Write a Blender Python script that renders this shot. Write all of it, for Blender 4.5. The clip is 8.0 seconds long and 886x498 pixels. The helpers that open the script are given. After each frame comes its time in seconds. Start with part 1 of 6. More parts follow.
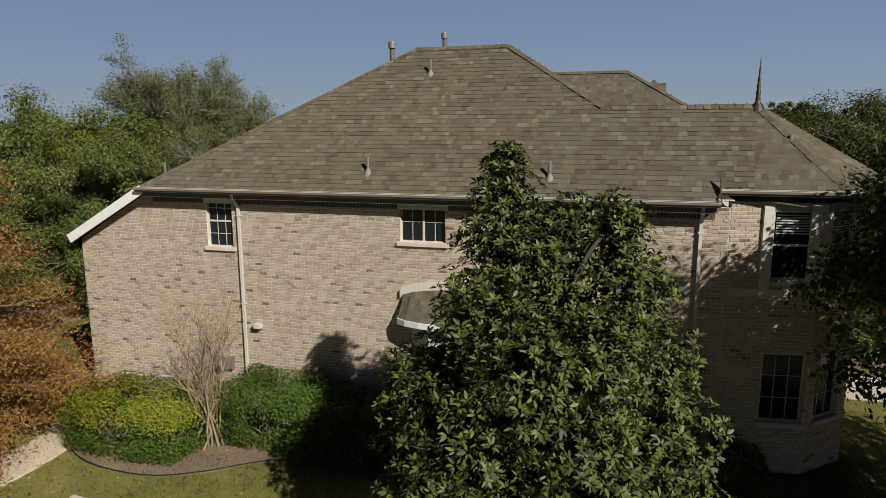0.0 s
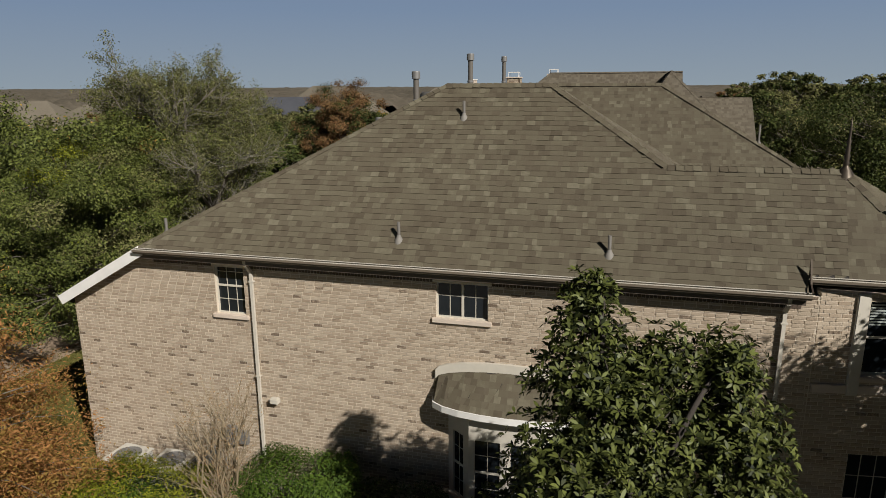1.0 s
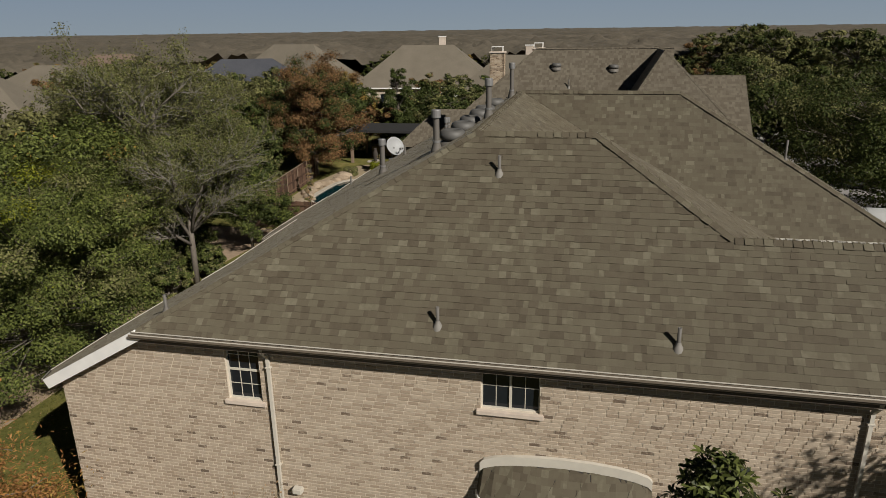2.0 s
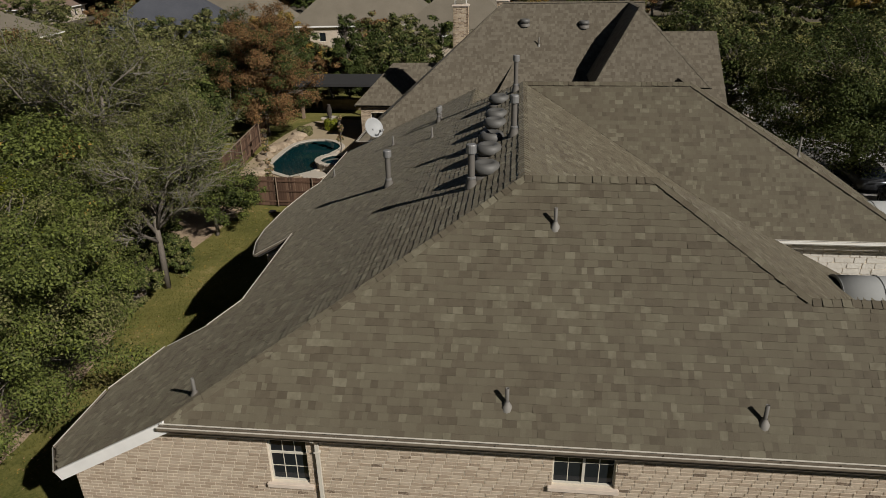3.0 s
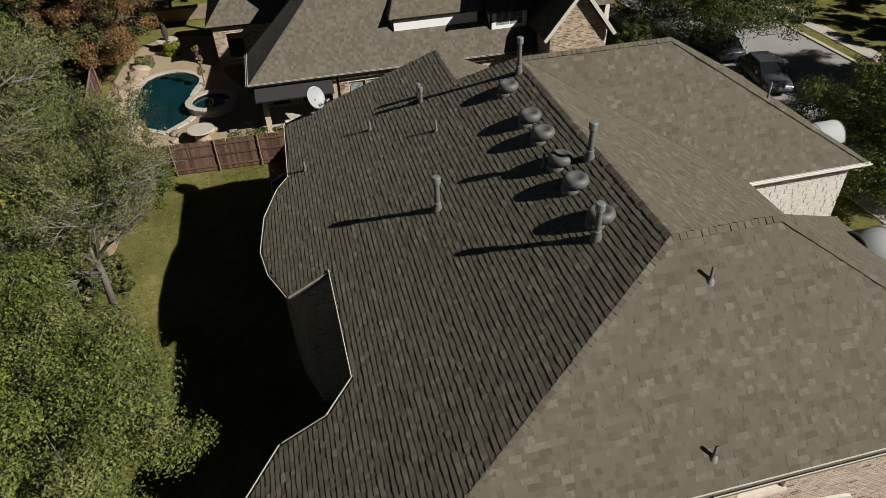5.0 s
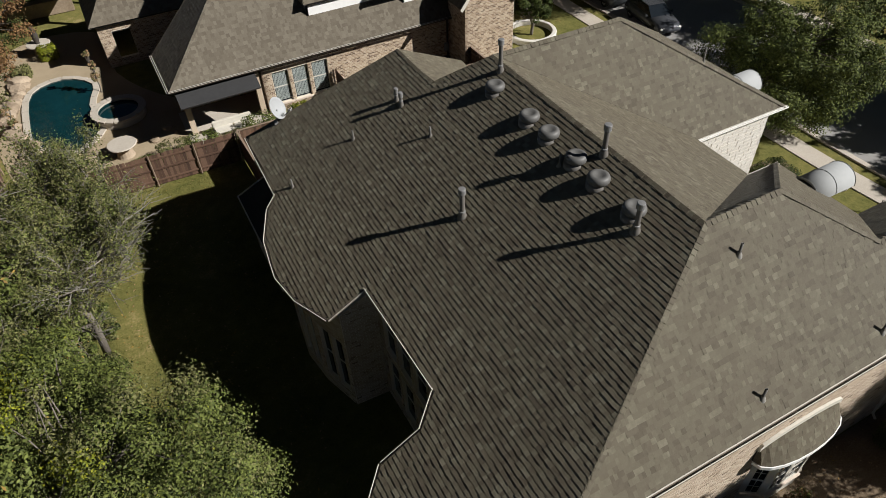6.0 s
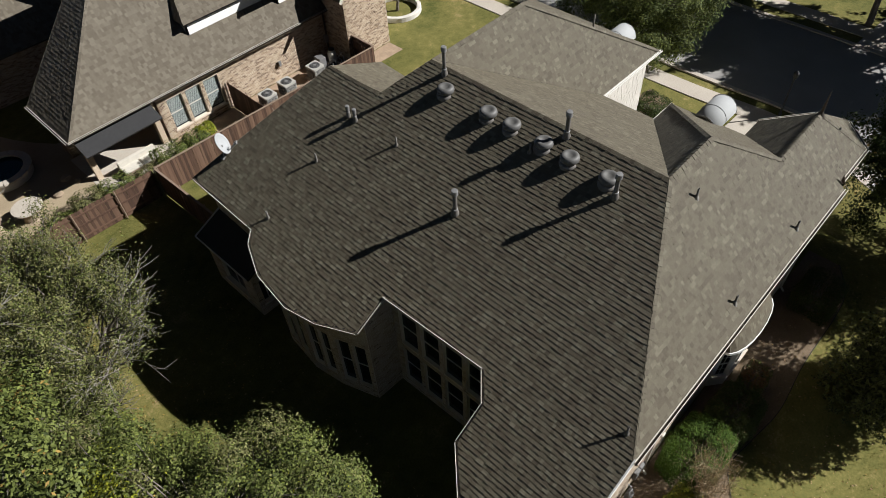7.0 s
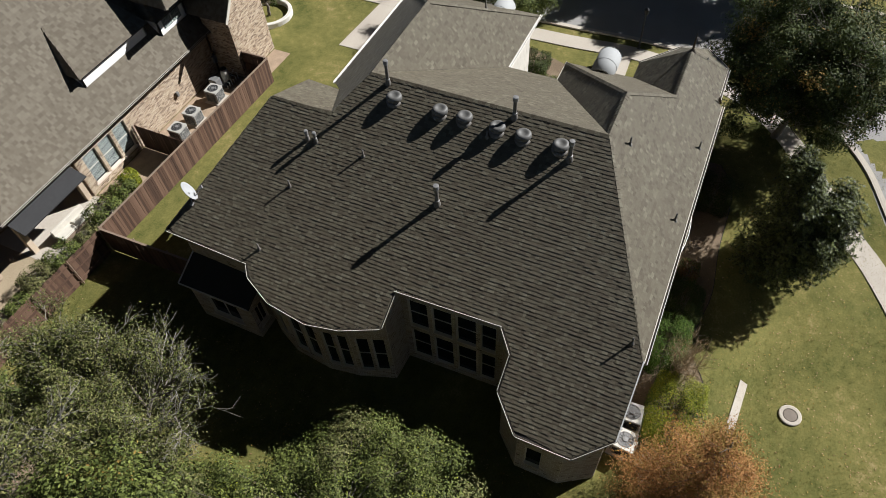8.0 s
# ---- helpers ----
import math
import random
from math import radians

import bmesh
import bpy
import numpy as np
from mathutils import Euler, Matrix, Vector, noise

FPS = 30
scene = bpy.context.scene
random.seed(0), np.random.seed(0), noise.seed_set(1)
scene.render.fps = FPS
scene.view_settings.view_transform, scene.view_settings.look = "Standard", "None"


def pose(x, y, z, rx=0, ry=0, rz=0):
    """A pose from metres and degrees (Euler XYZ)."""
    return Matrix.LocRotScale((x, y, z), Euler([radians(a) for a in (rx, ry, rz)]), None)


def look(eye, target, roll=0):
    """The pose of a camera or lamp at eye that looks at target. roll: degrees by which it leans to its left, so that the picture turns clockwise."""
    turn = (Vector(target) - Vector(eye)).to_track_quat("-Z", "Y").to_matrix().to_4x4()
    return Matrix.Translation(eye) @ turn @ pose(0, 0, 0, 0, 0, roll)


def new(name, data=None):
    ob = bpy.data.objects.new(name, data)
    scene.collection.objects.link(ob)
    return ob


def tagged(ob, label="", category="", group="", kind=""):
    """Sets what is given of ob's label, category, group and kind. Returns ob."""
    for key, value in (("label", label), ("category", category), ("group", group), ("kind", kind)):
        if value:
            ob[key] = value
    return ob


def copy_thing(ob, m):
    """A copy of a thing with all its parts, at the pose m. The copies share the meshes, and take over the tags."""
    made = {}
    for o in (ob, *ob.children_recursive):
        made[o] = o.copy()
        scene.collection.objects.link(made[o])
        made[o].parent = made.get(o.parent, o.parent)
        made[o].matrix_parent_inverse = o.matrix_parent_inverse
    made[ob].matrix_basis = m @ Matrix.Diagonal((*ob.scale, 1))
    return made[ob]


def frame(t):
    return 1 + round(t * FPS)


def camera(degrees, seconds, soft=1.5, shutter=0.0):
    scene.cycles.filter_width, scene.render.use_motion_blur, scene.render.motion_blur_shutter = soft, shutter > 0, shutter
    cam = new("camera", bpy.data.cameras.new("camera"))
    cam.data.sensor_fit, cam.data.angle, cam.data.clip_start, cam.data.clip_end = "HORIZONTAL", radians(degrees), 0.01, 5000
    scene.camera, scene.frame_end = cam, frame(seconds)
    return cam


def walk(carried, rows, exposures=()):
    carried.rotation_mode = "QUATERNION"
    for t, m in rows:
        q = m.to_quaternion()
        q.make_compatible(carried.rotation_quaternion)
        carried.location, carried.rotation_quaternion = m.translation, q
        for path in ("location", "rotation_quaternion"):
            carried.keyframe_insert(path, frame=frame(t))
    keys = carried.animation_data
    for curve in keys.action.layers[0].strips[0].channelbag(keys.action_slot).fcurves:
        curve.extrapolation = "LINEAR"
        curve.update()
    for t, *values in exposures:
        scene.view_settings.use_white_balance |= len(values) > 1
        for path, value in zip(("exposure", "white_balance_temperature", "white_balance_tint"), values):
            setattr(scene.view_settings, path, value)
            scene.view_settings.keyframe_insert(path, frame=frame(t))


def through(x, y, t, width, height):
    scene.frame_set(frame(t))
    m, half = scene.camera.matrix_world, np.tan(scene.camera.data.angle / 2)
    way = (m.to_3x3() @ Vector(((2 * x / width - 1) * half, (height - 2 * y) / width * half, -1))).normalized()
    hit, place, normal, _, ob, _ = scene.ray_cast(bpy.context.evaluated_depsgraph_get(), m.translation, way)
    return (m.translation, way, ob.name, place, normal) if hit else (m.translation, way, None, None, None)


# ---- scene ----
cam = camera(67.0, 8.0, soft=0.65)
METRES, EYE, TILT, LEAN, TURN = 36.0, 7.6, -10.4, 0.2, 16.2
ROWS = [
    (0.0, 0.0, 0.0, 0.0, 0.0, 0.0, -0.0),
    (0.5, -0.0132, 0.0272, 0.0335, -0.1, -1.48, 0.08),
    (1.0, -0.03, 0.0519, 0.069, -0.83, -3.31, 0.28),
    (1.5, -0.0484, 0.0777, 0.1054, -2.1, -5.37, 0.8),
    (3.0, -0.1272, 0.1574, 0.2106, -9.88, -14.23, 2.58),
    (3.5, -0.1608, 0.1842, 0.2464, -13.5, -18.1, 3.33),
    (4.0, -0.1983, 0.2127, 0.2818, -17.98, -22.0, 4.4),
    (4.5, -0.2407, 0.2416, 0.3166, -23.34, -25.64, 5.63),
    (6.0, -0.3838, 0.3393, 0.4367, -43.77, -36.12, 8.95),
    (6.5, -0.4313, 0.3784, 0.4852, -52.87, -39.92, 10.01),
    (7.0, -0.477, 0.4182, 0.5354, -62.58, -43.64, 11.26),
    (7.5, -0.5163, 0.4594, 0.5916, -72.09, -47.51, 12.24),
    (8.0, -0.55, 0.5068, 0.6487, -81.57, -51.22, 12.73),
]
walk(cam, [(t, pose(0, 0, EYE, TILT, LEAN, TURN) @ pose(METRES * x, METRES * y, METRES * z, 90 + pitch, roll, yaw)) for t, x, y, z, yaw, pitch, roll in ROWS],
     exposures=[(0.0, 0.30, 6200, 10), (1.7, 0.08, 6350, 10), (3.0, 0.0, 6250, 10), (4.5, 0.34, 6150, 10), (6.0, 0.64, 5950, 10), (8.0, 0.95, 5780, 10)])

# ---- world and sun ----
SUN_EL, SUN_AZ = radians(36.0), radians(129.0)
world = bpy.data.worlds.new("sky")
scene.world = world
world.use_nodes = True
wn = world.node_tree.nodes
sky = wn.new("ShaderNodeTexSky")
sky.sky_type = "NISHITA"
sky.sun_disc = False
sky.sun_elevation, sky.sun_rotation = SUN_EL, SUN_AZ
sky.air_density, sky.dust_density, sky.ozone_density = 0.75, 0.15, 3.0
wn["Background"].inputs["Strength"].default_value = 0.007
world.node_tree.links.new(sky.outputs["Color"], wn["Background"].inputs["Color"])


def sky_backdrop():
    """The pale low sky all round the horizon, a ring far behind the last woods."""
    m = bpy.data.materials.new("low_sky")
    m.use_nodes = True
    m.cycles.emission_sampling = "NONE"
    n, l = m.node_tree.nodes, m.node_tree.links
    n.remove(n["Principled BSDF"])
    coord, split, span, ramp, glow = (n.new("ShaderNode" + k) for k in ("TexCoord", "SeparateXYZ", "MapRange", "ValToRGB", "Emission"))
    l.new(coord.outputs["Object"], split.inputs[0])
    span.inputs["From Min"].default_value, span.inputs["From Max"].default_value = 0.0, 1300.0
    l.new(split.outputs["Z"], span.inputs["Value"]), l.new(span.outputs[0], ramp.inputs["Fac"])
    marks = ramp.color_ramp.elements
    marks.new(0.4)
    for mark, (at, colour) in zip(marks, ((0.0, (0.235, 0.28, 0.315)), (0.35, (0.165, 0.222, 0.31)), (1.0, (0.098, 0.145, 0.258)))):
        mark.position, mark.color = at, (*colour, 1)
    l.new(ramp.outputs["Color"], glow.inputs["Color"]), l.new(glow.outputs[0], n["Material Output"].inputs["Surface"])
    k = 96
    me = bpy.data.meshes.new("backdrop")
    ring = [(4300 * math.cos(2 * math.pi * i / k), 4300 * math.sin(2 * math.pi * i / k), z) for z in (-60, 400, 900) for i in range(k)]
    me.from_pydata(ring, [], [(j * k + i, j * k + (i + 1) % k, (j + 1) * k + (i + 1) % k, (j + 1) * k + i) for j in range(2) for i in range(k)])
    me.materials.append(m)
    tagged(new("backdrop", me), "clear pale blue sky low above the horizon", "sky", kind="structure")


sky_backdrop()
sun_way = Vector((math.sin(SUN_AZ) * math.cos(SUN_EL), math.cos(SUN_AZ) * math.cos(SUN_EL), math.sin(SUN_EL)))
sun = new("sun", bpy.data.lights.new("sun", "SUN"))
sun.data.energy, sun.data.angle, sun.data.color = 5.0, radians(0.53), (1.0, 0.945, 0.87)
sun.matrix_world = look(sun_way * 120, (0, 0, 0))


# ---- materials ----
def material(name, colours, rough=0.85, scales=(0.6, 9.0), bump=0.0, bump_scale=40.0, island=0.0, metal=0.0, spec=0.3, mix=(0.5, 0.5), stretch=(1, 1, 1), sheen=0.0, matt=0.0):
    """A surface whose colour runs along a ramp by two sizes of noise and a random value for each piece."""
    m = bpy.data.materials.new(name)
    m.use_nodes = True
    n, l = m.node_tree.nodes, m.node_tree.links
    bsdf = n["Principled BSDF"]
    bsdf.inputs["Roughness"].default_value, bsdf.inputs["Metallic"].default_value = rough, metal
    bsdf.inputs["Specular IOR Level"].default_value, bsdf.inputs["Diffuse Roughness"].default_value = spec, matt
    bsdf.inputs["Sheen Weight"].default_value, bsdf.inputs["Sheen Roughness"].default_value = sheen, 0.45
    bsdf.inputs["Sheen Tint"].default_value = (1.0, 1.0, 0.92, 1)
    coord, mapping = n.new("ShaderNodeTexCoord"), n.new("ShaderNodeMapping")
    mapping.inputs["Scale"].default_value = stretch
    l.new(coord.outputs["Object"], mapping.inputs["Vector"])
    total = None
    for scale, weight in zip(scales, mix):
        tex, mul = n.new("ShaderNodeTexNoise"), n.new("ShaderNodeMath")
        tex.inputs["Scale"].default_value, tex.inputs["Detail"].default_value = scale, 5.0
        mul.operation, mul.inputs[1].default_value = "MULTIPLY", weight * (1 - island)
        l.new(mapping.outputs["Vector"], tex.inputs["Vector"])
        l.new(tex.outputs["Fac"], mul.inputs[0])
        if total:
            add = n.new("ShaderNodeMath")
            l.new(total.outputs[0], add.inputs[0]), l.new(mul.outputs[0], add.inputs[1])
            total = add
        else:
            total = mul
    if island:
        geo, info = n.new("ShaderNodeNewGeometry"), n.new("ShaderNodeObjectInfo")
        add, part_of, mul, last = (n.new("ShaderNodeMath") for _ in range(4))
        l.new(geo.outputs["Random Per Island"], add.inputs[0]), l.new(info.outputs["Random"], add.inputs[1])
        part_of.operation, mul.operation, mul.inputs[1].default_value = "FRACT", "MULTIPLY", island
        l.new(add.outputs[0], part_of.inputs[0]), l.new(part_of.outputs[0], mul.inputs[0])
        l.new(total.outputs[0], last.inputs[0]), l.new(mul.outputs[0], last.inputs[1])
        total = last
    ramp = n.new("ShaderNodeValToRGB")
    marks = ramp.color_ramp.elements
    while len(marks) < len(colours):
        marks.new(0.5)
    for mark, (at, colour) in zip(marks, colours):
        mark.position, mark.color = at, (*colour, 1)
    l.new(total.outputs[0], ramp.inputs["Fac"]), l.new(ramp.outputs["Color"], bsdf.inputs["Base Color"])
    if bump:
        tex, bmp = n.new("ShaderNodeTexNoise"), n.new("ShaderNodeBump")
        tex.inputs["Scale"].default_value, tex.inputs["Detail"].default_value = bump_scale, 4.0
        bmp.inputs["Strength"].default_value, bmp.inputs["Distance"].default_value = bump, 0.02
        l.new(mapping.outputs["Vector"], tex.inputs["Vector"]), l.new(tex.outputs["Fac"], bmp.inputs["Height"])
        l.new(bmp.outputs["Normal"], bsdf.inputs["Normal"])
    return m


def leafy(name, dark, light, rough=0.6, through=0.25, island=0.6, spec=0.12):
    """Leaves: colour by piece and by clump, with some light let through."""
    m = material(name, [(0.15, dark), (0.85, light)], rough, (0.7, 3.0), island=island, spec=spec)
    n, l = m.node_tree.nodes, m.node_tree.links
    bsdf = n["Principled BSDF"]
    thin, both = n.new("ShaderNodeBsdfTranslucent"), n.new("ShaderNodeMixShader")
    both.inputs["Fac"].default_value = through
    l.new(bsdf.inputs["Base Color"].links[0].from_socket, thin.inputs["Color"])
    l.new(bsdf.outputs[0], both.inputs[1]), l.new(thin.outputs[0], both.inputs[2])
    l.new(both.outputs[0], n["Material Output"].inputs["Surface"])
    return m


def plain(name, colour, rough=0.5, metal=0.0, vary=0.12, scale=6.0, bump=0.0):
    lo, hi = tuple(c * (1 - vary) for c in colour), tuple(min(1, c * (1 + vary)) for c in colour)
    return material(name, [(0.3, lo), (0.7, hi)], rough, (scale * 0.2, scale), bump, 60.0, metal=metal)


SHINGLE = material("asphalt_shingle", [(0.2, (0.072, 0.058, 0.039)), (0.36, (0.098, 0.081, 0.055)), (0.50, (0.103, 0.088, 0.059)), (0.62, (0.111, 0.095, 0.064)), (0.70, (0.118, 0.103, 0.069)), (0.78, (0.155, 0.138, 0.095))], 0.7, (1.2, 9.0), 0.35, 90.0, 0.54, spec=0.31, sheen=0.03, matt=0.5)
SHINGLE_N = material("neighbour_shingle", [(0.2, (0.088, 0.072, 0.052)), (0.5, (0.122, 0.103, 0.075)), (0.8, (0.16, 0.138, 0.103))], 0.7, (0.4, 12.0), 0.4, 90.0, 0.45, spec=0.26, sheen=0.03, matt=0.4)
for shingle in (SHINGLE, SHINGLE_N):
    shingle.node_tree.nodes["Principled BSDF"].inputs["Specular Tint"].default_value = (1.0, 0.92, 0.74, 1)
# low rear roof: its shade is put into this near-black colour
SHADE_ROOF = plain("shade_dark_roof", (0.042, 0.035, 0.027), 0.95)
PATH_SOIL = material("pale_worn_soil", [(0.3, (0.34, 0.265, 0.18)), (0.7, (0.50, 0.41, 0.295))], 0.95, (1.0, 14.0), 0.5, 40.0)
SHINGLE_FAR = material("weathered_shingle", [(0.3, (0.125, 0.107, 0.078)), (0.7, (0.175, 0.15, 0.112))], 0.93, (0.5, 7.0), 0.3, 40.0)
SHINGLE_SLATE = material("slate_grey_shingle", [(0.3, (0.045, 0.047, 0.055)), (0.7, (0.075, 0.077, 0.085))], 0.9, (0.5, 7.0), 0.3, 40.0)
DECK = plain("roof_felt", (0.035, 0.031, 0.027), 0.95)
BRICK = material("buff_brick", [(0.15, (0.15, 0.112, 0.08)), (0.18, (0.33, 0.258, 0.184)), (0.40, (0.38, 0.304, 0.222)), (0.85, (0.45, 0.37, 0.276))], 0.9, (0.5, 22.0), 0.5, 60.0, 0.7, mix=(0.55, 0.45), spec=0.15)
MORTAR = material("pale_mortar", [(0.3, (0.54, 0.465, 0.36)), (0.7, (0.65, 0.57, 0.455))], 0.95, (0.6, 25.0), 0.5, 70.0, spec=0.1)
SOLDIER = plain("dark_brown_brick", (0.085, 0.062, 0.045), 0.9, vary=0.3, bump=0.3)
BRICK_N = material("brown_brick", [(0.16, (0.15, 0.105, 0.072)), (0.45, (0.34, 0.255, 0.17)), (0.85, (0.47, 0.38, 0.27))], 0.9, (0.5, 20.0), 0.5, 60.0, 0.7, spec=0.15)
STONE = material("white_stone", [(0.3, (0.46, 0.425, 0.365)), (0.7, (0.60, 0.565, 0.50))], 0.9, (1.2, 9.0), 0.8, 22.0, spec=0.15)
TRIM = plain("cream_paint", (0.52, 0.48, 0.40), 0.5, vary=0.08)
WHITE = plain("white_paint", (0.74, 0.72, 0.67), 0.45, vary=0.06)
DISH_GREY = plain("grey_dish_enamel", (0.30, 0.30, 0.29), 0.5, vary=0.06)
TAUPE = plain("taupe_gutter", (0.15, 0.122, 0.09), 0.5, vary=0.08)
SOFFIT = plain("brown_soffit", (0.10, 0.08, 0.06), 0.7)
CAST = plain("cast_stone", (0.56, 0.47, 0.38), 0.85, bump=0.3)
METAL = plain("galvanised_steel", (0.22, 0.213, 0.2), 0.5, 0.35)
METAL_DARK = plain("weathered_flue_steel", (0.135, 0.122, 0.104), 0.65, 0.15)
VENT = plain("grey_vent_metal", (0.11, 0.105, 0.095), 0.6, 0.2)
LEAD = plain("lead_flashing", (0.20, 0.185, 0.16), 0.7, 0.1)
PIPE = plain("plastic_vent_pipe", (0.12, 0.11, 0.095), 0.6)
BARREL = plain("pale_painted_metal", (0.29, 0.29, 0.275), 0.85, 0.0, 0.05)
COPPER = plain("dark_bronze", (0.075, 0.06, 0.045), 0.45, 0.6)
GLASS = plain("dark_window_glass", (0.012, 0.015, 0.018), 0.06, 0.0)
GLASS.node_tree.nodes["Principled BSDF"].inputs["Specular IOR Level"].default_value = 0.35
BLIND = plain("window_blind", (0.33, 0.36, 0.33), 0.6)
IRON = plain("black_iron", (0.02, 0.02, 0.022), 0.5, 0.4)
FENCE = material("stained_cedar", [(0.2, (0.045, 0.025, 0.016)), (0.5, (0.10, 0.056, 0.034)), (0.85, (0.165, 0.10, 0.064))], 0.85, (1.0, 12.0), 0.4, 30.0, 0.5, stretch=(1, 1, 0.15))
TIMBER = plain("weathered_timber", (0.20, 0.145, 0.10), 0.85, bump=0.3)
DECKING = material("tan_stone_paving", [(0.25, (0.22, 0.168, 0.10)), (0.75, (0.37, 0.295, 0.19))], 0.9, (0.6, 14.0), 0.4, 40.0)
CONCRETE = material("concrete", [(0.25, (0.33, 0.285, 0.225)), (0.75, (0.48, 0.425, 0.345))], 0.9, (0.5, 16.0), 0.3, 60.0)
ROAD = material("worn_street_concrete", [(0.25, (0.20, 0.188, 0.17)), (0.75, (0.32, 0.302, 0.275))], 0.9, (0.4, 30.0), 0.4, 90.0)
MULCH = material("bark_mulch", [(0.2, (0.055, 0.037, 0.023)), (0.5, (0.16, 0.115, 0.07)), (0.85, (0.28, 0.215, 0.14))], 0.95, (1.2, 26.0), 1.0, 30.0, mix=(0.35, 0.65))
EARTH = plain("bare_soil", (0.30, 0.22, 0.145), 0.95, 0, 0.25, 12.0, 0.6)
BARK = material("grey_bark", [(0.25, (0.085, 0.07, 0.055)), (0.75, (0.21, 0.18, 0.145))], 0.95, (2.0, 18.0), 0.6, 30.0, stretch=(1, 1, 0.3))
TWIG = plain("pale_twig", (0.17, 0.152, 0.125), 0.9)
WATER = plain("pool_water", (0.004, 0.024, 0.027), 0.05, 0, 0.25, 2.0)
ROCK = material("tan_boulder", [(0.25, (0.17, 0.125, 0.08)), (0.75, (0.38, 0.30, 0.21))], 0.9, (1.2, 8.0), 0.8, 12.0, 0.3)
AC_SIDE = plain("condenser_enamel", (0.40, 0.38, 0.33), 0.5, 0.1)
AC_DARK = plain("condenser_grille", (0.035, 0.035, 0.035), 0.6, 0.3)
AC_TOP = plain("pale_condenser_top", (0.55, 0.52, 0.45), 0.5, 0.1)
CLOTH = plain("dark_tarpaulin", (0.03, 0.029, 0.028), 0.8)
CAR_PAINT = plain("grey_car_paint", (0.075, 0.077, 0.082), 0.25, 0.4)
RUBBER = plain("tyre_rubber", (0.02, 0.02, 0.02), 0.9)
LEAF_MAG = leafy("magnolia_leaf", (0.006, 0.010, 0.003), (0.128, 0.145, 0.036), 0.48, 0.1, 0.7, 0.2)
BARK_DARK = plain("dark_bark", (0.05, 0.042, 0.034), 0.95, bump=0.4)
TWIG_DRY = plain("golden_dry_twig", (0.25, 0.195, 0.12), 0.9)
LEAF_OAK = leafy("green_tree_leaf", (0.012, 0.020, 0.005), (0.165, 0.187, 0.043), 0.6, 0.1, 0.5)
LEAF_DULL = leafy("olive_leaf", (0.028, 0.030, 0.012), (0.235, 0.225, 0.085), 0.7, 0.12, 0.45, 0.08)
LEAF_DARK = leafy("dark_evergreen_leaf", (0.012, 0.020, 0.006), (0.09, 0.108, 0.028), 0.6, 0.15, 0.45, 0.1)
LEAF_RUST = leafy("rust_leaf", (0.085, 0.046, 0.02), (0.27, 0.155, 0.065), 0.6)
LEAF_CYP = leafy("bald_cypress_needle", (0.18, 0.08, 0.03), (0.52, 0.27, 0.095), 0.7, 0.3, 0.4)
LEAF_HEDGE = leafy("hedge_leaf", (0.028, 0.058, 0.010), (0.11, 0.165, 0.022))
LEAF_LIME = leafy("yellow_green_hedge_leaf", (0.085, 0.11, 0.012), (0.29, 0.29, 0.024))
LEAF_DRY = leafy("dry_leaf", (0.20, 0.12, 0.06), (0.46, 0.32, 0.18), 0.8)
LEAF_OCHRE = leafy("ochre_leaf", (0.16, 0.10, 0.025), (0.36, 0.24, 0.06))


def lawn_material():
    """Autumn grass: green and straw patches, fine mottling; far land in browns."""
    m = material("autumn_lawn", [(0.36, (0.062, 0.07, 0.016)), (0.45, (0.112, 0.108, 0.03)), (0.56, (0.16, 0.142, 0.042)), (0.65, (0.265, 0.205, 0.088))], 0.95, (0.3, 2.0, 11.0), 1.0, 34.0, mix=(0.46, 0.27, 0.27), spec=0.1)
    return m


LAWN = lawn_material()
FIELD = material("far_fields", [(0.38, (0.075, 0.064, 0.047)), (0.58, (0.115, 0.097, 0.07)), (0.70, (0.27, 0.235, 0.175))], 0.95, (0.0035, 0.03), spec=0.1, stretch=(0.4, 1.6, 1))
WOODS = material("bare_autumn_woods", [(0.30, (0.062, 0.056, 0.04)), (0.5, (0.115, 0.098, 0.072)), (0.72, (0.18, 0.15, 0.11))], 0.95, (0.012, 0.12, 0.7), 0.6, 0.9, mix=(0.4, 0.3, 0.3), spec=0.1)


# ---- builders ----
def mesh_of(name, verts, faces, mats, index=None):
    me = bpy.data.meshes.new(name)
    me.from_pydata([tuple(v) for v in verts], [], faces)
    for m in mats if isinstance(mats, (list, tuple)) else [mats]:
        me.materials.append(m)
    if index is not None:
        me.polygons.foreach_set("material_index", index)
    me.update()
    return me


def thing(name, label, category, at=(0, 0, 0), turn=0, group="", kind=""):
    ob = new(name)
    ob.empty_display_size = 0.3
    ob.matrix_world = pose(*at, 0, 0, turn)
    return tagged(ob, label, category, group, kind)


def part(name, bm, mat, parent, label="", smooth=False):
    """Links a bmesh or a mesh as one object under a thing or a part."""
    if isinstance(bm, bmesh.types.BMesh):
        me = bpy.data.meshes.new(name)
        bmesh.ops.recalc_face_normals(bm, faces=bm.faces[:])
        bm.to_mesh(me)
        bm.free()
        me.materials.append(mat)
    else:
        me = bm
    if smooth:
        me.polygons.foreach_set("use_smooth", [True] * len(me.polygons))
    ob = new(name, me)
    ob.parent = parent
    return tagged(ob, label)


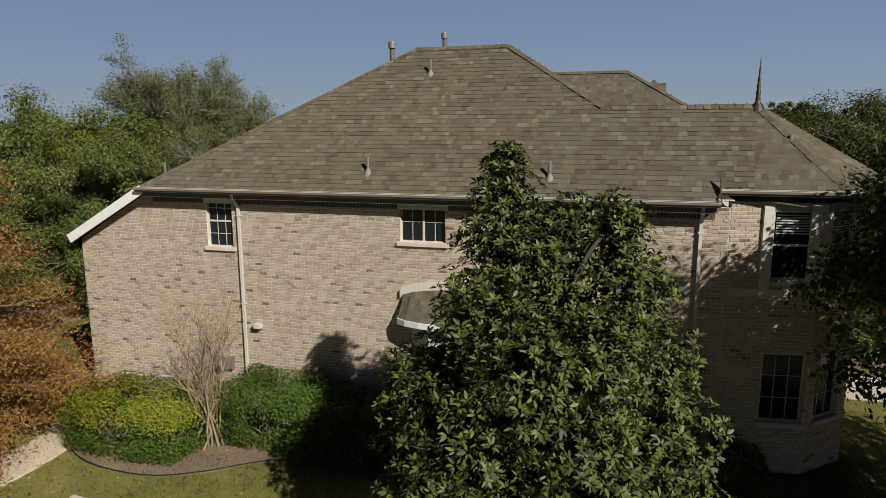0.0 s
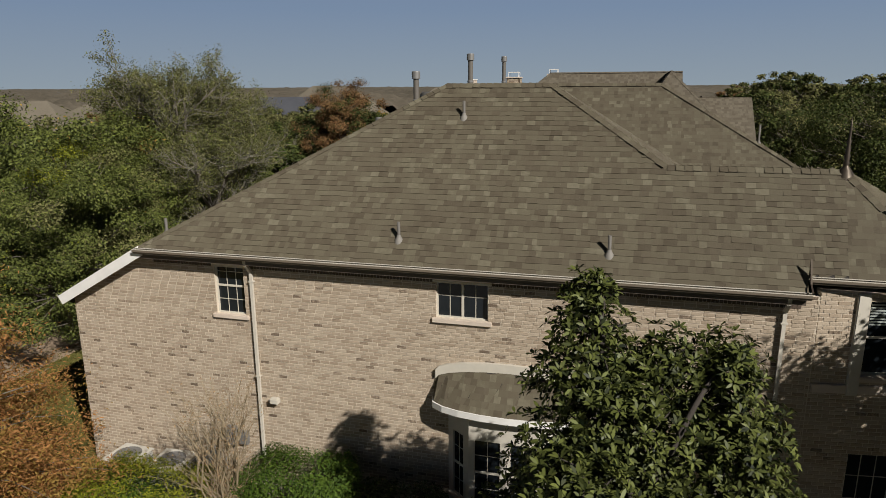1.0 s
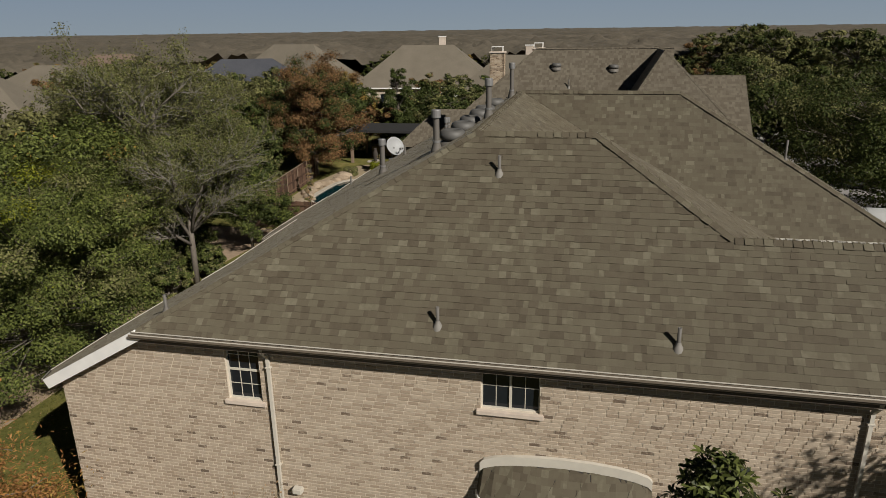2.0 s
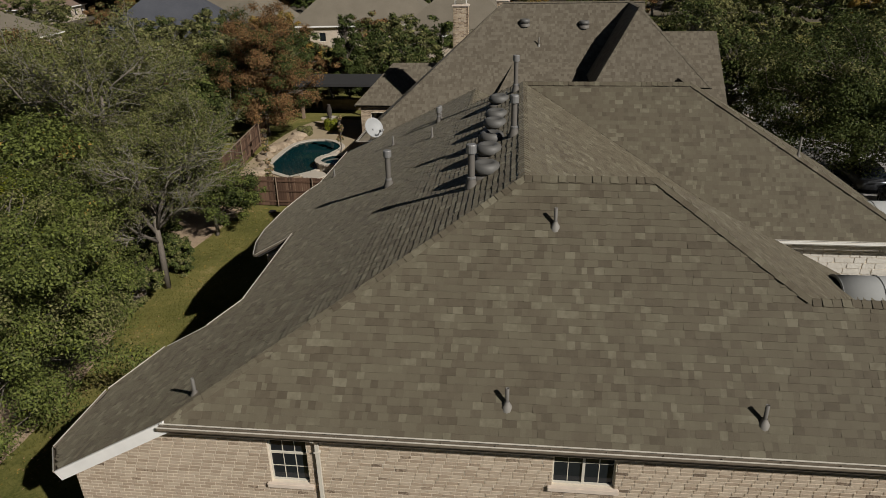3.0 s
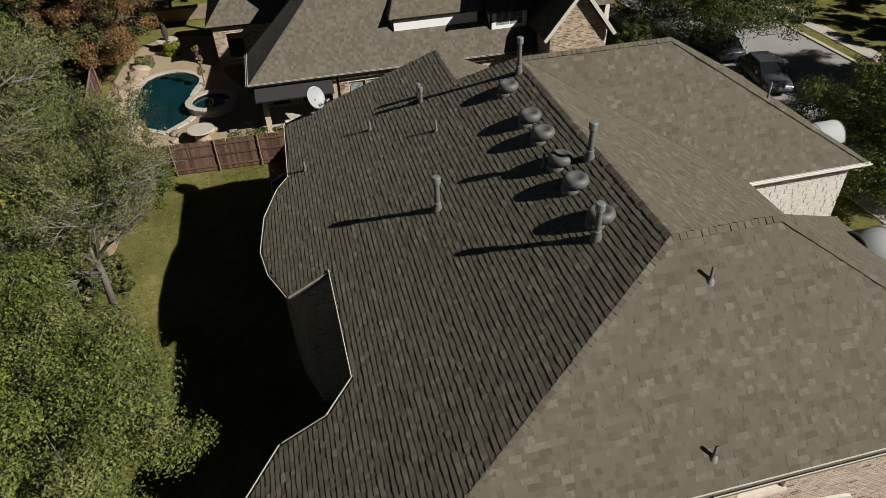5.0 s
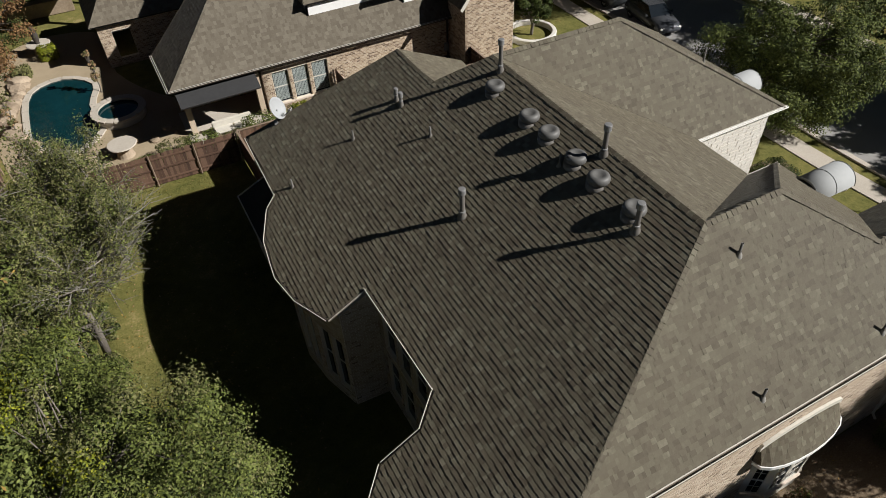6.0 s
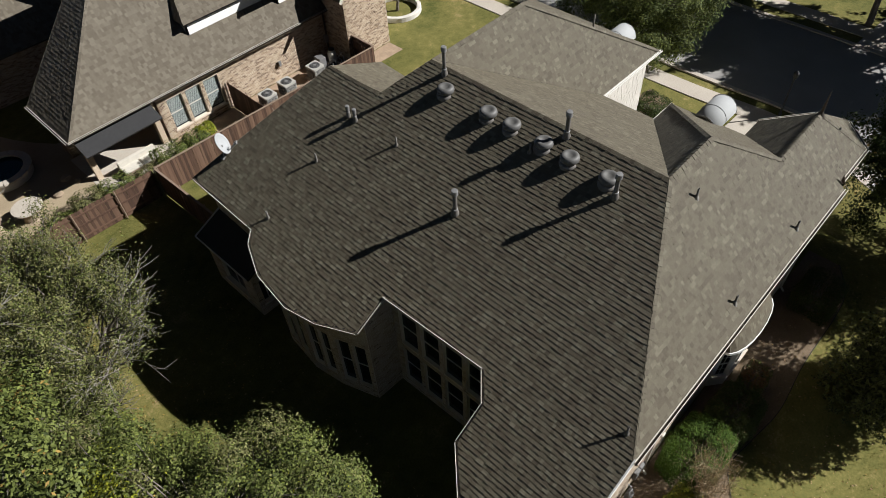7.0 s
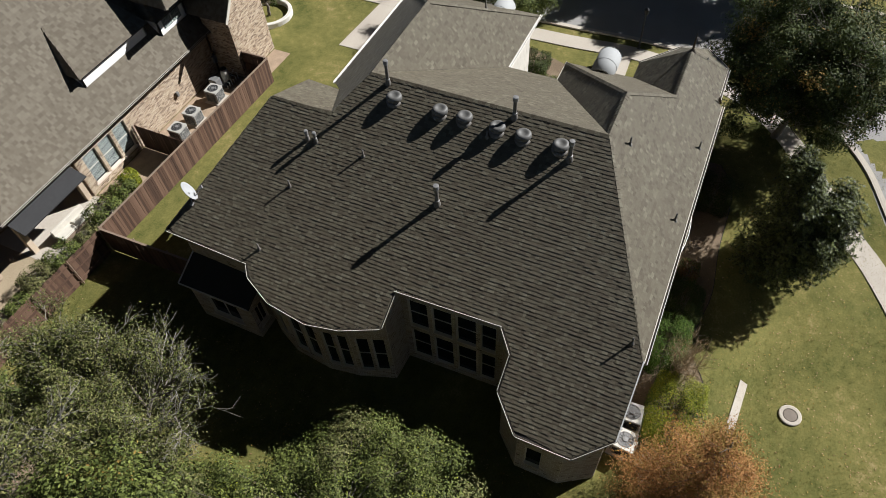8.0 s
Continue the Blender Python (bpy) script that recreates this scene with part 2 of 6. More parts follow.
def block(bm, x0, x1, y0, y1, z0, z1):
    v = [bm.verts.new(p) for p in ((x0, y0, z0), (x1, y0, z0), (x1, y1, z0), (x0, y1, z0), (x0, y0, z1), (x1, y0, z1), (x1, y1, z1), (x0, y1, z1))]
    for f in ((0, 3, 2, 1), (4, 5, 6, 7), (0, 1, 5, 4), (1, 2, 6, 5), (2, 3, 7, 6), (3, 0, 4, 7)):
        bm.faces.new([v[i] for i in f])
    return bm


def bevelled(x0, x1, y0, y1, z0, z1, r=0.02):
    bm = block(bmesh.new(), x0, x1, y0, y1, z0, z1)
    bmesh.ops.bevel(bm, geom=bm.edges[:], offset=r, segments=2, affect="EDGES")
    return bm


def slab(bm, points, down):
    """A planar polygon with a thickness: points on top, moved by down below."""
    down = Vector(down)
    top = [bm.verts.new(p) for p in points]
    low = [bm.verts.new(Vector(p) + down) for p in points]
    bm.faces.new(top), bm.faces.new(low[::-1])
    for i in range(len(top)):
        j = (i + 1) % len(top)
        bm.faces.new((top[i], low[i], low[j], top[j]))
    return bm


def bar(bm, a, b, w, h, up=(0, 0, 1)):
    """A beam from a to b, w wide and h high, centred on the line."""
    a, b = Vector(a), Vector(b)
    d = (b - a).normalized()
    s = d.cross(Vector(up)).normalized()
    u = s.cross(d)
    pts = [p + s * i * w / 2 + u * j * h / 2 for p in (a, b) for i, j in ((-1, -1), (1, -1), (1, 1), (-1, 1))]
    v = [bm.verts.new(p) for p in pts]
    for f in ((0, 1, 2, 3), (7, 6, 5, 4), (0, 4, 5, 1), (1, 5, 6, 2), (2, 6, 7, 3), (3, 7, 4, 0)):
        bm.faces.new([v[i] for i in f])
    return bm


def lathe(bm, profile, n=16, at=(0, 0, 0), axis=None):
    """A body of revolution round z: profile of (radius, height)."""
    m = Matrix.Translation(at) @ (axis.to_matrix().to_4x4() if axis else Matrix.Identity(4))
    rings = []
    for r, z in profile:
        if r < 1e-5:
            rings.append([bm.verts.new(m @ Vector((0, 0, z)))])
        else:
            rings.append([bm.verts.new(m @ Vector((r * math.cos(2 * math.pi * i / n), r * math.sin(2 * math.pi * i / n), z))) for i in range(n)])
    for a, b in zip(rings, rings[1:]):
        for i in range(n):
            j = (i + 1) % n
            if len(a) == 1 and len(b) > 1:
                bm.faces.new((a[0], b[i], b[j]))
            elif len(b) == 1 and len(a) > 1:
                bm.faces.new((a[i], a[j], b[0]))
            elif len(a) > 1:
                bm.faces.new((a[i], a[j], b[j], b[i]))
    return bm


def tube(points, radii, n=6):
    """Vertices and faces of a tapered tube along points."""
    verts, faces = [], []
    pts = [Vector(p) for p in points]
    for i, p in enumerate(pts):
        d = (pts[min(i + 1, len(pts) - 1)] - pts[max(i - 1, 0)]).normalized()
        s = d.cross(Vector((0.31, 0.95, 0.05))).normalized()
        u = d.cross(s)
        for k in range(n):
            a = 2 * math.pi * k / n
            verts.append(p + (s * math.cos(a) + u * math.sin(a)) * radii[i])
    for i in range(len(pts) - 1):
        for k in range(n):
            j = (k + 1) % n
            faces.append((i * n + k, i * n + j, i * n + n + j, i * n + n + k))
    faces.append(tuple(range(n))[::-1])
    faces.append(tuple((len(pts) - 1) * n + k for k in range(n)))
    return verts, faces


def pipe_mesh(bm, points, r, n=8):
    v, f = tube(points, [r] * len(points), n)
    vs = [bm.verts.new(p) for p in v]
    for q in f:
        bm.faces.new([vs[i] for i in q])
    return bm


def spans(poly, v):
    """Where the level line v crosses a polygon of (u, v): the inner stretches."""
    cross = []
    for (u0, v0), (u1, v1) in zip(poly, poly[1:] + poly[:1]):
        if (v0 <= v) != (v1 <= v):
            cross.append(u0 + (u1 - u0) * (v - v0) / (v1 - v0))
    cross.sort()
    return list(zip(cross[::2], cross[1::2]))


def courses(poly, step, widths, holes=(), rng=random, bond=None, gap=0.0):
    """Rows of pieces that fill a polygon: (ua0, ub0, ua1, ub1, v0, v1), lower and upper ends."""
    lo, hi = min(p[1] for p in poly), max(p[1] for p in poly)
    out, row = [], 0
    v = lo
    while v < hi - step * 0.25:
        top = min(v + step, hi)
        e = (top - v) * 0.02
        s0, sm, s1 = spans(poly, v + e), spans(poly, (v + top) / 2), spans(poly, top - e)
        if not (len(s0) == len(sm) == len(s1)):
            s0 = s1 = sm
        for (a0, b0), (a1, b1) in zip(s0, s1):
            edge_l, edge_r = min(a0, a1), max(b0, b1)
            u = edge_l - (rng.random() * widths[1] if bond is None else (row % 2) * bond + rng.random() * 0.05)
            while u < edge_r:
                w = rng.uniform(*widths)
                l, r = u, u + w
                u = r
                p = (max(l, a0), min(r, b0), max(l, a1), min(r, b1))
                if p[1] - p[0] < 0.02 and p[3] - p[2] < 0.02:
                    continue
                if p[1] < p[0] or p[3] < p[2]:
                    p = (p[0], max(p[0], p[1]), p[2], max(p[2], p[3]))
                cells = [(p[0], p[1], p[2], p[3])]
                for h0, h1, g0, g1 in holes:
                    if g0 < top - 0.01 and g1 > v + 0.01:
                        cut = []
                        for c in cells:
                            if c[0] < h0:
                                cut.append((c[0], min(c[1], h0), c[2], min(c[3], h0)))
                            if c[1] > h1:
                                cut.append((max(c[0], h1), c[1], max(c[2], h1), c[3]))
                            # pieces inside the opening fall away
                        cells = cut
                out += [(c[0] + gap / 2, c[1] - gap / 2, c[2] + gap / 2, c[3] - gap / 2, v + gap / 2, top - gap / 2) for c in cells if c[1] - c[0] > gap + 0.015 or c[3] - c[2] > gap + 0.015]
        v, row = top, row + 1
    return out


def piece_mesh(name, key, store, verts, faces, mat):
    if key not in store:
        store[key] = mesh_of(name, verts, faces, mat)
    return store[key]


def frame_of(pts):
    """Origin, level axis, axis up the slope and normal of a planar polygon."""
    pts = [Vector(p) for p in pts]
    n = Vector((0, 0, 0))
    for a, b in zip(pts, pts[1:] + pts[:1]):
        n += a.cross(b)
    n.normalize()
    if n.z < 0:
        n = -n
    u = Vector((0, 0, 1)).cross(n).normalized()
    return pts[0], u, n.cross(u), n


TAB_WIDTHS = (0.10, 0.14, 0.19, 0.26)


def roof_slope(name, parent, pts, mat=SHINGLE, step=0.146, stretch=None, seed=1, thick=0.14, lift=0.006, label="", trim=None):
    """One slope: a decking slab, its courses of shingles, some of them as single pieces."""
    rng = random.Random(seed)
    o, u, v, n = frame_of(pts)
    pts = [Vector(p) for p in pts]
    o = o + n * sum((p - o).dot(n) for p in pts) / len(pts)
    pts = [p - n * ((p - o).dot(n) + 0.002) for p in pts]
    deck = part(name, slab(bmesh.new(), pts, -n * thick), trim or DECK, parent, label)
    poly = [((Vector(p) - o).dot(u), (Vector(p) - o).dot(v)) for p in pts]

    class Pick:
        random = staticmethod(rng.random)

        @staticmethod
        def uniform(a, b):
            return rng.choice(TAB_WIDTHS)
    rows = courses(poly, step, (0.10, 0.26), rng=Pick)
    verts, faces, singles, store = [], [], 0, {}
    for a0, b0, a1, b1, v0, v1 in rows:
        h = lift * rng.choice((0.6, 0.85, 1.0, 1.15))
        v0 -= rng.choice((0.0, 0.0, 0.006, 0.014)) if lift > 0.007 else 0.0
        top, base = 0.003, 0.001
        if stretch and singles < 300 and abs(a0 - a1) < 1e-4 and abs(b0 - b1) < 1e-4:
            c = o + u * (a0 + b0) / 2 + v * v0
            if stretch[0] < c.x < stretch[1] and stretch[2] < c.y < stretch[3] and min(abs(b0 - a0 - w) for w in TAB_WIDTHS) < 1e-3 and abs(v1 - v0 - step) < 0.03:
                w = b0 - a0
                q = [(-w / 2, 0, h), (w / 2, 0, h), (w / 2, step + 0.02, top), (-w / 2, step + 0.02, top), (-w / 2, 0, base), (w / 2, 0, base)]
                me = piece_mesh("shingle", (round(w, 2), round(h, 3)), store, q, [(0, 1, 2, 3), (4, 5, 1, 0), (4, 0, 3), (1, 5, 2)], mat)
                ob = new("shingle", me)
                ob.parent = deck
                ob.matrix_basis = Matrix.Translation(c) @ Matrix((u, v, n)).transposed().to_4x4()
                singles += 1
                continue
        i = len(verts)
        up = v1 + 0.02
        for a, b, c in ((a0, v0, h), (b0, v0, h), (b1, up, top), (a1, up, top), (a0, v0, base), (b0, v0, base)):
            verts.append(o + u * a + v * b + n * c)
        faces += [(i, i + 1, i + 2, i + 3), (i + 4, i + 5, i + 1, i), (i + 4, i, i + 3), (i + 1, i + 5, i + 2)]
    field = part("shingle_covering", mesh_of("shingle_covering", verts, faces, mat), None, deck)
    tagged(field, kind="stuff")
    return deck


def ridge_caps(parent, lines, mat=SHINGLE, w=0.12, step=0.17, lift=0.006, name="ridge_capping"):
    """Bent cap shingles that overlap along ridges and hips."""
    verts, faces = [], []
    rng = random.Random(5)
    for a, b, drop in lines:
        a, b = Vector(a), Vector(b)
        d = (b - a).normalized()
        s = d.cross(Vector((0, 0, 1))).normalized()
        u = s.cross(d)
        k = int((b - a).length / step)
        for i in range(k):
            p, q = a + d * (i * step), a + d * ((i + 1) * step + 0.03)
            j = len(verts)
            h0, h1, jit = lift + 0.013 + rng.random() * 0.006, lift, rng.uniform(-0.015, 0.015)
            for r, h in ((p, h0), (q, h1)):
                verts += [r - s * (w + jit) + u * (h - drop * w), r + u * h, r + s * (w - jit) + u * (h - drop * w)]
            verts += [p - s * w + u * (h0 - 0.022 - drop * w), p + u * (h0 - 0.022), p + s * w + u * (h0 - 0.022 - drop * w)]
            faces += [(j, j + 1, j + 4, j + 3), (j + 1, j + 2, j + 5, j + 4), (j, j + 6, j + 7, j + 1), (j + 1, j + 7, j + 8, j + 2), (j, j + 3, j + 6), (j + 2, j + 8, j + 5)]
    return tagged(part(name, mesh_of(name, verts, faces, mat), None, parent), kind="stuff")


def wall_axes(p0, p1):
    """x along the wall, y into the house, z up; outside lies to the right of the way from p0 to p1."""
    d = Vector((p1[0] - p0[0], p1[1] - p0[1], 0)).normalized()
    y = Vector((-d.y, d.x, 0))
    m = Matrix((d, y, Vector((0, 0, 1)))).transposed().to_4x4()
    m.translation = (p0[0], p0[1], 0)
    return m, math.hypot(p1[0] - p0[0], p1[1] - p0[1])


def brick_wall(name, parent, p0, p1, top, z0=0.0, holes=(), brick=BRICK, body=MORTAR, course=0.081, length=0.222, stretch=None, thick=0.22, seed=2, label="", laid=True):
    """A wall with a real thickness and openings through it, faced with bricks; top: height, or list of (along, height)."""
    m, width = wall_axes(p0, p1)
    prof = [(0, top), (width, top)] if not isinstance(top, list) else top

    def high(u):
        for (a, za), (b, zb) in zip(prof, prof[1:]):
            if a - 1e-6 <= u <= b + 1e-6:
                return za + (zb - za) * (u - a) / max(b - a, 1e-6)
        return prof[-1][1]
    cuts = sorted({0.0, width, *[p[0] for p in prof], *[h[0] for h in holes], *[h[1] for h in holes]})
    bm = bmesh.new()
    for a, b in zip(cuts, cuts[1:]):
        if b - a < 1e-4:
            continue
        inside = sorted([(h[2], h[3]) for h in holes if h[0] < (a + b) / 2 < h[1]])
        low = z0
        for g0, g1 in inside:
            if g0 > low:
                slab(bm, [(a, 0, low), (b, 0, low), (b, 0, g0), (a, 0, g0)], (0, thick, 0))
            low = g1
        if high(a) > low or high(b) > low:
            slab(bm, [(a, 0, low), (b, 0, low), (b, 0, max(low, high(b))), (a, 0, max(low, high(a)))], (0, thick, 0))
    bmesh.ops.remove_doubles(bm, verts=bm.verts[:], dist=0.0005)
    ob = part(name, bm, body, parent, label)
    ob.matrix_basis = m
    if not laid:
        return ob, m
    rng = random.Random(seed)
    poly = [(0, z0), (width, z0)] + [(min(width, max(0, a)), z) for a, z in prof[::-1]]

    class Even:
        random = staticmethod(rng.random)

        @staticmethod
        def uniform(a, b):
            return rng.uniform(0.22, 0.62) if brick is STONE else length
    verts, faces, store, singles = [], [], {}, 0
    for a0, b0, a1, b1, v0, v1 in courses(poly, course, (length, length), holes, Even, length / 2, 0.018):
        d = -0.008 - rng.random() * 0.004
        if stretch and singles < 300 and abs(b0 - a0 - length + 0.018) < 1e-3 and abs(a0 - a1) < 1e-4 and abs(b0 - b1) < 1e-4 and stretch[0] < a0 < stretch[1] and stretch[2] < v0 < stretch[3]:
            w, h = (b0 - a0) / 2, (v1 - v0) / 2
            q = [(-w, 0.02, -h), (w, 0.02, -h), (w, 0.02, h), (-w, 0.02, h), (-w, 0, -h), (w, 0, -h), (w, 0, h), (-w, 0, h)]
            me = piece_mesh("brick", 0, store, q, [(4, 5, 6, 7), (0, 4, 7, 3), (5, 1, 2, 6), (7, 6, 2, 3), (0, 1, 5, 4)], brick)
            single = new("brick", me)
            single.parent = ob
            single.matrix_basis = pose((a0 + b0) / 2, d, (v0 + v1) / 2)
            singles += 1
            continue
        i = len(verts)
        if brick is STONE:
            e = [rng.uniform(-0.02, 0.02) for _ in range(4)]
            a0, b0, a1, b1, d = a0 + max(0, e[0]), b0 + min(0, e[1]), a1 + max(0, e[2]), b1 + min(0, e[3]), d - rng.random() * 0.012
        verts += [(a0, 0.01, v0), (b0, 0.01, v0), (b1, 0.01, v1), (a1, 0.01, v1), (a0, d, v0), (b0, d, v0), (b1, d, v1), (a1, d, v1)]
        faces += [(i + 4, i + 5, i + 6, i + 7), (i, i + 4, i + 7, i + 3), (i + 5, i + 1, i + 2, i + 6), (i + 7, i + 6, i + 2, i + 3), (i, i + 1, i + 5, i + 4)]
    tagged(part("brick_facing", mesh_of("brick_facing", verts, faces, brick), None, ob), kind="stuff")
    return ob, m


def window(parent, m, x0, x1, z0, z1, cols=2, rows=1, grid=(2, 2), sill=True, frame_mat=WHITE, deep=0.12, blind=0.0, label="", fw=0.034):
    """A framed window set in a wall's opening: frame, panes, glazing bars and a sill."""
    bm = bmesh.new()
    for a, b, c, d in ((x0, x0 + fw, z0, z1), (x1 - fw, x1, z0, z1), (x0 + fw, x1 - fw, z0, z0 + fw), (x0 + fw, x1 - fw, z1 - fw, z1)):
        block(bm, a, b, deep - 0.03, deep + 0.05, c, d)
    for i in range(1, cols):
        c = x0 + (x1 - x0) * i / cols
        block(bm, c - 0.025, c + 0.025, deep - 0.02, deep + 0.04, z0 + fw, z1 - fw)
    for i in range(1, rows):
        c = z0 + (z1 - z0) * i / rows
        block(bm, x0 + fw, x1 - fw, deep - 0.015, deep + 0.038, c - 0.022, c + 0.022)
    ob = part("window", bm, frame_mat, parent, label)
    ob.matrix_basis = m
    for i in range(cols):
        for j in range(rows):
            a, b = x0 + (x1 - x0) * i / cols + 0.02, x0 + (x1 - x0) * (i + 1) / cols - 0.02
            c, d = z0 + (z1 - z0) * j / rows + 0.02, z0 + (z1 - z0) * (j + 1) / rows - 0.02
            part("pane", block(bmesh.new(), a, b, deep + 0.012, deep + 0.02, c, d), GLASS, ob)
            if grid[0] > 1 or grid[1] > 1:
                bars = bmesh.new()
                for k in range(1, grid[0]):
                    e = a + (b - a) * k / grid[0]
                    block(bars, e - 0.007, e + 0.007, deep + 0.002, deep + 0.012, c, d)
                for k in range(1, grid[1]):
                    e = c + (d - c) * k / grid[1]
                    block(bars, a, b, deep + 0.003, deep + 0.011, e - 0.007, e + 0.007)
                part("glazing_bar", bars, TRIM, ob)
    if blind:
        slats = bmesh.new()
        z = z1 - 0.08
        while z > z1 - (z1 - z0) * blind:
            block(slats, x0 + 0.07, x1 - 0.07, deep - 0.004, deep + 0.001, z - 0.03, z)
            z -= 0.055
        tagged(part("blind", slats, BLIND, ob), kind="stuff")
    if sill:
        part("sill", bevelled(x0 - 0.09, x1 + 0.09, -0.07, deep, z0 - 0.11, z0 - 0.004, 0.012), CAST, ob)
    return ob


def gutter(parent, a, b, mat=TAUPE, size=0.1, name="gutter", lip=True):
    """An open trough along an eave, with a rolled lip and hangers."""
    a, b = Vector(a), Vector(b)
    d = (b - a).normalized()
    s = d.cross(Vector((0, 0, 1))).normalized()
    bm = bmesh.new()
    prof = [(0, 0), (0, -size), (size * 0.6, -size), (size * 0.8, -size * 0.6), (size, -size * 0.5), (size, 0), (size - 0.018, 0), (size - 0.018, -size * 0.42), (size * 0.7, -size * 0.55), (size * 0.55, -size + 0.015), (0.012, -size + 0.015), (0.012, 0)]
    ends = [[bm.verts.new(p + s * x + Vector((0, 0, z))) for x, z in prof] for p in (a, b)]
    for i in range(len(prof)):
        j = (i + 1) % len(prof)
        bm.faces.new((ends[0][i], ends[0][j], ends[1][j], ends[1][i]))
    bm.faces.new(ends[0]), bm.faces.new(ends[1][::-1])
    k = max(1, int((b - a).length / 0.9))
    for i in range(k):
        c = a + d * ((b - a).length * (i + 0.5) / k)
        bar(bm, c + Vector((0, 0, -0.006)), c + s * size + Vector((0, 0, -0.006)), 0.02, 0.006)
    trough = part(name, bm, mat, parent)
    if lip:
        edge = bmesh.new()
        bar(edge, a + s * (size - 0.012) + Vector((0, 0, 0.006)), b + s * (size - 0.012) + Vector((0, 0, 0.004)), 0.022, 0.014)
        part("lip", edge, TRIM, trough, "cream gutter lip")
        if name != "gutter":
            return trough
        drip = bmesh.new()
        bar(drip, a - s * 0.01 + Vector((0, 0, 0.02)), b - s * 0.01 + Vector((0, 0, 0.02)), 0.028, 0.010)
        part("drip_edge", drip, TRIM, trough, "cream metal drip edge")
    return trough


# ---- ground ----
def gz(x, y):
    """The lawn falls away gently from the planted bank along the side wall."""
    t = min(1.0, max(0.0, (12.4 - y) / 3.2))
    s = min(1.0, max(0.0, (9.0 - x) / 7.0))
    return -0.5 * t * t * (3 - 2 * t) * s


def ground():
    xs = sorted({*np.linspace(-60, 60, 49).tolist(), *np.arange(-29.7, 12, 0.9).tolist(), -3500, -1600, -800, -400, -200, -110, 110, 200, 400, 800, 1600, 3500})
    ys = sorted({*np.linspace(-30, 90, 49).tolist(), *np.arange(5.1, 14, 0.45).tolist(), -3500, -1600, -800, -400, -200, -80, 140, 220, 400, 800, 1600, 3500})
    nx = len(xs)
    verts = [(x, y, 0.02 * math.sin(x * 0.4) * math.sin(y * 0.33) * (abs(x) < 60 and -30 < y < 90) - 0.02 + gz(x, y)) for y in ys for x in xs]
    faces = [(j * nx + i, j * nx + i + 1, (j + 1) * nx + i + 1, (j + 1) * nx + i) for j in range(len(ys) - 1) for i in range(nx - 1)]
    tagged(new("ground", mesh_of("ground", verts, faces, [LAWN, FIELD], [int(max(abs(verts[f[0]][0]), abs(verts[f[2]][0])) > 130 or verts[f[2]][1] > 170 or verts[f[0]][1] < -90) for f in faces])), "autumn lawn of green and straw coloured grass", "lawn", kind="structure")


def flat_piece(name, pts, z, thick, mat, label, category, parent=None):
    ob = part(name, slab(bmesh.new(), [(x, y, z + gz(x, y)) for x, y in pts], (0, 0, -thick)), mat, parent)
    return tagged(ob, label, category, kind="structure")


def smooth_line(pts, n=6):
    """Points along a smooth curve through pts."""
    out = []
    for i in range(len(pts) - 1):
        p = [Vector((*pts[max(0, min(len(pts) - 1, k))], 0)) for k in (i - 1, i, i + 1, i + 2)]
        for j in range(n):
            t = j / n
            c = 0.5 * ((2 * p[1]) + (p[2] - p[0]) * t + (2 * p[0] - 5 * p[1] + 4 * p[2] - p[3]) * t * t + (3 * p[1] - p[0] - 3 * p[2] + p[3]) * t ** 3)
            out.append((c.x, c.y))
    return out + [pts[-1]]


def ribbon(name, line, width, z, thick, mat, label, category, joints=0.0):
    """A paved strip of even width along a line, cut into slabs where joints is given."""
    pts = [Vector((x, y, 0)) for x, y in line]
    sides = []
    for i, p in enumerate(pts):
        d = (pts[min(i + 1, len(pts) - 1)] - pts[max(i - 1, 0)]).normalized()
        s = Vector((-d.y, d.x, 0)) * width / 2
        sides.append((p + s, p - s))
    bm = bmesh.new()
    verts = [[bm.verts.new(q + Vector((0, 0, h + gz(q.x, q.y)))) for q in pair for h in (z, z - thick)] for pair in sides]
    for a, b in zip(verts, verts[1:]):
        bm.faces.new((a[0], b[0], b[2], a[2])), bm.faces.new((a[0], a[1], b[1], b[0])), bm.faces.new((a[2], b[2], b[3], a[3]))
    return tagged(part(name, bm, mat, None), label, category, kind="structure")


ground()
# the street that passes the front, its kerb and pavement, and the side street
KERB_FRONT = smooth_line([(13.7, 75), (13.7, 45), (13.6, 27), (13.8, 20), (13.2, 14), (11.2, 10), (7.9, 6.8), (4.2, 5.0), (-3, 2.2), (-14, -2.6), (-40, -13)])
STREET = smooth_line([(18.2, 90), (18.2, 45), (18.2, 27), (18.0, 18), (16.6, 11), (13.8, 6.2), (9.6, 2.8), (5.0, 0.8), (-2, -2.2), (-13, -7), (-40, -18)])
ribbon("road", STREET, 9.0, 0.0, 0.1, ROAD, "sun-dappled grey concrete street with worn patches", "road")
ribbon("kerb", KERB_FRONT, 0.32, 0.075, 0.2, CONCRETE, "pale concrete kerb along the lawn", "kerb")
ribbon("kerb", [(22.7, 75), (22.7, 40), (22.7, 20), (22.0, 2)], 0.3, 0.075, 0.2, CONCRETE, "pale concrete kerb across the street", "kerb")
PATH = smooth_line([(12.1, 70), (12.1, 45), (12.05, 27), (12.3, 20), (11.0, 14.5), (8.0, 10.6), (3.2, 7.4), (-0.3, 4.9), (-8, 1.2), (-30, -8)])
ribbon("pavement", PATH, 1.25, 0.02, 0.12, CONCRETE, "pale concrete pavement curving through the lawn", "pavement")
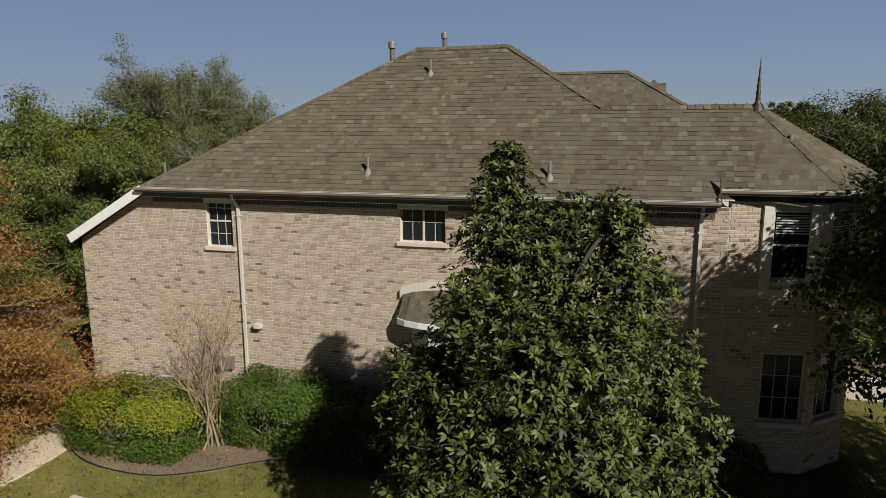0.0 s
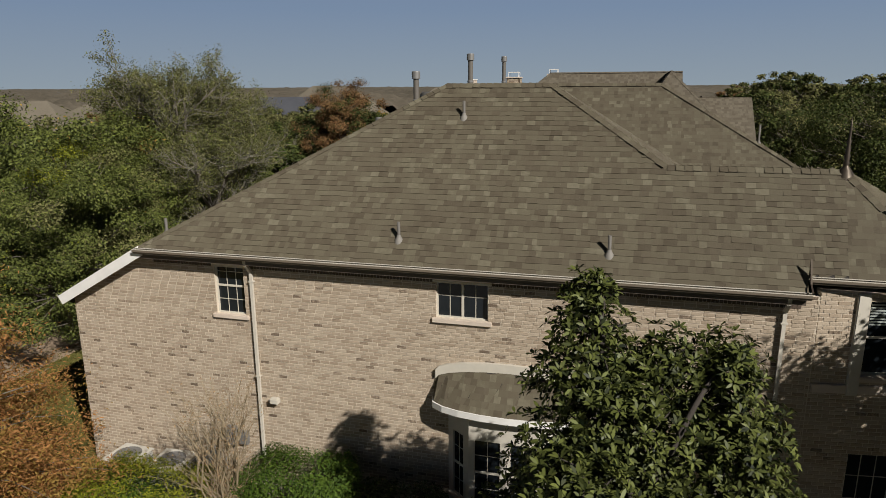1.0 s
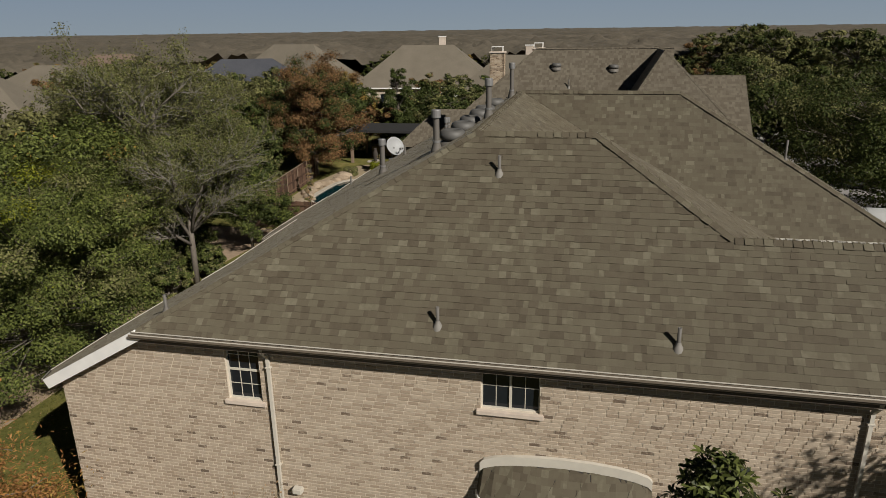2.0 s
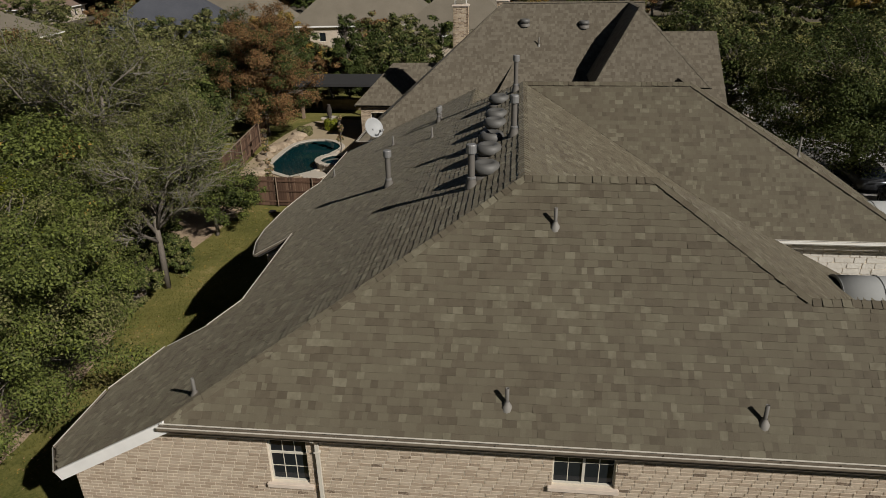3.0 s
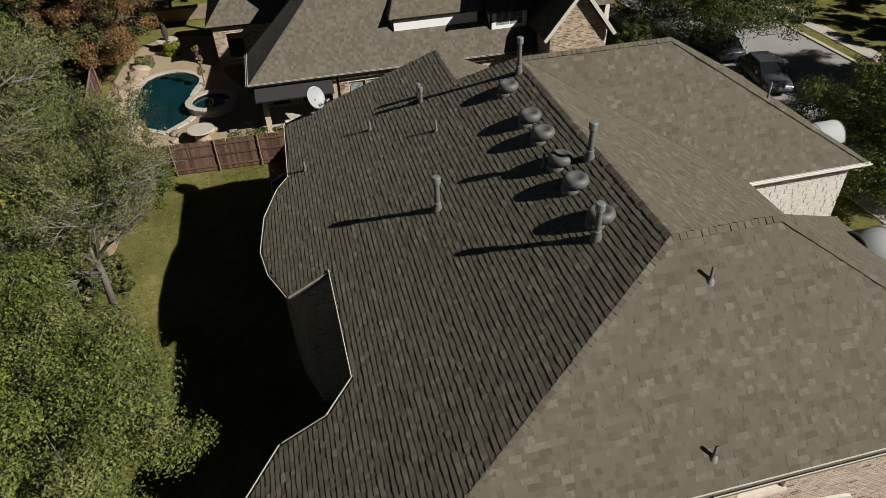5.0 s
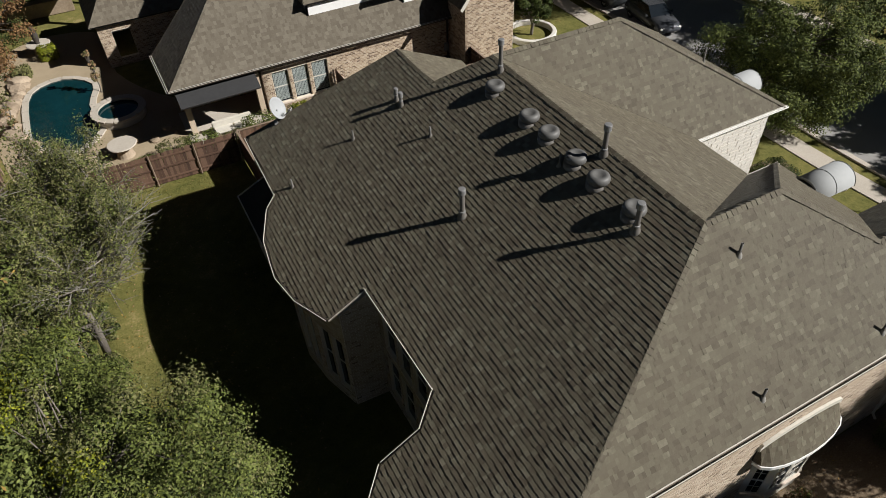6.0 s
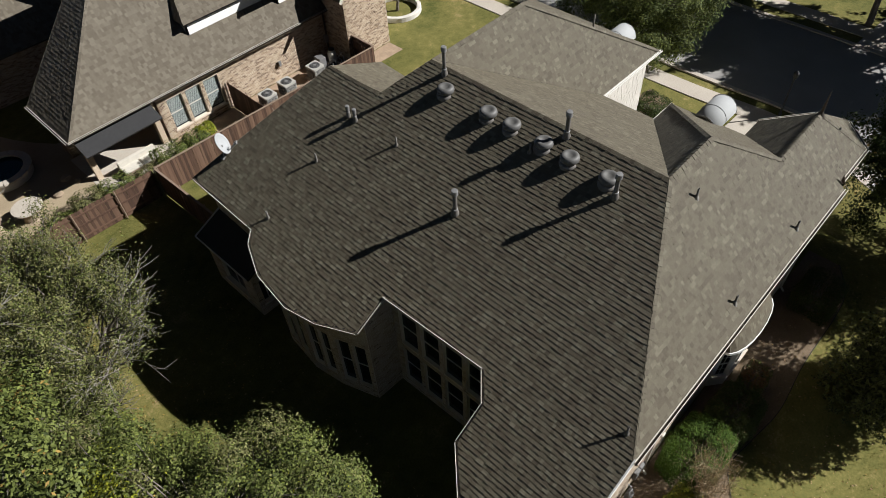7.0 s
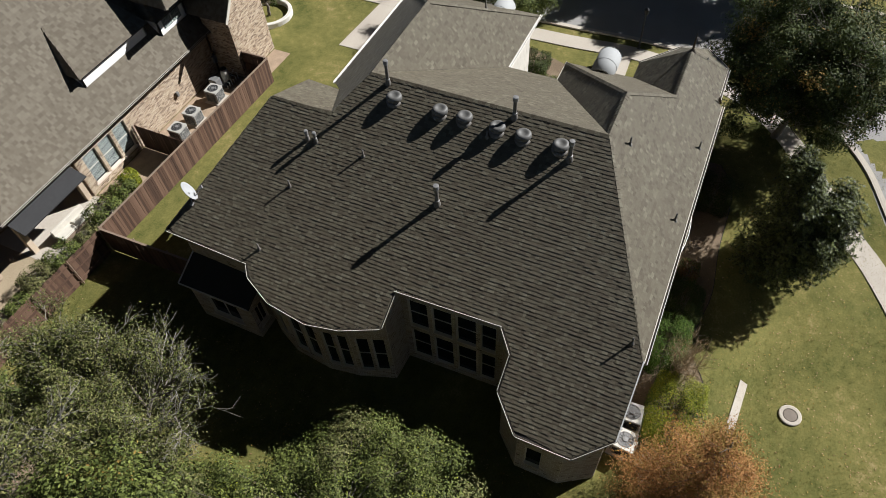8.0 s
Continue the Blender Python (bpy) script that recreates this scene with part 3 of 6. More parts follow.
ribbon("pavement", [(24.6, 70), (24.6, 2)], 1.3, 0.02, 0.12, CONCRETE, "pale concrete pavement across the street", "pavement")
flat_piece("driveway", [(6.2, 33.5), (13.5, 33.0), (13.5, 38.5), (6.2, 39.0)], 0.012, 0.1, CONCRETE, "tan concrete driveway beside the front lawn", "driveway")
flat_piece("driveway", [(23.0, 14.0), (40.0, 13.0), (40.0, 19.0), (23.0, 20.0)], 0.012, 0.1, CONCRETE, "tan concrete driveway across the street", "driveway")
flat_piece("front_walk", [(4.6, 20.2), (12.2, 20.6), (12.2, 22.2), (4.6, 22.4)], 0.01, 0.1, CONCRETE, "concrete walk from the entrance to the street", "walk")

# ---- the house ----
house = thing("house", "two-storey buff brick house with brown-grey shingle hip roof", "house")


def zr(x):
    return 9.75 + 0.56 * (x + 6.1)


def zs(y):
    return 6.05 + (y - 14.75)


def zf(x):
    return 9.75 - 0.56 * (x + 6.1)


PEAK, HIP2, VALT, APEX = (-6.1, 18.45, 9.75), (-3.5, 18.45, 9.75), (-0.85, 16.75, 8.05), (2.5, 16.75, 8.05)
RIDGE_END, WING_TOP = (-6.1, 28.5, 9.75), (-0.6, 28.5, 9.75)
HAT_V, HAT_L, HAT_C, HAT_T = (-7.93, 29.58, 8.725), (-7.93, 32.5, 8.725), (-5.1, 31.1, 7.31), (-4.9, 32.9, 7.21)
REAR_EAVE = [(-15.16, 14.8), (-16.17, 16.04), (-16.16, 18.1), (-15.09, 19.17), (-13.86, 19.18), (-13.08, 19.86), (-13.19, 24.27), (-14.57, 24.31),
             (-15.11, 25.88), (-15.33, 27.33), (-15.12, 29.18), (-14.54, 30.44), (-14.09, 30.75), (-13.99, 35.02)]
EAVE_L = (-12.75, 14.72, zs(14.72))
rear = [(x, y, zr(x)) for x, y in REAR_EAVE]
front_ring = [(2.3, 14.98, 6.28), (4.1, 14.98, 6.28), (5.35, 16.15, 6.28), (5.3, 17.4, 6.1), (3.9, 19.1, 5.7)]
W_IN, W_OUT, W_BACK = (1.3, 25.15, zf(1.3)), (6.1, 25.15, zf(1.3)), (6.1, 32.86, zf(1.3))
V_IN, V_OUT = (1.13, 22.5, 5.7), (2.63, 22.5, 5.7)

roof_slope("rear_roof_slope", house, rear + [HAT_L, HAT_V, RIDGE_END, PEAK, (-12.75, 14.76, zr(-12.75))], seed=11, lift=0.018)
roof_slope("side_roof_slope", house, [EAVE_L, (1.62, 14.72, zs(14.72)), (1.62, 14.98, zs(14.98)), (2.3, 14.98, zs(14.98)), APEX, VALT, HIP2, PEAK], stretch=(-9.4, -5.6, 14.5, 17.6), seed=12, lift=0.016)
roof_slope("front_roof_slope", house, [PEAK, V_IN, (1.3, 22.5, zf(1.3)), W_IN, RIDGE_END], seed=13)
roof_slope("wing_roof_slope", house, [W_IN, W_OUT, WING_TOP, RIDGE_END], seed=14)
roof_slope("wing_front_slope", house, [W_OUT, W_BACK, WING_TOP], seed=15)
roof_slope("north_roof_slope", house, [RIDGE_END, WING_TOP, W_BACK, (-3.0, 32.86, zf(1.3)), HAT_C, HAT_V], seed=16)
roof_slope("gablet_slope", house, [HAT_V, HAT_L, HAT_T, HAT_C], seed=17)
roof_slope("rear_hip_slope", house, [HAT_L, rear[-1], (-4.9, 35.0, 5.33)], seed=18)
roof_slope("rear_hip_slope", house, [HAT_L, (-4.9, 35.0, 5.33), HAT_T], seed=19)
roof_slope("inner_roof_slope", house, [PEAK, HIP2, V_OUT, V_IN], seed=20)
roof_slope("entry_roof_slope", house, [HIP2, VALT, (2.63, 19.1, 5.7), V_OUT], seed=21)
roof_slope("turret_slope", house, [VALT, (2.63, 19.1, 5.7), front_ring[4], APEX], seed=22)
for i in range(4):
    roof_slope("turret_slope", house, [front_ring[i], front_ring[i + 1], APEX], seed=23 + i)
ridge_caps(house, [((-12.7, 14.78, zr(-12.7)), PEAK, 0.55), (PEAK, RIDGE_END, 0.5), (PEAK, HIP2, 0.8), (V_OUT, HIP2, 0.6), (VALT, HIP2, 0.5),
                   (VALT, APEX, 0.8), (RIDGE_END, WING_TOP, 0.8), (W_OUT, WING_TOP, 0.6), (W_BACK, WING_TOP, 0.6), (HAT_V, RIDGE_END, 0.6), (HAT_V, HAT_L, 0.5),
                   (rear[-1], HAT_L, 0.6)] + [(p, APEX, 0.5) for p in front_ring[1:4]])

# brick and stone walls
SIDE_Y = 15.05
side, side_m = brick_wall("side_wall", house, (-15.0, SIDE_Y), (1.9, SIDE_Y), [(0, 4.52), (2.35, 5.9), (16.9, 5.9)],
                          holes=[(4.14, 4.90, 4.5, 5.84), (9.55, 10.68, 4.86, 5.82), (9.9, 12.6, 0.55, 2.6)], stretch=(6.0, 9.2, 3.2, 6.0), seed=3, label="buff brick wall with scattered darker bricks")
window(house, side_m, 4.14, 4.90, 4.5, 5.84, 1, 2, (3, 2), frame_mat=TRIM, fw=0.024, deep=0.09, blind=0.0, label="white sash window with dark glass")
window(house, side_m, 9.55, 10.68, 4.86, 5.82, 2, 1, (2, 2), frame_mat=TRIM, fw=0.024, deep=0.09, label="white sliding window with dark glass")
TURRET = [(1.9, SIDE_Y), (3.72, 15.3), (4.72, 16.25), (4.72, 17.3), (3.75, 18.75)]
for i, (a, b) in enumerate(zip(TURRET, TURRET[1:])):
    w = math.hypot(b[0] - a[0], b[1] - a[1])
    c = w * (0.72 if i == 0 else 0.5)
    hw = 0.44 if i == 0 else min(0.42, w * 0.36)
    _, m = brick_wall("turret_wall", house, a, b, 6.02, holes=[(c - hw, c + hw, 4.38, 5.84), (c - hw, c + hw, 1.2, 2.75)], seed=30 + i)
    window(house, m, c - hw, c + hw, 4.38, 5.84, 1, 2, (1, 1), frame_mat=TRIM, blind=0.35)
    window(house, m, c - hw, c + hw, 1.2, 2.75, 1, 1, (3, 3), frame_mat=TRIM)
    for u in ([w - 0.16, c - hw - 0.14] if i == 0 else [0.1, w - 0.1]):
        pil = part("pilaster", bevelled(u - 0.11, u + 0.11, -0.07, -0.002, 4.0, 6.0, 0.015), TRIM, house)
        pil.matrix_basis = m
    band = part("string_course", bevelled(0.02, w - 0.02, -0.06, -0.002, 4.02, 4.2, 0.015), CAST, house)
    band.matrix_basis = m
front_walls = [((3.6, 18.75), (2.25, 18.8), 5.5), ((2.25, 18.8), (2.25, 22.1), 5.5), ((2.25, 22.1), (0.95, 22.1), 5.5), ((0.95, 22.1), (0.95, 25.5), 5.35)]
for i, (a, b, h) in enumerate(front_walls):
    brick_wall("front_wall", house, a, b, h, brick=STONE, course=0.2, length=0.42, seed=40 + i)
brick_wall("wing_wall", house, (0.95, 25.5), (5.72, 25.5), 5.35, brick=STONE, course=0.19, length=0.40, seed=44, label="pale stone wall in rough courses")
brick_wall("wing_wall", house, (5.72, 25.5), (5.72, 32.5), 5.35, brick=STONE, course=0.19, length=0.40, seed=45)
for i, (a, b) in enumerate([((5.72, 32.5), (-4.2, 32.5)), ((-4.2, 32.5), (-4.6, 34.6)), ((-4.6, 34.6), (-13.6, 34.6))]):
    brick_wall("north_wall", house, a, b, 5.2, seed=46 + i)
inset = []
for x, y in REAR_EAVE:
    inset.append((x + 0.38 * (1 if x < -13.6 else 0.7), y + (0.25 if y < 17 else -0.35 if y > 34 else 0)))
inset[0] = (-15.0, SIDE_Y)
rear_holes = {1: [(0.35, 1.0, 0.7, 2.4), (1.15, 1.8, 0.7, 2.4)], 5: [(0.3, 1.15, 0.4, 2.6), (1.35, 2.2, 0.4, 2.6), (2.4, 3.25, 0.4, 2.6), (3.45, 4.1, 0.4, 2.6), (0.3, 1.15, 2.9, 4.9), (1.35, 2.2, 2.9, 4.9), (2.4, 3.25, 2.9, 4.9), (3.45, 4.1, 2.9, 4.9)],
              7: [(0.2, 0.75, 0.6, 3.4), (0.9, 1.45, 0.6, 3.4)], 8: [(0.15, 0.65, 0.6, 3.4), (0.8, 1.3, 0.6, 3.4)], 9: [(0.2, 0.85, 0.6, 3.4), (1.0, 1.65, 0.6, 3.4)], 10: [(0.3, 1.1, 0.6, 3.4)]}
for i in range(len(inset) - 1):
    b, a = inset[i], inset[i + 1]
    w = math.hypot(b[0] - a[0], b[1] - a[1])
    hl = [h for h in rear_holes.get(i, []) if h[1] < w - 0.05]
    _, m = brick_wall("rear_wall", house, a, b, [(0, zr(a[0]) - 0.3), (w, zr(b[0]) - 0.3)], holes=hl, seed=60 + i)
    for h in hl:
        window(house, m, *h, 1, 2 if h[3] - h[2] > 1.9 else 1, (1, 1), frame_mat=TRIM, sill=False)

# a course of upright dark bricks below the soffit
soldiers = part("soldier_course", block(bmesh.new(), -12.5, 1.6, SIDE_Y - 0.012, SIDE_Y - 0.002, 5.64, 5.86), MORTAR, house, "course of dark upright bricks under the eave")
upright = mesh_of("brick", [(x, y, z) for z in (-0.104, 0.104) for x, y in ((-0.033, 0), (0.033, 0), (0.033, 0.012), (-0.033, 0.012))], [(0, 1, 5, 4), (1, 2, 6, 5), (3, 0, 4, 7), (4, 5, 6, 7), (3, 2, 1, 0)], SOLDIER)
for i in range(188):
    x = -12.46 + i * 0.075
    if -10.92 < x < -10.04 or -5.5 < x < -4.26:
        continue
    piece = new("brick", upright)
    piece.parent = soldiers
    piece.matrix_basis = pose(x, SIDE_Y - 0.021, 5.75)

# eaves: gutters, rake boards, soffits
EAVE_Z = zs(14.72)
gutter(house, (-12.72, 14.70, EAVE_Z + 0.01), (1.66, 14.70, EAVE_Z + 0.01))
gutter(house, (1.66, 14.95, 6.27), (4.1, 14.95, 6.27))
for a, b in zip(front_ring[1:], front_ring[2:]):
    gutter(house, a, b)
gutter(house, (1.3, 25.12, zf(1.3)), (6.15, 25.12, zf(1.3)), WHITE)
gutter(house, (1.13, 22.5, 5.69), (2.66, 22.5, 5.69), WHITE)
for a, b in zip(rear[1:], rear[2:]):
    gutter(house, b, a, size=0.09, name="rear_gutter")
gutter(house, rear[1], rear[0], size=0.09, name="rear_gutter")
gutter(house, (6.1, 32.9, zf(1.3)), (-3.0, 32.9, zf(1.3)), WHITE)
rake = bmesh.new()
bar(rake, (-12.6, 14.74, zr(-12.6) - 0.13), (-15.16, 14.78, zr(-15.16) - 0.13), 0.05, 0.24)
part("rake_board", rake, WHITE, house, "white rake board")
fascia = bmesh.new()
bar(fascia, (-12.7, 14.76, EAVE_Z - 0.12), (1.6, 14.76, EAVE_Z - 0.12), 0.03, 0.2)
part("fascia", fascia, SOFFIT, house)
soffit = bmesh.new()
block(soffit, -12.7, 1.6, 14.775, SIDE_Y - 0.015, 5.86, 5.9)
part("soffit", soffit, SOFFIT, house)
cheek = bmesh.new()
slab(cheek, [(1.64, 14.6, 6.08), (1.64, 14.98, 6.32), (1.64, 14.98, 6.62), (1.64, 14.78, 6.2)], (0.03, 0, 0))
part("step_flashing", cheek, COPPER, house, "dark metal flashing at the stepped eave")


def downspout(x, y, top, bottom=0.05):
    bm = bmesh.new()
    pts = [(x, y - 0.30, top), (x, y - 0.27, top - 0.14), (x, y - 0.06, top - 0.36), (x, y - 0.06, bottom + 0.15), (x, y - 0.22, bottom)]
    for a, b in zip(pts, pts[1:]):
        bar(bm, a, b, 0.07, 0.06, (0, 1, 0.01))
    for z in (bottom + 0.6, (top + bottom) / 2, top - 0.6):
        block(bm, x - 0.06, x + 0.06, y - 0.1, y - 0.004, z, z + 0.03)
    part("downspout", bm, TRIM, house, "cream downspout on brick")


downspout(-9.86, SIDE_Y, EAVE_Z - 0.08)
downspout(1.33, SIDE_Y, EAVE_Z - 0.08)

# bay window with its small shingled roof
BAY = [(-5.2, SIDE_Y), (-4.62, 14.58), (-3.02, 14.58), (-2.4, SIDE_Y)]
for i, (a, b) in enumerate(zip(BAY, BAY[1:])):
    w = math.hypot(b[0] - a[0], b[1] - a[1])
    hs = [(0.16, w - 0.16, 0.75, 2.35)] if i != 1 else [(0.1, w / 2 - 0.08, 0.75, 2.35), (w / 2 + 0.08, w - 0.1, 0.75, 2.35)]
    _, m = brick_wall("bay_wall", house, a, b, 2.95, holes=hs, body=TRIM, thick=0.1, laid=False)
    for h in hs:
        window(house, m, *h, 1, 2, (2, 2), frame_mat=TRIM, deep=0.03)
BAY_N = 10
bay_low = [(-3.8 - 1.72 * math.cos(math.pi * i / BAY_N), 14.98 - 0.62 * math.sin(math.pi * i / BAY_N) ** 0.8, 3.02) for i in range(BAY_N + 1)]
bay_top = [(-3.8 - 1.66 * math.cos(math.pi * i / BAY_N), 15.02 - 0.05 * math.sin(math.pi * i / BAY_N), 3.5 + 0.27 * math.sin(math.pi * i / BAY_N)) for i in range(BAY_N + 1)]
for i in range(BAY_N):
    for corner in ((bay_low[i], bay_low[i + 1], bay_top[i + 1]), (bay_low[i], bay_top[i + 1], bay_top[i])):
        roof_slope("bay_roof_slope", house, list(corner), seed=80 + i, thick=0.05)
flash = slab(bmesh.new(), [(x, 14.955, z - 0.02) for x, y, z in bay_top] + [(x, 14.955, z + 0.18) for x, y, z in bay_top[::-1]], (0, 0.08, 0))
part("bay_flashing", flash, TRIM, house, "cream curved head flashing")
lip = bmesh.new()
rows = [[lip.verts.new((x + dx * (x + 3.8), y - dy, z + dz)) for x, y, z in bay_low] for dx, dy, dz in ((0, 0, 0.01), (0.015, 0.025, 0.01), (0.015, 0.025, -0.13), (0, 0, -0.13))]
for k in range(4):
    for i in range(BAY_N):
        lip.faces.new((rows[k][i], rows[k][i + 1], rows[(k + 1) % 4][i + 1], rows[(k + 1) % 4][i]))
part("bay_fascia", lip, WHITE, house)
hood = bevelled(-9.56, -9.34, 14.88, 15.04, 2.36, 2.5, 0.02)
part("dryer_hood", hood, TRIM, house, "cream wall vent hood")

# barrel-vault metal roofs at the entrance and the far front window
def barrel(at, r, length, label):
    bm = bmesh.new()
    n = 14
    rings = []
    for x in (0.0, length * 0.5, length):
        rings.append([bm.verts.new((at[0] + x, at[1] + rr * math.cos(math.pi * i / n), at[2] + rr * math.sin(math.pi * i / n))) for rr in (r, r - 0.05) for i in range(n + 1)])
    for a, b in zip(rings, rings[1:]):
        for i in range(n):
            bm.faces.new((a[i], a[i + 1], b[i + 1], b[i]))
            bm.faces.new((a[n + 1 + i], b[n + 1 + i], b[n + 2 + i], a[n + 2 + i]))
    for g in (rings[0], rings[-1]):
        for i in range(n):
            bm.faces.new((g[i], g[i + 1], g[n + 2 + i], g[n + 1 + i]))
    ob = part("barrel_roof", bm, BARREL, house, label, True)
    for x in (0.02, length * 0.5, length - 0.02):
        seam = bmesh.new()
        pipe_mesh(seam, [(at[0] + x, at[1] + (r + 0.01) * math.cos(math.pi * i / n), at[2] + (r + 0.01) * math.sin(math.pi * i / n)) for i in range(n + 1)], 0.009, 5)
        part("seam", seam, BARREL, ob)
    part("gable_wall", lathe(bmesh.new(), [(0.0, 0.0), (r - 0.06, 0.0), (r - 0.06, 0.1), (0, 0.1)], 24, (at[0] + length - 0.2, at[1], at[2]), Euler((0, radians(90), 0))), STONE, ob)


barrel((1.4, 20.5, 6.1), 0.58, 1.9, "pale metal barrel-vault roof over the entrance")
barrel((4.3, 27.2, 5.6), 0.58, 2.0, "pale metal barrel-vault roof over a front window")


def flue(at, h, r, label, group="flue pipes"):
    """A flue: cone flashing, pipe and a rain cap with a neck."""
    ob = thing("flue_pipe", label, "flue pipe", at, group=group)
    part("flashing", lathe(bmesh.new(), [(r * 1.9, -0.14), (r * 1.9, 0.02), (r * 1.15, 0.2), (r * 1.15, 0.22)], 14), METAL_DARK, ob, smooth=True)
    part("pipe", lathe(bmesh.new(), [(r, -0.1), (r, h - 0.12)], 14), METAL_DARK, ob, smooth=True)
    part("rain_cap", lathe(bmesh.new(), [(r * 0.95, h - 0.2), (r * 1.5, h - 0.19), (r * 1.5, h - 0.02), (r * 1.35, h), (0, h + 0.01)], 16), METAL, ob, "steel rain cap")
    part("collar", lathe(bmesh.new(), [(r * 1.02, 0.2), (r * 1.3, 0.2), (r * 1.3, 0.24), (r * 1.02, 0.25)], 14), METAL, ob)


for x, y, h, r in ((-7.25, 19.53, 0.98, 0.075), (-6.35, 22.09, 1.02, 0.075), (-9.97, 23.84, 1.08, 0.08), (-6.34, 27.62, 1.15, 0.07)):
    flue((x, y, zr(x)), h, r, "tall grey metal flue pipe with a rain cap on shingles")
for x, y, h in ((-9.14, 29.75, 0.55), (-9.13, 30.16, 0.5)):
    flue((x, y, zr(x)), h, 0.055, "short grey metal flue with a cap, one of a pair")


def turbine(at):
    """A round attic ventilator: base flashing, throat and a rolled dome with a sunken middle."""
    ob = thing("roof_ventilator", "grey spun-metal attic ventilator on the dark roof slope", "roof vent", at, group="attic ventilators")
    part("flashing", lathe(bmesh.new(), [(0.34, -0.18), (0.34, -0.02), (0.22, 0.02)], 18), METAL_DARK, ob, smooth=True)
    part("throat", lathe(bmesh.new(), [(0.2, -0.12), (0.2, 0.09)], 18), METAL_DARK, ob, smooth=True)
    part("dome", lathe(bmesh.new(), [(0.2, 0.06), (0.29, 0.045), (0.325, 0.09), (0.33, 0.16), (0.305, 0.235), (0.245, 0.28), (0.175, 0.275), (0.12, 0.235), (0, 0.215)], 22), VENT, ob, smooth=True)


for x, y in ((-6.95, 20.0), (-6.95, 21.5), (-6.92, 22.58), (-6.88, 23.98), (-6.88, 25.04), (-6.86, 27.1)):
    turbine((x, y, zr(x)))


def plumbing_vent(at, h, label="grey plumbing vent pipe with lead flashing", lead=True):
    ob = thing("vent_pipe", label, "vent pipe", at, group="plumbing vents")
    part("flashing", lathe(bmesh.new(), [(0.11, -0.12), (0.09, 0.0), (0.055, 0.05), (0.046, 0.10)], 12), LEAD if lead else METAL_DARK, ob, smooth=True)
    part("pipe", lathe(bmesh.new(), [(0.036, -0.05), (0.036, h), (0.028, h), (0.028, h - 0.1), (0, h - 0.1)], 12), PIPE, ob, smooth=True)


for x, y in ((-9.12, 27.52), (-10.97, 30.16), (-13.48, 30.44), (-12.25, 15.31), (-7.26, 22.87)):
    plumbing_vent((x, y, zr(x)), 0.36, "short plumbing vent pipe on the dark slope", False)
for x, y in ((-5.48, 17.68), (-6.32, 15.2), (-1.91, 15.15)):
    plumbing_vent((x, y, zs(y)), 0.38, "grey plumbing vent pipe with pale lead flashing")
plumbing_vent((2.6, 26.93, 7.75), 0.62, "dark vent pipe on the wing roof", False)

# finial on the turret and satellite dish
finial = thing("roof_finial", "dark bronze spike finial on the turret", "finial", APEX)
part("base_cone", lathe(bmesh.new(), [(0.22, -0.22), (0.11, 0.0), (0.06, 0.06), (0.05, 0.1)], 12), COPPER, finial, smooth=True)
part("spike", lathe(bmesh.new(), [(0.05, 0.06), (0.058, 0.14), (0.045, 0.18), (0.056, 0.28), (0.04, 0.32), (0.05, 0.42), (0.034, 0.46), (0.04, 0.56), (0.026, 0.6), (0.02, 0.8), (0.004, 1.04), (0, 1.04)], 12), COPPER, finial, smooth=True)
plumbing_vent((3.1, 16.0, 7.0), 0.4, "dark vent beside the finial", False)

dish = thing("satellite_dish", "pale grey satellite dish on a bent mast at the roof edge", "satellite dish", (-12.75, 34.25, zr(-12.75) + 0.02))
mast = bmesh.new()
pipe_mesh(mast, [(0, 0, -0.05), (0.02, 0, 0.18), (0.1, 0.04, 0.36), (0.12, 0.05, 0.55)], 0.025)
part("mast", mast, METAL, dish)
part("foot", bevelled(-0.12, 0.12, -0.08, 0.08, -0.04, 0.03, 0.01), METAL, dish)
tilt = Vector((0.65, -0.6, 0.47)).to_track_quat("Z", "Y").to_euler()
part("reflector", lathe(bmesh.new(), [(0.0, 0.0), (0.2, 0.02), (0.38, 0.075), (0.46, 0.115), (0.46, 0.13), (0.38, 0.09), (0.2, 0.035), (0, 0.015)], 24, (0.1, 0.12, 0.55), tilt), DISH_GREY, dish, "pale grey dish reflector", True)
arm = bmesh.new()
tm = Matrix.Translation((0.1, 0.12, 0.55)) @ tilt.to_matrix().to_4x4()
pipe_mesh(arm, [tm @ Vector((0, -0.4, 0.1)), tm @ Vector((0, -0.3, 0.5))], 0.018)
part("feed_arm", arm, METAL, dish)
head = bmesh.new()
lathe(head, [(0, 0), (0.05, 0), (0.05, 0.14), (0, 0.14)], 10, tm @ Vector((0, -0.28, 0.46)), tilt)
lathe(head, [(0, 0), (0.04, 0), (0.04, 0.12), (0, 0.12)], 10, tm @ Vector((0.12, -0.28, 0.46)), tilt)
part("feed_horn", head, METAL, dish)

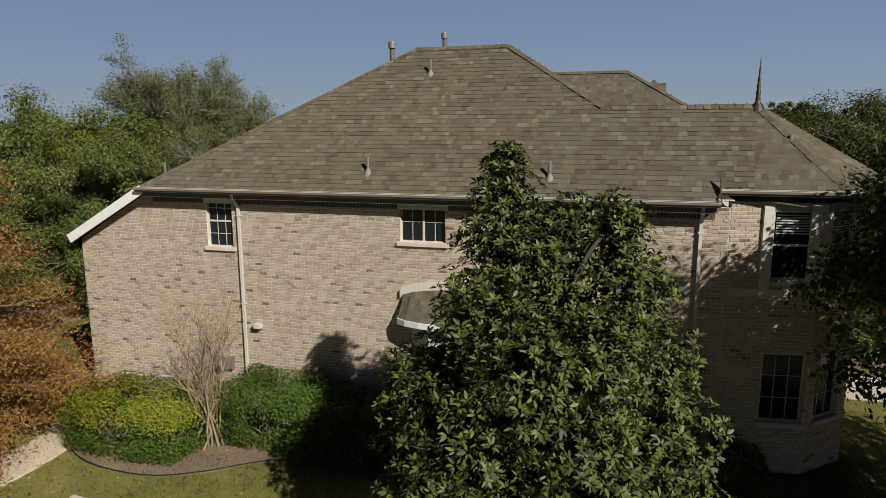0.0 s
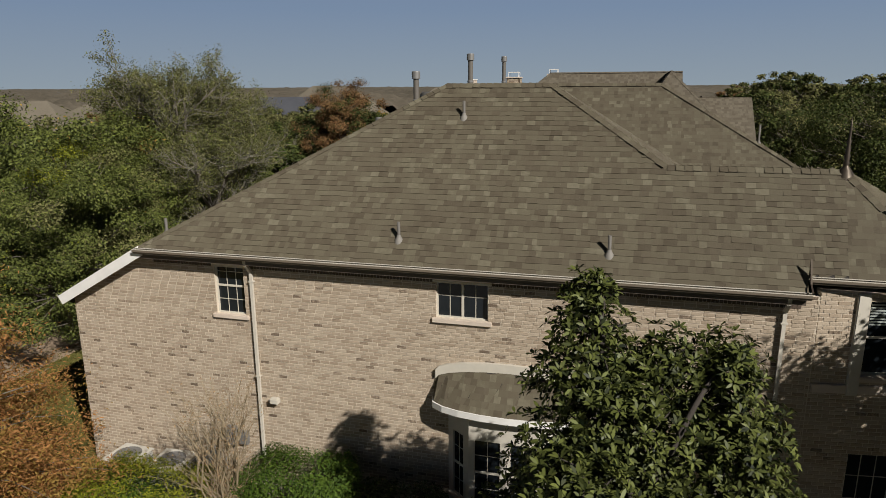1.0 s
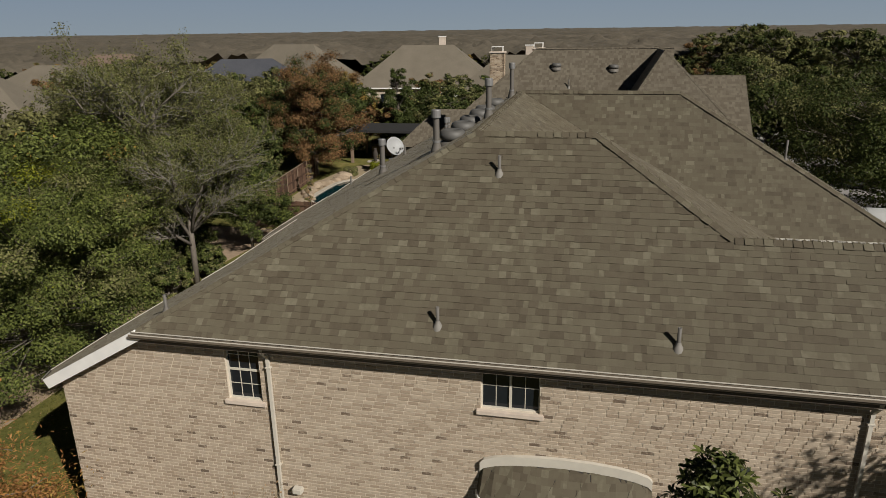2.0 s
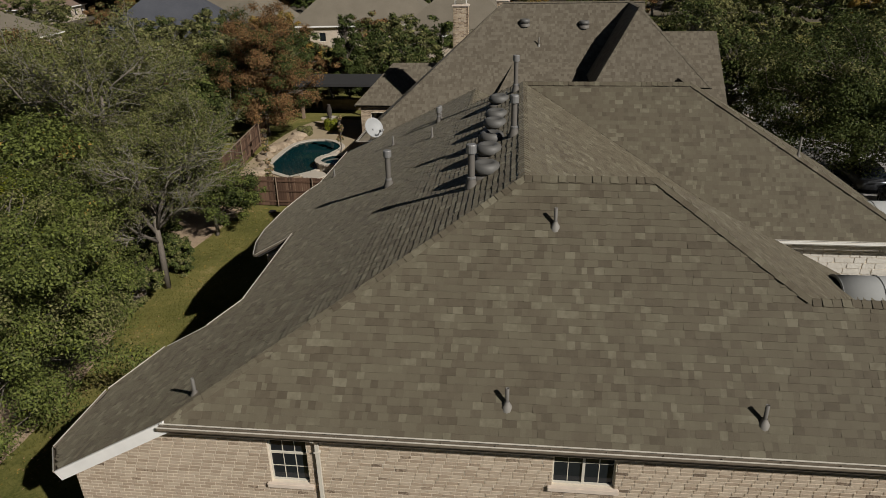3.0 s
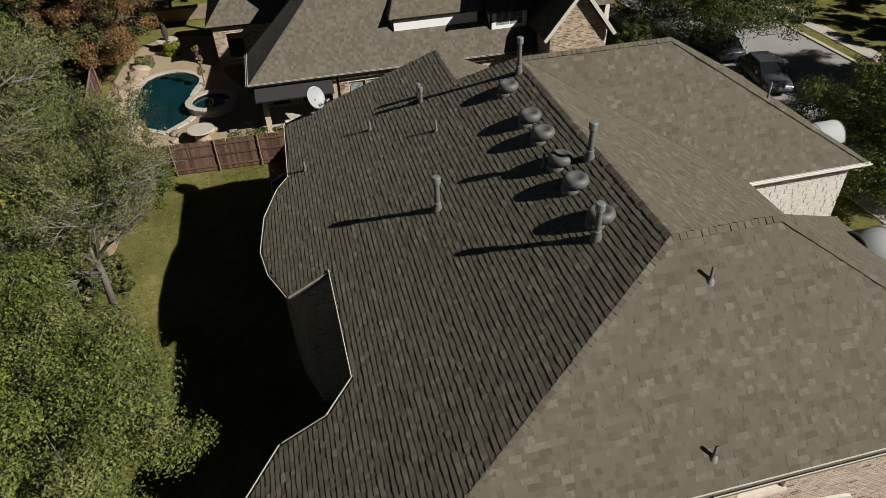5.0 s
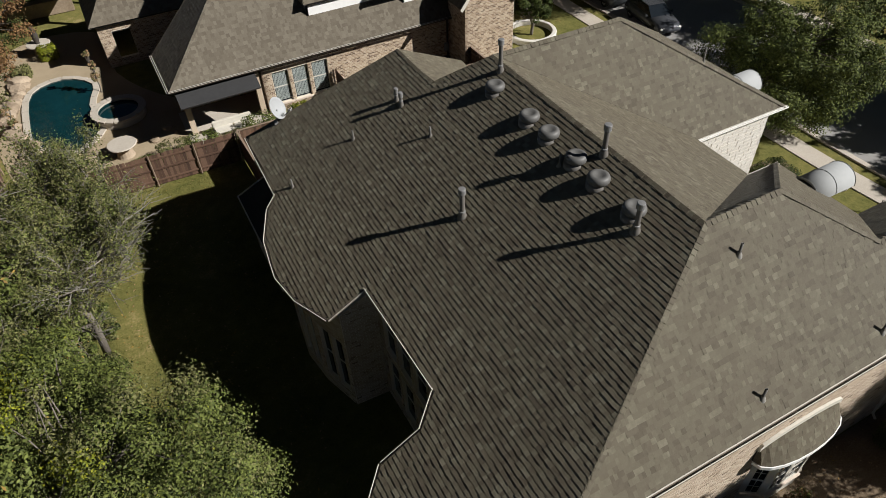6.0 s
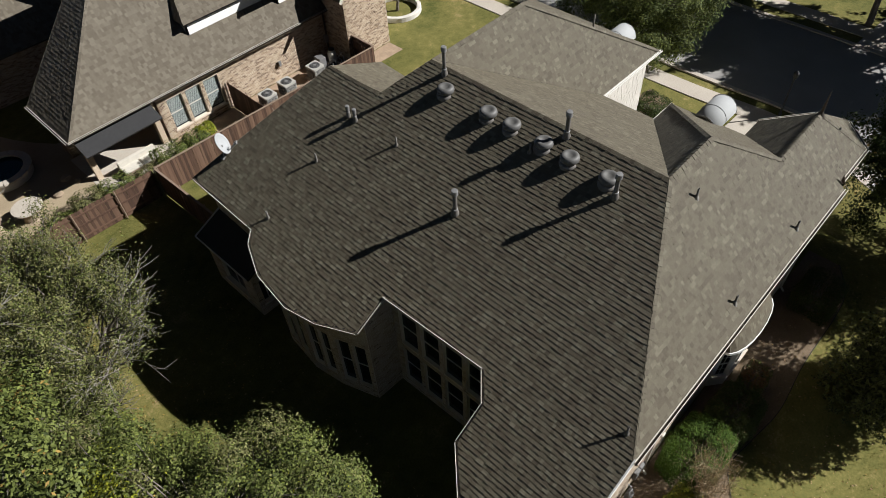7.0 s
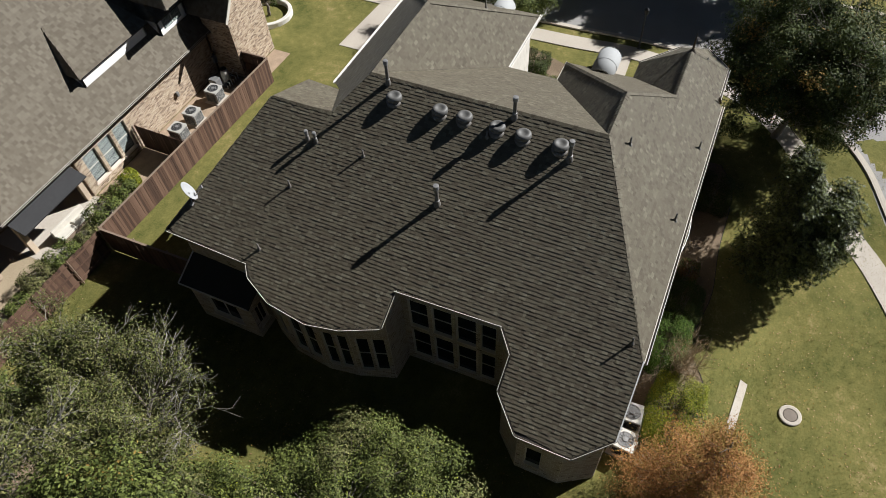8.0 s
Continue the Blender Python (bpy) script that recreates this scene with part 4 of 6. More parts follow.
# low roof of the rear ground-floor projection
low = thing("rear_bay", "low roof over a ground-floor projection at the rear, coloured dark for its shade", "bay")
roof_slope("low_slope", low, [(-15.05, 30.9, 2.85), (-13.6, 30.9, 3.5), (-13.6, 34.6, 3.5), (-15.05, 34.6, 2.85)][::-1], SHADE_ROOF, seed=90)
for a, b in (((-15.06, 30.9, 2.87), (-15.06, 34.62, 2.87)), ((-15.06, 34.63, 2.87), (-13.6, 34.63, 3.52))):
    part("roof_edge", bar(bmesh.new(), a, b, 0.05, 0.05), TRIM, low, "pale metal roof edge")
for i, (a, b) in enumerate([((-13.7, 34.4), (-14.8, 34.4)), ((-14.8, 34.4), (-14.8, 31.1)), ((-14.8, 31.1), (-13.7, 31.1))]):
    w = math.hypot(b[0] - a[0], b[1] - a[1])
    hs = [(w * 0.25, w * 0.75, 0.7, 2.1)]
    _, m = brick_wall("wall", low, a, b, 2.75, holes=hs, seed=91 + i)
    window(low, m, *hs[0], 2, 1, (1, 1), frame_mat=TRIM)

# ---- the neighbouring house ----
villa = thing("neighbour_house", "brown brick house with steep shingle roof and dormers", "house")
NE, NS = 3.15, 1.09
N_L, N_R, N_B = (-15.85, 44.6, NE), (1.0, 44.6, NE), (-15.85, 49.3, NE)
N_TL, N_TR = (-7.3, 51.4, NE + 6.8 * NS), (1.6, 51.4, NE + 6.8 * NS)
roof_slope("main_slope", villa, [N_L, N_R, (1.6, 44.6, NE), N_TR, N_TL], SHINGLE_N, 0.2, seed=101)
roof_slope("hip_slope", villa, [N_B, N_L, N_TL], SHINGLE_N, 0.2, seed=102, lift=0.012)
roof_slope("court_slope", villa, [(-9.0, 58.2, NE), N_B, N_TL], SHINGLE_N, 0.2, seed=100)
roof_slope("back_slope", villa, [(1.6, 58.2, NE), (-9.0, 58.2, NE), N_TL, N_TR], SHINGLE_N, 0.3, seed=103)
# the taller cross hip and the gabled front bay
PK, PB = (0.7, 47.6, 10.55), (0.7, 55.0, 10.55)
roof_slope("cross_hip_slope", villa, [(-2.1, 43.9, 6.6), (4.4, 43.9, 6.6), PK], SHINGLE_N, 0.2, seed=104)
roof_slope("cross_side_slope", villa, [(4.4, 43.9, 6.6), (4.4, 57.0, 6.6), PB, PK], SHINGLE_N, 0.2, seed=105)
roof_slope("cross_side_slope", villa, [(-2.1, 57.0, 6.6), (-2.1, 43.9, 6.6), PK, PB], SHINGLE_N, 0.2, seed=106)
roof_slope("end_wing_slope", villa, [(2.6, 45.4, 5.0), (5.9, 45.4, 5.0), (5.9, 50.2, 8.85), (2.6, 50.2, 8.85)], SHINGLE_N, 0.2, seed=107)
roof_slope("end_wing_slope", villa, [(2.6, 55.0, 5.0), (2.6, 50.2, 8.85), (5.9, 50.2, 8.85), (5.9, 55.0, 5.0)], SHINGLE_N, 0.2, seed=108)
GP, GL, GR = 7.05, 0.5, 4.7
roof_slope("gable_slope", villa, [(GL, 42.6, 4.4), (2.6, 42.6, GP), (2.6, 48.2, GP), (GL, 48.2, 4.4)], SHINGLE_N, 0.2, seed=109)
roof_slope("gable_slope", villa, [(GR, 48.2, 4.4), (2.6, 48.2, GP), (2.6, 42.6, GP), (GR, 42.6, 4.4)], SHINGLE_N, 0.2, seed=110)
ridge_caps(villa, [(N_L, N_TL, 0.6), (N_TL, N_TR, 0.6), (N_B, N_TL, 0.6), (PK, PB, 0.6), ((4.4, 43.9, 6.6), PK, 0.5), ((-2.1, 43.9, 6.6), PK, 0.5), ((2.6, 42.6, GP), (2.6, 48, GP), 0.8)], SHINGLE_N)
brick_wall("side_wall", villa, (-10.9, 45.0), (0.95, 45.0), 3.1, holes=[(0.55, 1.5, 0.5, 2.45), (1.72, 2.67, 0.5, 2.45), (2.9, 3.85, 0.5, 2.45)], brick=BRICK_N, seed=120, course=0.09)
vm, _ = wall_axes((-10.9, 45.0), (0.95, 45.0))
for a in (0.55, 1.72, 2.9):
    window(villa, vm, a, a + 0.95, 0.5, 2.45, 1, 2, (1, 1), frame_mat=TRIM, blind=0.93)
brick_wall("gable_wall", villa, (0.95, 42.95), (4.3, 42.95), [(0, 4.6), (1.65, 6.75), (3.35, 4.6)], brick=BRICK_N, seed=121, course=0.09)
brick_wall("gable_return", villa, (0.95, 45.0), (0.95, 42.95), 4.6, brick=BRICK_N, seed=122, course=0.09)
brick_wall("front_wall", villa, (4.3, 42.95), (5.6, 45.4), 5.0, brick=STONE, seed=123, course=0.2, length=0.4)
brick_wall("front_wall", villa, (5.6, 45.4), (5.6, 55.0), [(0, 4.8), (4.8, 8.5), (9.6, 4.8)], brick=BRICK_N, seed=124, laid=False, body=BRICK_N)
brick_wall("west_wall", villa, (-9.2, 57.8), (-15.4, 49.1), 3.1, brick=BRICK_N, seed=125)
brick_wall("patio_wall", villa, (-15.4, 49.1), (-15.4, 48.0), 3.1, brick=BRICK_N, seed=119)
brick_wall("patio_wall", villa, (-15.4, 48.0), (-10.9, 48.0), 3.1, holes=[(0.6, 1.6, 0.2, 2.3), (2.4, 3.4, 0.2, 2.3)], brick=BRICK_N, seed=126)
brick_wall("patio_wall", villa, (-10.9, 48.0), (-10.9, 45.0), 3.1, brick=BRICK_N, seed=127)
rake_n = bmesh.new()
bar(rake_n, (GL, 42.58, 4.32), (2.6, 42.58, GP - 0.08), 0.06, 0.2)
bar(rake_n, (GR, 42.58, 4.32), (2.6, 42.58, GP - 0.08), 0.06, 0.2)
part("rake_board", rake_n, TRIM, villa)
gutter(villa, (-15.9, 44.58, NE), (1.0, 44.58, NE), COPPER)
gutter(villa, (-15.9, 49.3, NE), (-15.9, 44.55, NE), COPPER)
for p in ((-15.2, 45.2), (-11.2, 45.2)):
    part("patio_post", block(bmesh.new(), p[0] - 0.15, p[0] + 0.15, p[1] - 0.15, p[1] + 0.15, 0, 3.05), BRICK_N, villa)
roof_slope("patio_awning", villa, [(-15.6, 43.75, 2.5), (-11.3, 43.75, 2.5), (-11.3, 44.9, 2.95), (-15.6, 44.9, 2.95)], CLOTH, 0.2, seed=128, thick=0.08)
spout = bmesh.new()
bar(spout, (0.75, 44.85, 3.0), (0.75, 44.85, 0.1), 0.08, 0.08, (0, 1, 0))
part("downspout", spout, COPPER, villa, "dark downspout on brick")


def dormer(x0, x1, y, z0, z1, depth, glazed, label):
    """A dormer with a front wall, cheeks and a low roof that runs back into the slope."""
    front, m = brick_wall("dormer_wall", villa, (x0, y), (x1, y), z1, z0, holes=[(0.35, x1 - x0 - 0.35, z0 + 0.3, z1 - 0.15)] if glazed else (), body=WHITE, laid=False, thick=0.12, label=label)
    if glazed:
        w = x1 - x0
        window(villa, m, 0.35, w - 0.35, z0 + 0.3, z1 - 0.15, 2, 1, (2, 2), frame_mat=WHITE, sill=False, deep=0.03, blind=0.95)
    side_b = bmesh.new()
    for x in (x0, x1 - 0.1):
        slab(side_b, [(x, y, z0 - 0.5), (x, y + depth, z1 - 0.05), (x, y, z1 - 0.05)], (0.1, 0, 0))
    part("dormer_cheek", side_b, WHITE, villa)
    zt = z1 + depth * 0.75
    roof_slope("dormer_slope", villa, [(x0 - 0.2, y - 0.25, z1), (x1 + 0.2, y - 0.25, z1), (x1 - 0.6, y + depth, zt), (x0 + 1.0, y + depth, zt)], SHINGLE_N, 0.2, seed=130)
    roof_slope("dormer_slope", villa, [(x0 - 0.2, y - 0.25, z1), (x0 + 1.0, y + depth, zt), (x0 - 0.2, y + depth, z1)], SHINGLE_N, 0.2, seed=131)


dormer(-7.45, -2.35, 46.0, 4.55, 5.45, 2.6, False, "white dormer front")
dormer(-1.75, 0.6, 45.6, 4.1, 5.35, 2.2, True, "white window dormer")
wing = thing("neighbour_wing", "hip-roofed brick garden wing of the neighbouring house", "house")
roof_slope("wing_slope", wing, [(-18.6, 55.4, 2.95), (-9.0, 55.4, 2.95), (-9.0, 58.6, 5.6), (-16.0, 58.6, 5.6)], SHINGLE_N, 0.22, seed=140)
roof_slope("wing_slope", wing, [(-9.0, 61.8, 2.95), (-18.6, 61.8, 2.95), (-16.0, 58.6, 5.6), (-9.0, 58.6, 5.6)], SHINGLE_N, 0.22, seed=141)
roof_slope("wing_slope", wing, [(-18.6, 61.8, 2.95), (-18.6, 55.4, 2.95), (-16.0, 58.6, 5.6)], SHINGLE_N, 0.22, seed=142)
for i, (a, b) in enumerate([((-18.2, 55.8), (-9.0, 55.8)), ((-18.2, 61.4), (-18.2, 55.8)), ((-9.0, 61.4), (-18.2, 61.4))]):
    brick_wall("wall", wing, a, b, 2.9, holes=[(0.8, 1.9, 0.5, 2.3)], brick=BRICK_N, seed=143 + i)


def chimney(at, w, d, h, label):
    ob = thing("chimney", label, "chimney", at)
    for i, (a, b) in enumerate([((-w, -d), (w, -d)), ((w, -d), (w, d)), ((w, d), (-w, d)), ((-w, d), (-w, -d))]):
        brick_wall("stack_wall", ob, a, b, h, -3.0, brick=BRICK_N, seed=150 + i, thick=0.12)
    part("crown", bevelled(-w - 0.08, w + 0.08, -d - 0.08, d + 0.08, h, h + 0.12, 0.03), CAST, ob)
    cap = bmesh.new()
    block(cap, -w * 0.8, w * 0.8, -d * 0.8, d * 0.8, h + 0.42, h + 0.47)
    for sx in (-0.75, 0.75):
        for sy in (-0.75, 0.75):
            bar(cap, (w * sx, d * sy, h + 0.12), (w * sx, d * sy, h + 0.43), 0.03, 0.03, (1, 0, 0))
    part("cap", cap, WHITE, ob, "pale metal chimney cap")


chimney((-10.2, 53.2, 7.3), 0.5, 0.45, 2.9, "brown brick chimney with a pale metal cap")
chimney((-7.4, 54.5, 8.4), 0.4, 0.4, 2.0, "brick chimney behind the ridge with a metal cap")
for x, y in ((-5.9, 50.3), (-2.2, 50.2)):
    turbine((x, y, NE + (y - 44.6) * NS))
for x, y in ((-4.6, 46.2), (-5.0, 49.2)):
    plumbing_vent((x, y, NE + (y - 44.6) * NS), 0.5, "thin vent pipe on the neighbouring roof")


# ---- fences ----
def fence(a, b, label, h=1.8, posts_side=1):
    """A board fence: pickets, three rails and pale steel posts."""
    a, b = Vector((*a, 0)), Vector((*b, 0))
    ob = thing("fence", label, "fence", a, math.degrees(math.atan2(b.y - a.y, b.x - a.x)), group="cedar board fences")
    n = (b - a).length
    rng = random.Random(7)
    boards = [mesh_of("picket", [], [], FENCE) for _ in range(3)]
    for i, me in enumerate(boards):
        bm = bmesh.new()
        t = h + (-0.02, 0.0, 0.015)[i]
        slab(bm, [(-0.068, -0.01, 0.03), (0.068, -0.01, 0.03), (0.068, -0.01, t - 0.04), (0.04, -0.01, t), (-0.04, -0.01, t), (-0.068, -0.01, t - 0.04)], (0, 0.02, 0))
        bmesh.ops.recalc_face_normals(bm, faces=bm.faces[:])
        bm.to_mesh(me)
        bm.free()
    for i in range(int(n / 0.142)):
        p = new("picket", rng.choice(boards))
        p.parent = ob
        p.matrix_basis = pose(0.071 + i * 0.142, rng.uniform(-0.003, 0.003), 0, 0, rng.uniform(-0.5, 0.5), 0)
    for z in (0.3, 0.95, 1.55):
        part("rail", block(bmesh.new(), 0, n, -0.056 if posts_side > 0 else 0.018, -0.018 if posts_side > 0 else 0.056, z - 0.045, z + 0.045), FENCE, ob)
    k = max(1, round(n / 2.35))
    for i in range(k + 1):
        x = min(max(0.05, n * i / k), n - 0.05)
        part("post", lathe(bmesh.new(), [(0.035, 0), (0.035, h + 0.03), (0.02, h + 0.06), (0, h + 0.06)], 8, (x, -0.1 * posts_side, 0)), TIMBER, ob)
    part("cap_rail", block(bmesh.new(), 0, n, -0.06, 0.05, h + 0.02, h + 0.05), TIMBER, ob) if posts_side < 0 else None


fence((-24.6, 41.7), (-13.55, 41.35), "dark stained board fence between the gardens")
fence((-13.5, 41.35), (1.3, 41.0), "brown board fence along the side yard", posts_side=-1)
fence((-13.5, 41.3), (-13.35, 35.1), "board fence that closes off the rear lawn", posts_side=-1)
fence((-6.7, 41.3), (-6.7, 44.9), "short board fence beside the condensers")
fence((-26.2, 56.5), (-24.6, 41.7), "sunlit cedar board fence behind the pool", posts_side=-1)
fence((1.3, 41.0), (1.3, 43.0), "short board fence at the side gate", posts_side=-1)

# ---- neighbour's side yard ----
def condenser(at, turn, top, label, w=0.42, h=0.85):
    """An outdoor condenser: louvred case, fan guard, hub, base pad."""
    ob = thing("air_conditioner", label, "air conditioner", at, turn, group="outdoor condensers")
    part("pad", bevelled(-w - 0.12, w + 0.12, -w - 0.12, w + 0.12, -0.02, 0.06, 0.015), CONCRETE, ob)
    case = bevelled(-w, w, -w, w, 0.06, h, 0.05)
    part("case", case, AC_SIDE, ob)
    lou = bmesh.new()
    z = 0.14
    while z < h - 0.1:
        for s in (-1, 1):
            block(lou, -w + 0.07, w - 0.07, s * (w + 0.006) - 0.006, s * (w + 0.006) + 0.006, z, z + 0.02)
            block(lou, s * (w + 0.006) - 0.006, s * (w + 0.006) + 0.006, -w + 0.07, w - 0.07, z, z + 0.02)
        z += 0.05
    part("louvre", lou, AC_DARK, ob)
    part("top_plate", bevelled(-w - 0.01, w + 0.01, -w - 0.01, w + 0.01, h, h + 0.04, 0.012), top, ob)
    part("fan_opening", lathe(bmesh.new(), [(0, h + 0.044), (w * 0.76, h + 0.044), (w * 0.78, h + 0.05), (w * 0.8, h + 0.042)], 24), AC_DARK if top is AC_SIDE else METAL, ob)
    for i in range(12):
        a = math.pi * i / 6
        part("guard_bar", bar(bmesh.new(), (0.1 * math.cos(a), 0.1 * math.sin(a), h + 0.065), (w * 0.78 * math.cos(a), w * 0.78 * math.sin(a), h + 0.055), 0.012, 0.012), METAL, ob)
    for r in (0.2, 0.3):
        if r < w:
            part("guard_ring", pipe_mesh(bmesh.new(), [(r * math.cos(math.pi * i / 8), r * math.sin(math.pi * i / 8), h + 0.065) for i in range(17)], 0.006, 4), METAL, ob)
    part("motor_hub", lathe(bmesh.new(), [(0, h + 0.09), (0.1, h + 0.085), (0.11, h + 0.05)], 14), METAL, ob)


for x, y in ((-5.2, 43.35), (-3.7, 43.45), (-1.5, 43.45)):
    condenser((x, y, 0), 2, AC_SIDE, "grey louvred condenser with a dark fan grille by the fence")
condenser((-12.05, 14.35, 0), 3, AC_TOP, "pale condenser beside the brick wall and hedge", 0.43, 0.8)
condenser((-13.3, 14.3, 0), -4, AC_TOP, "pale condenser at the corner of the brick wall", 0.43, 0.78)


def utility_cluster():
    ob = thing("pool_equipment", "pale filter tanks, pump and plumbing behind the fence", "pool equipment", (0.1, 43.6, 0))
    part("filter_tank", lathe(bmesh.new(), [(0.25, 0), (0.27, 0.1), (0.27, 0.8), (0.2, 0.95), (0.08, 1.0), (0, 1.0)], 16, (0.1, 0.25, 0)), AC_TOP, ob, smooth=True)
    part("tank_lid", lathe(bmesh.new(), [(0.2, 1.0), (0.2, 1.06), (0.06, 1.12), (0, 1.12)], 14, (0.1, 0.25, 0)), IRON, ob, smooth=True)
    part("pump", lathe(bmesh.new(), [(0, 0), (0.13, 0), (0.13, 0.5), (0, 0.5)], 12, (-0.55, -0.1, 0.2), Euler((0, radians(90), 0))), IRON, ob, smooth=True)
    part("heater", bevelled(-1.0, -0.5, 0.1, 0.7, 0.05, 0.85, 0.03), METAL, ob)
    for k in range(6):
        x, z = -0.5 + k * 0.22, 0.25 + 0.12 * (k % 3)
        part("water_pipe", pipe_mesh(bmesh.new(), [(x, -0.25, 0.05), (x, -0.25, z), (x, 0.1, z), (x + 0.2, 0.1, z), (x + 0.2, 0.4, z)], 0.028, 6), WHITE, ob, "white plastic water pipe")
    part("meter_box", bevelled(0.35, 0.62, 1.0, 1.2, 1.0, 1.5, 0.02), METAL, ob)
    part("disconnect_box", bevelled(-3.2, -3.0, 1.2, 1.36, 1.0, 1.3, 0.02), METAL, ob)


utility_cluster()
flat_piece("side_yard", [(-11, 41.9), (4.2, 41.6), (4.2, 42.9), (0.9, 42.9), (0.9, 44.95), (-11, 44.95)], 0.004, 0.05, EARTH, "bare soil strip beside the neighbouring house", "soil")

# ---- pool garden ----
flat_piece("pool_deck", smooth_line([(-24.0, 42.6), (-16.0, 42.4), (-12.0, 44.0), (-12.0, 48.0), (-15.5, 50.0), (-18.0, 55.0), (-18.5, 62.0), (-24.0, 62.0), (-25.4, 52.0), (-24.3, 44.0)], 4), 0.012, 0.06, DECKING, "tan stone deck around the pool", "pool deck")
POOL = smooth_line([(-21.2, 46.6), (-19.6, 48.6), (-19.9, 51.5), (-19.4, 54.2), (-21.2, 56.0), (-23.2, 55.0), (-23.6, 51.5), (-23.3, 48.3), (-21.2, 46.6)], 6)[:-1]
pool = thing("swimming_pool", "kidney-shaped pool with teal water and pale coping", "swimming pool")
part("water", slab(bmesh.new(), [(x, y, 0.035) for x, y in POOL], (0, 0, -0.03)), WATER, pool, "teal pool water")
k = len(POOL)
for i in range(0, k, 2):
    a, b = Vector((*POOL[i], 0.06)), Vector((*POOL[(i + 2) % k], 0.06))
    part("coping_stone", bar(bmesh.new(), a + (b - a) * 0.02, b - (b - a) * 0.02, 0.36, 0.1), CONCRETE, pool)
spa = thing("spa", "round raised stone spa beside the pool", "spa", (-18.6, 49.4, 0))
ring = [(1.35 * math.cos(2 * math.pi * i / 20), 1.35 * math.sin(2 * math.pi * i / 20)) for i in range(20)]
for i in range(20):
    a, b = Vector((*ring[i], 0.5)), Vector((*ring[(i + 1) % 20], 0.5))
    part("rim_stone", bar(bmesh.new(), a + (b - a) * 0.02, b - (b - a) * 0.02, 0.42, 0.1), CONCRETE, spa)
part("wall", lathe(bmesh.new(), [(1.45, 0), (1.45, 0.46), (1.25, 0.46), (1.25, 0)], 28), STONE, spa)
part("water", lathe(bmesh.new(), [(0, 0.36), (1.26, 0.36), (1.26, 0.3)], 24), WATER, spa)


def boulder(at, r, seed):
    rng = random.Random(seed)
    bm = bmesh.new()
    bmesh.ops.create_icosphere(bm, subdivisions=2, radius=1)
    sx, sy, sz = rng.uniform(0.8, 1.4), rng.uniform(0.7, 1.2), rng.uniform(0.45, 0.75)
    for v in bm.verts:
        d = 1 + 0.28 * noise.noise(v.co * 1.6 + Vector((seed, 0, 0)))
        v.co = Vector((round(v.co.x * 4) / 4 * 0.5 + v.co.x * 0.5, v.co.y, v.co.z)) * d * r
        v.co.x, v.co.y, v.co.z = v.co.x * sx, v.co.y * sy, v.co.z * sz
    me = bpy.data.meshes.new("boulder")
    bm.to_mesh(me), bm.free()
    me.materials.append(ROCK)
    ob = new("boulder", me)
    ob.matrix_world = pose(at[0], at[1], r * sz * 0.45, 0, 0, rng.uniform(0, 360))
    tagged(ob, "tan rough boulder at the edge of the pool", "boulder", "pool boulders")


rng = random.Random(21)
for i in range(26):
    t = i / 25
    x, y = -23.9 + 0.5 * math.sin(t * 9) - 0.35 * rng.random(), 46.4 + t * 11
    boulder((x, y), rng.uniform(0.28, 0.6), i)
for i in range(10):
    boulder((-18.6 + rng.uniform(-2.5, 2.5), 46.2 + rng.uniform(-0.8, 0.6)), rng.uniform(0.18, 0.36), 40 + i)

pavilion = thing("garden_pavilion", "open pavilion with a dark flat roof by the pool", "pavilion", (-21.8, 65.5, 0))
part("roof", bevelled(-3.8, 3.8, -2.6, 2.6, 2.85, 3.1, 0.04), CLOTH, pavilion)
for sx in (-3.4, 3.4):
    for sy in (-2.2, 2.2):
        part("post", block(bmesh.new(), sx - 0.12, sx + 0.12, sy - 0.12, sy + 0.12, 0, 2.86), TIMBER, pavilion)
part("counter", bevelled(-2.6, 2.6, 1.2, 2.0, 0, 1.0, 0.04), ROCK, pavilion)
# the second slab stands in for a raised part of the spa rim
for x, y in ((-22.0, 60.4), (-19.0, 45.1)):
    seat = thing("garden_table", "round stone slab on a pedestal", "table", (x, y, 0))
    part("tabletop", lathe(bmesh.new(), [(0, 0.78), (0.75, 0.78), (0.78, 0.74), (0.75, 0.7), (0, 0.7)], 22), CONCRETE, seat)
    part("pedestal", lathe(bmesh.new(), [(0.5, 0), (0.45, 0.1), (0.35, 0.7)], 16), ROCK, seat)

urn = thing("garden_urn", "tall dark garden urn on the round stone table", "urn", (-22.0, 60.4, 0.78))
part("urn_body", lathe(bmesh.new(), [(0, 0), (0.16, 0), (0.14, 0.06), (0.2, 0.3), (0.23, 0.6), (0.17, 0.9), (0.11, 1.05), (0.14, 1.12), (0.1, 1.12), (0, 0.9)], 16), BARK_DARK, urn, smooth=True)

# covered patio furniture by the neighbour's fence, garden kerb
lounge = thing("patio_sofa", "pale cushioned patio sofa under the awning", "sofa", (-13.2, 44.2, 0))
part("base", bevelled(-1.1, 1.1, -0.35, 0.35, 0.1, 0.35, 0.04), TIMBER, lounge)
for x in (-0.55, 0.55):
    part("cushion", bevelled(x - 0.53, x + 0.53, -0.33, 0.33, 0.35, 0.5, 0.05), TRIM, lounge)
part("backrest", bevelled(-1.1, 1.1, 0.25, 0.42, 0.35, 0.85, 0.05), TRIM, lounge)
flat_piece("patio", [(-15.6, 43.4), (-10.9, 43.2), (-10.9, 47.9), (-15.6, 47.9)], 0.03, 0.08, CONCRETE, "pale concrete patio slab", "patio")

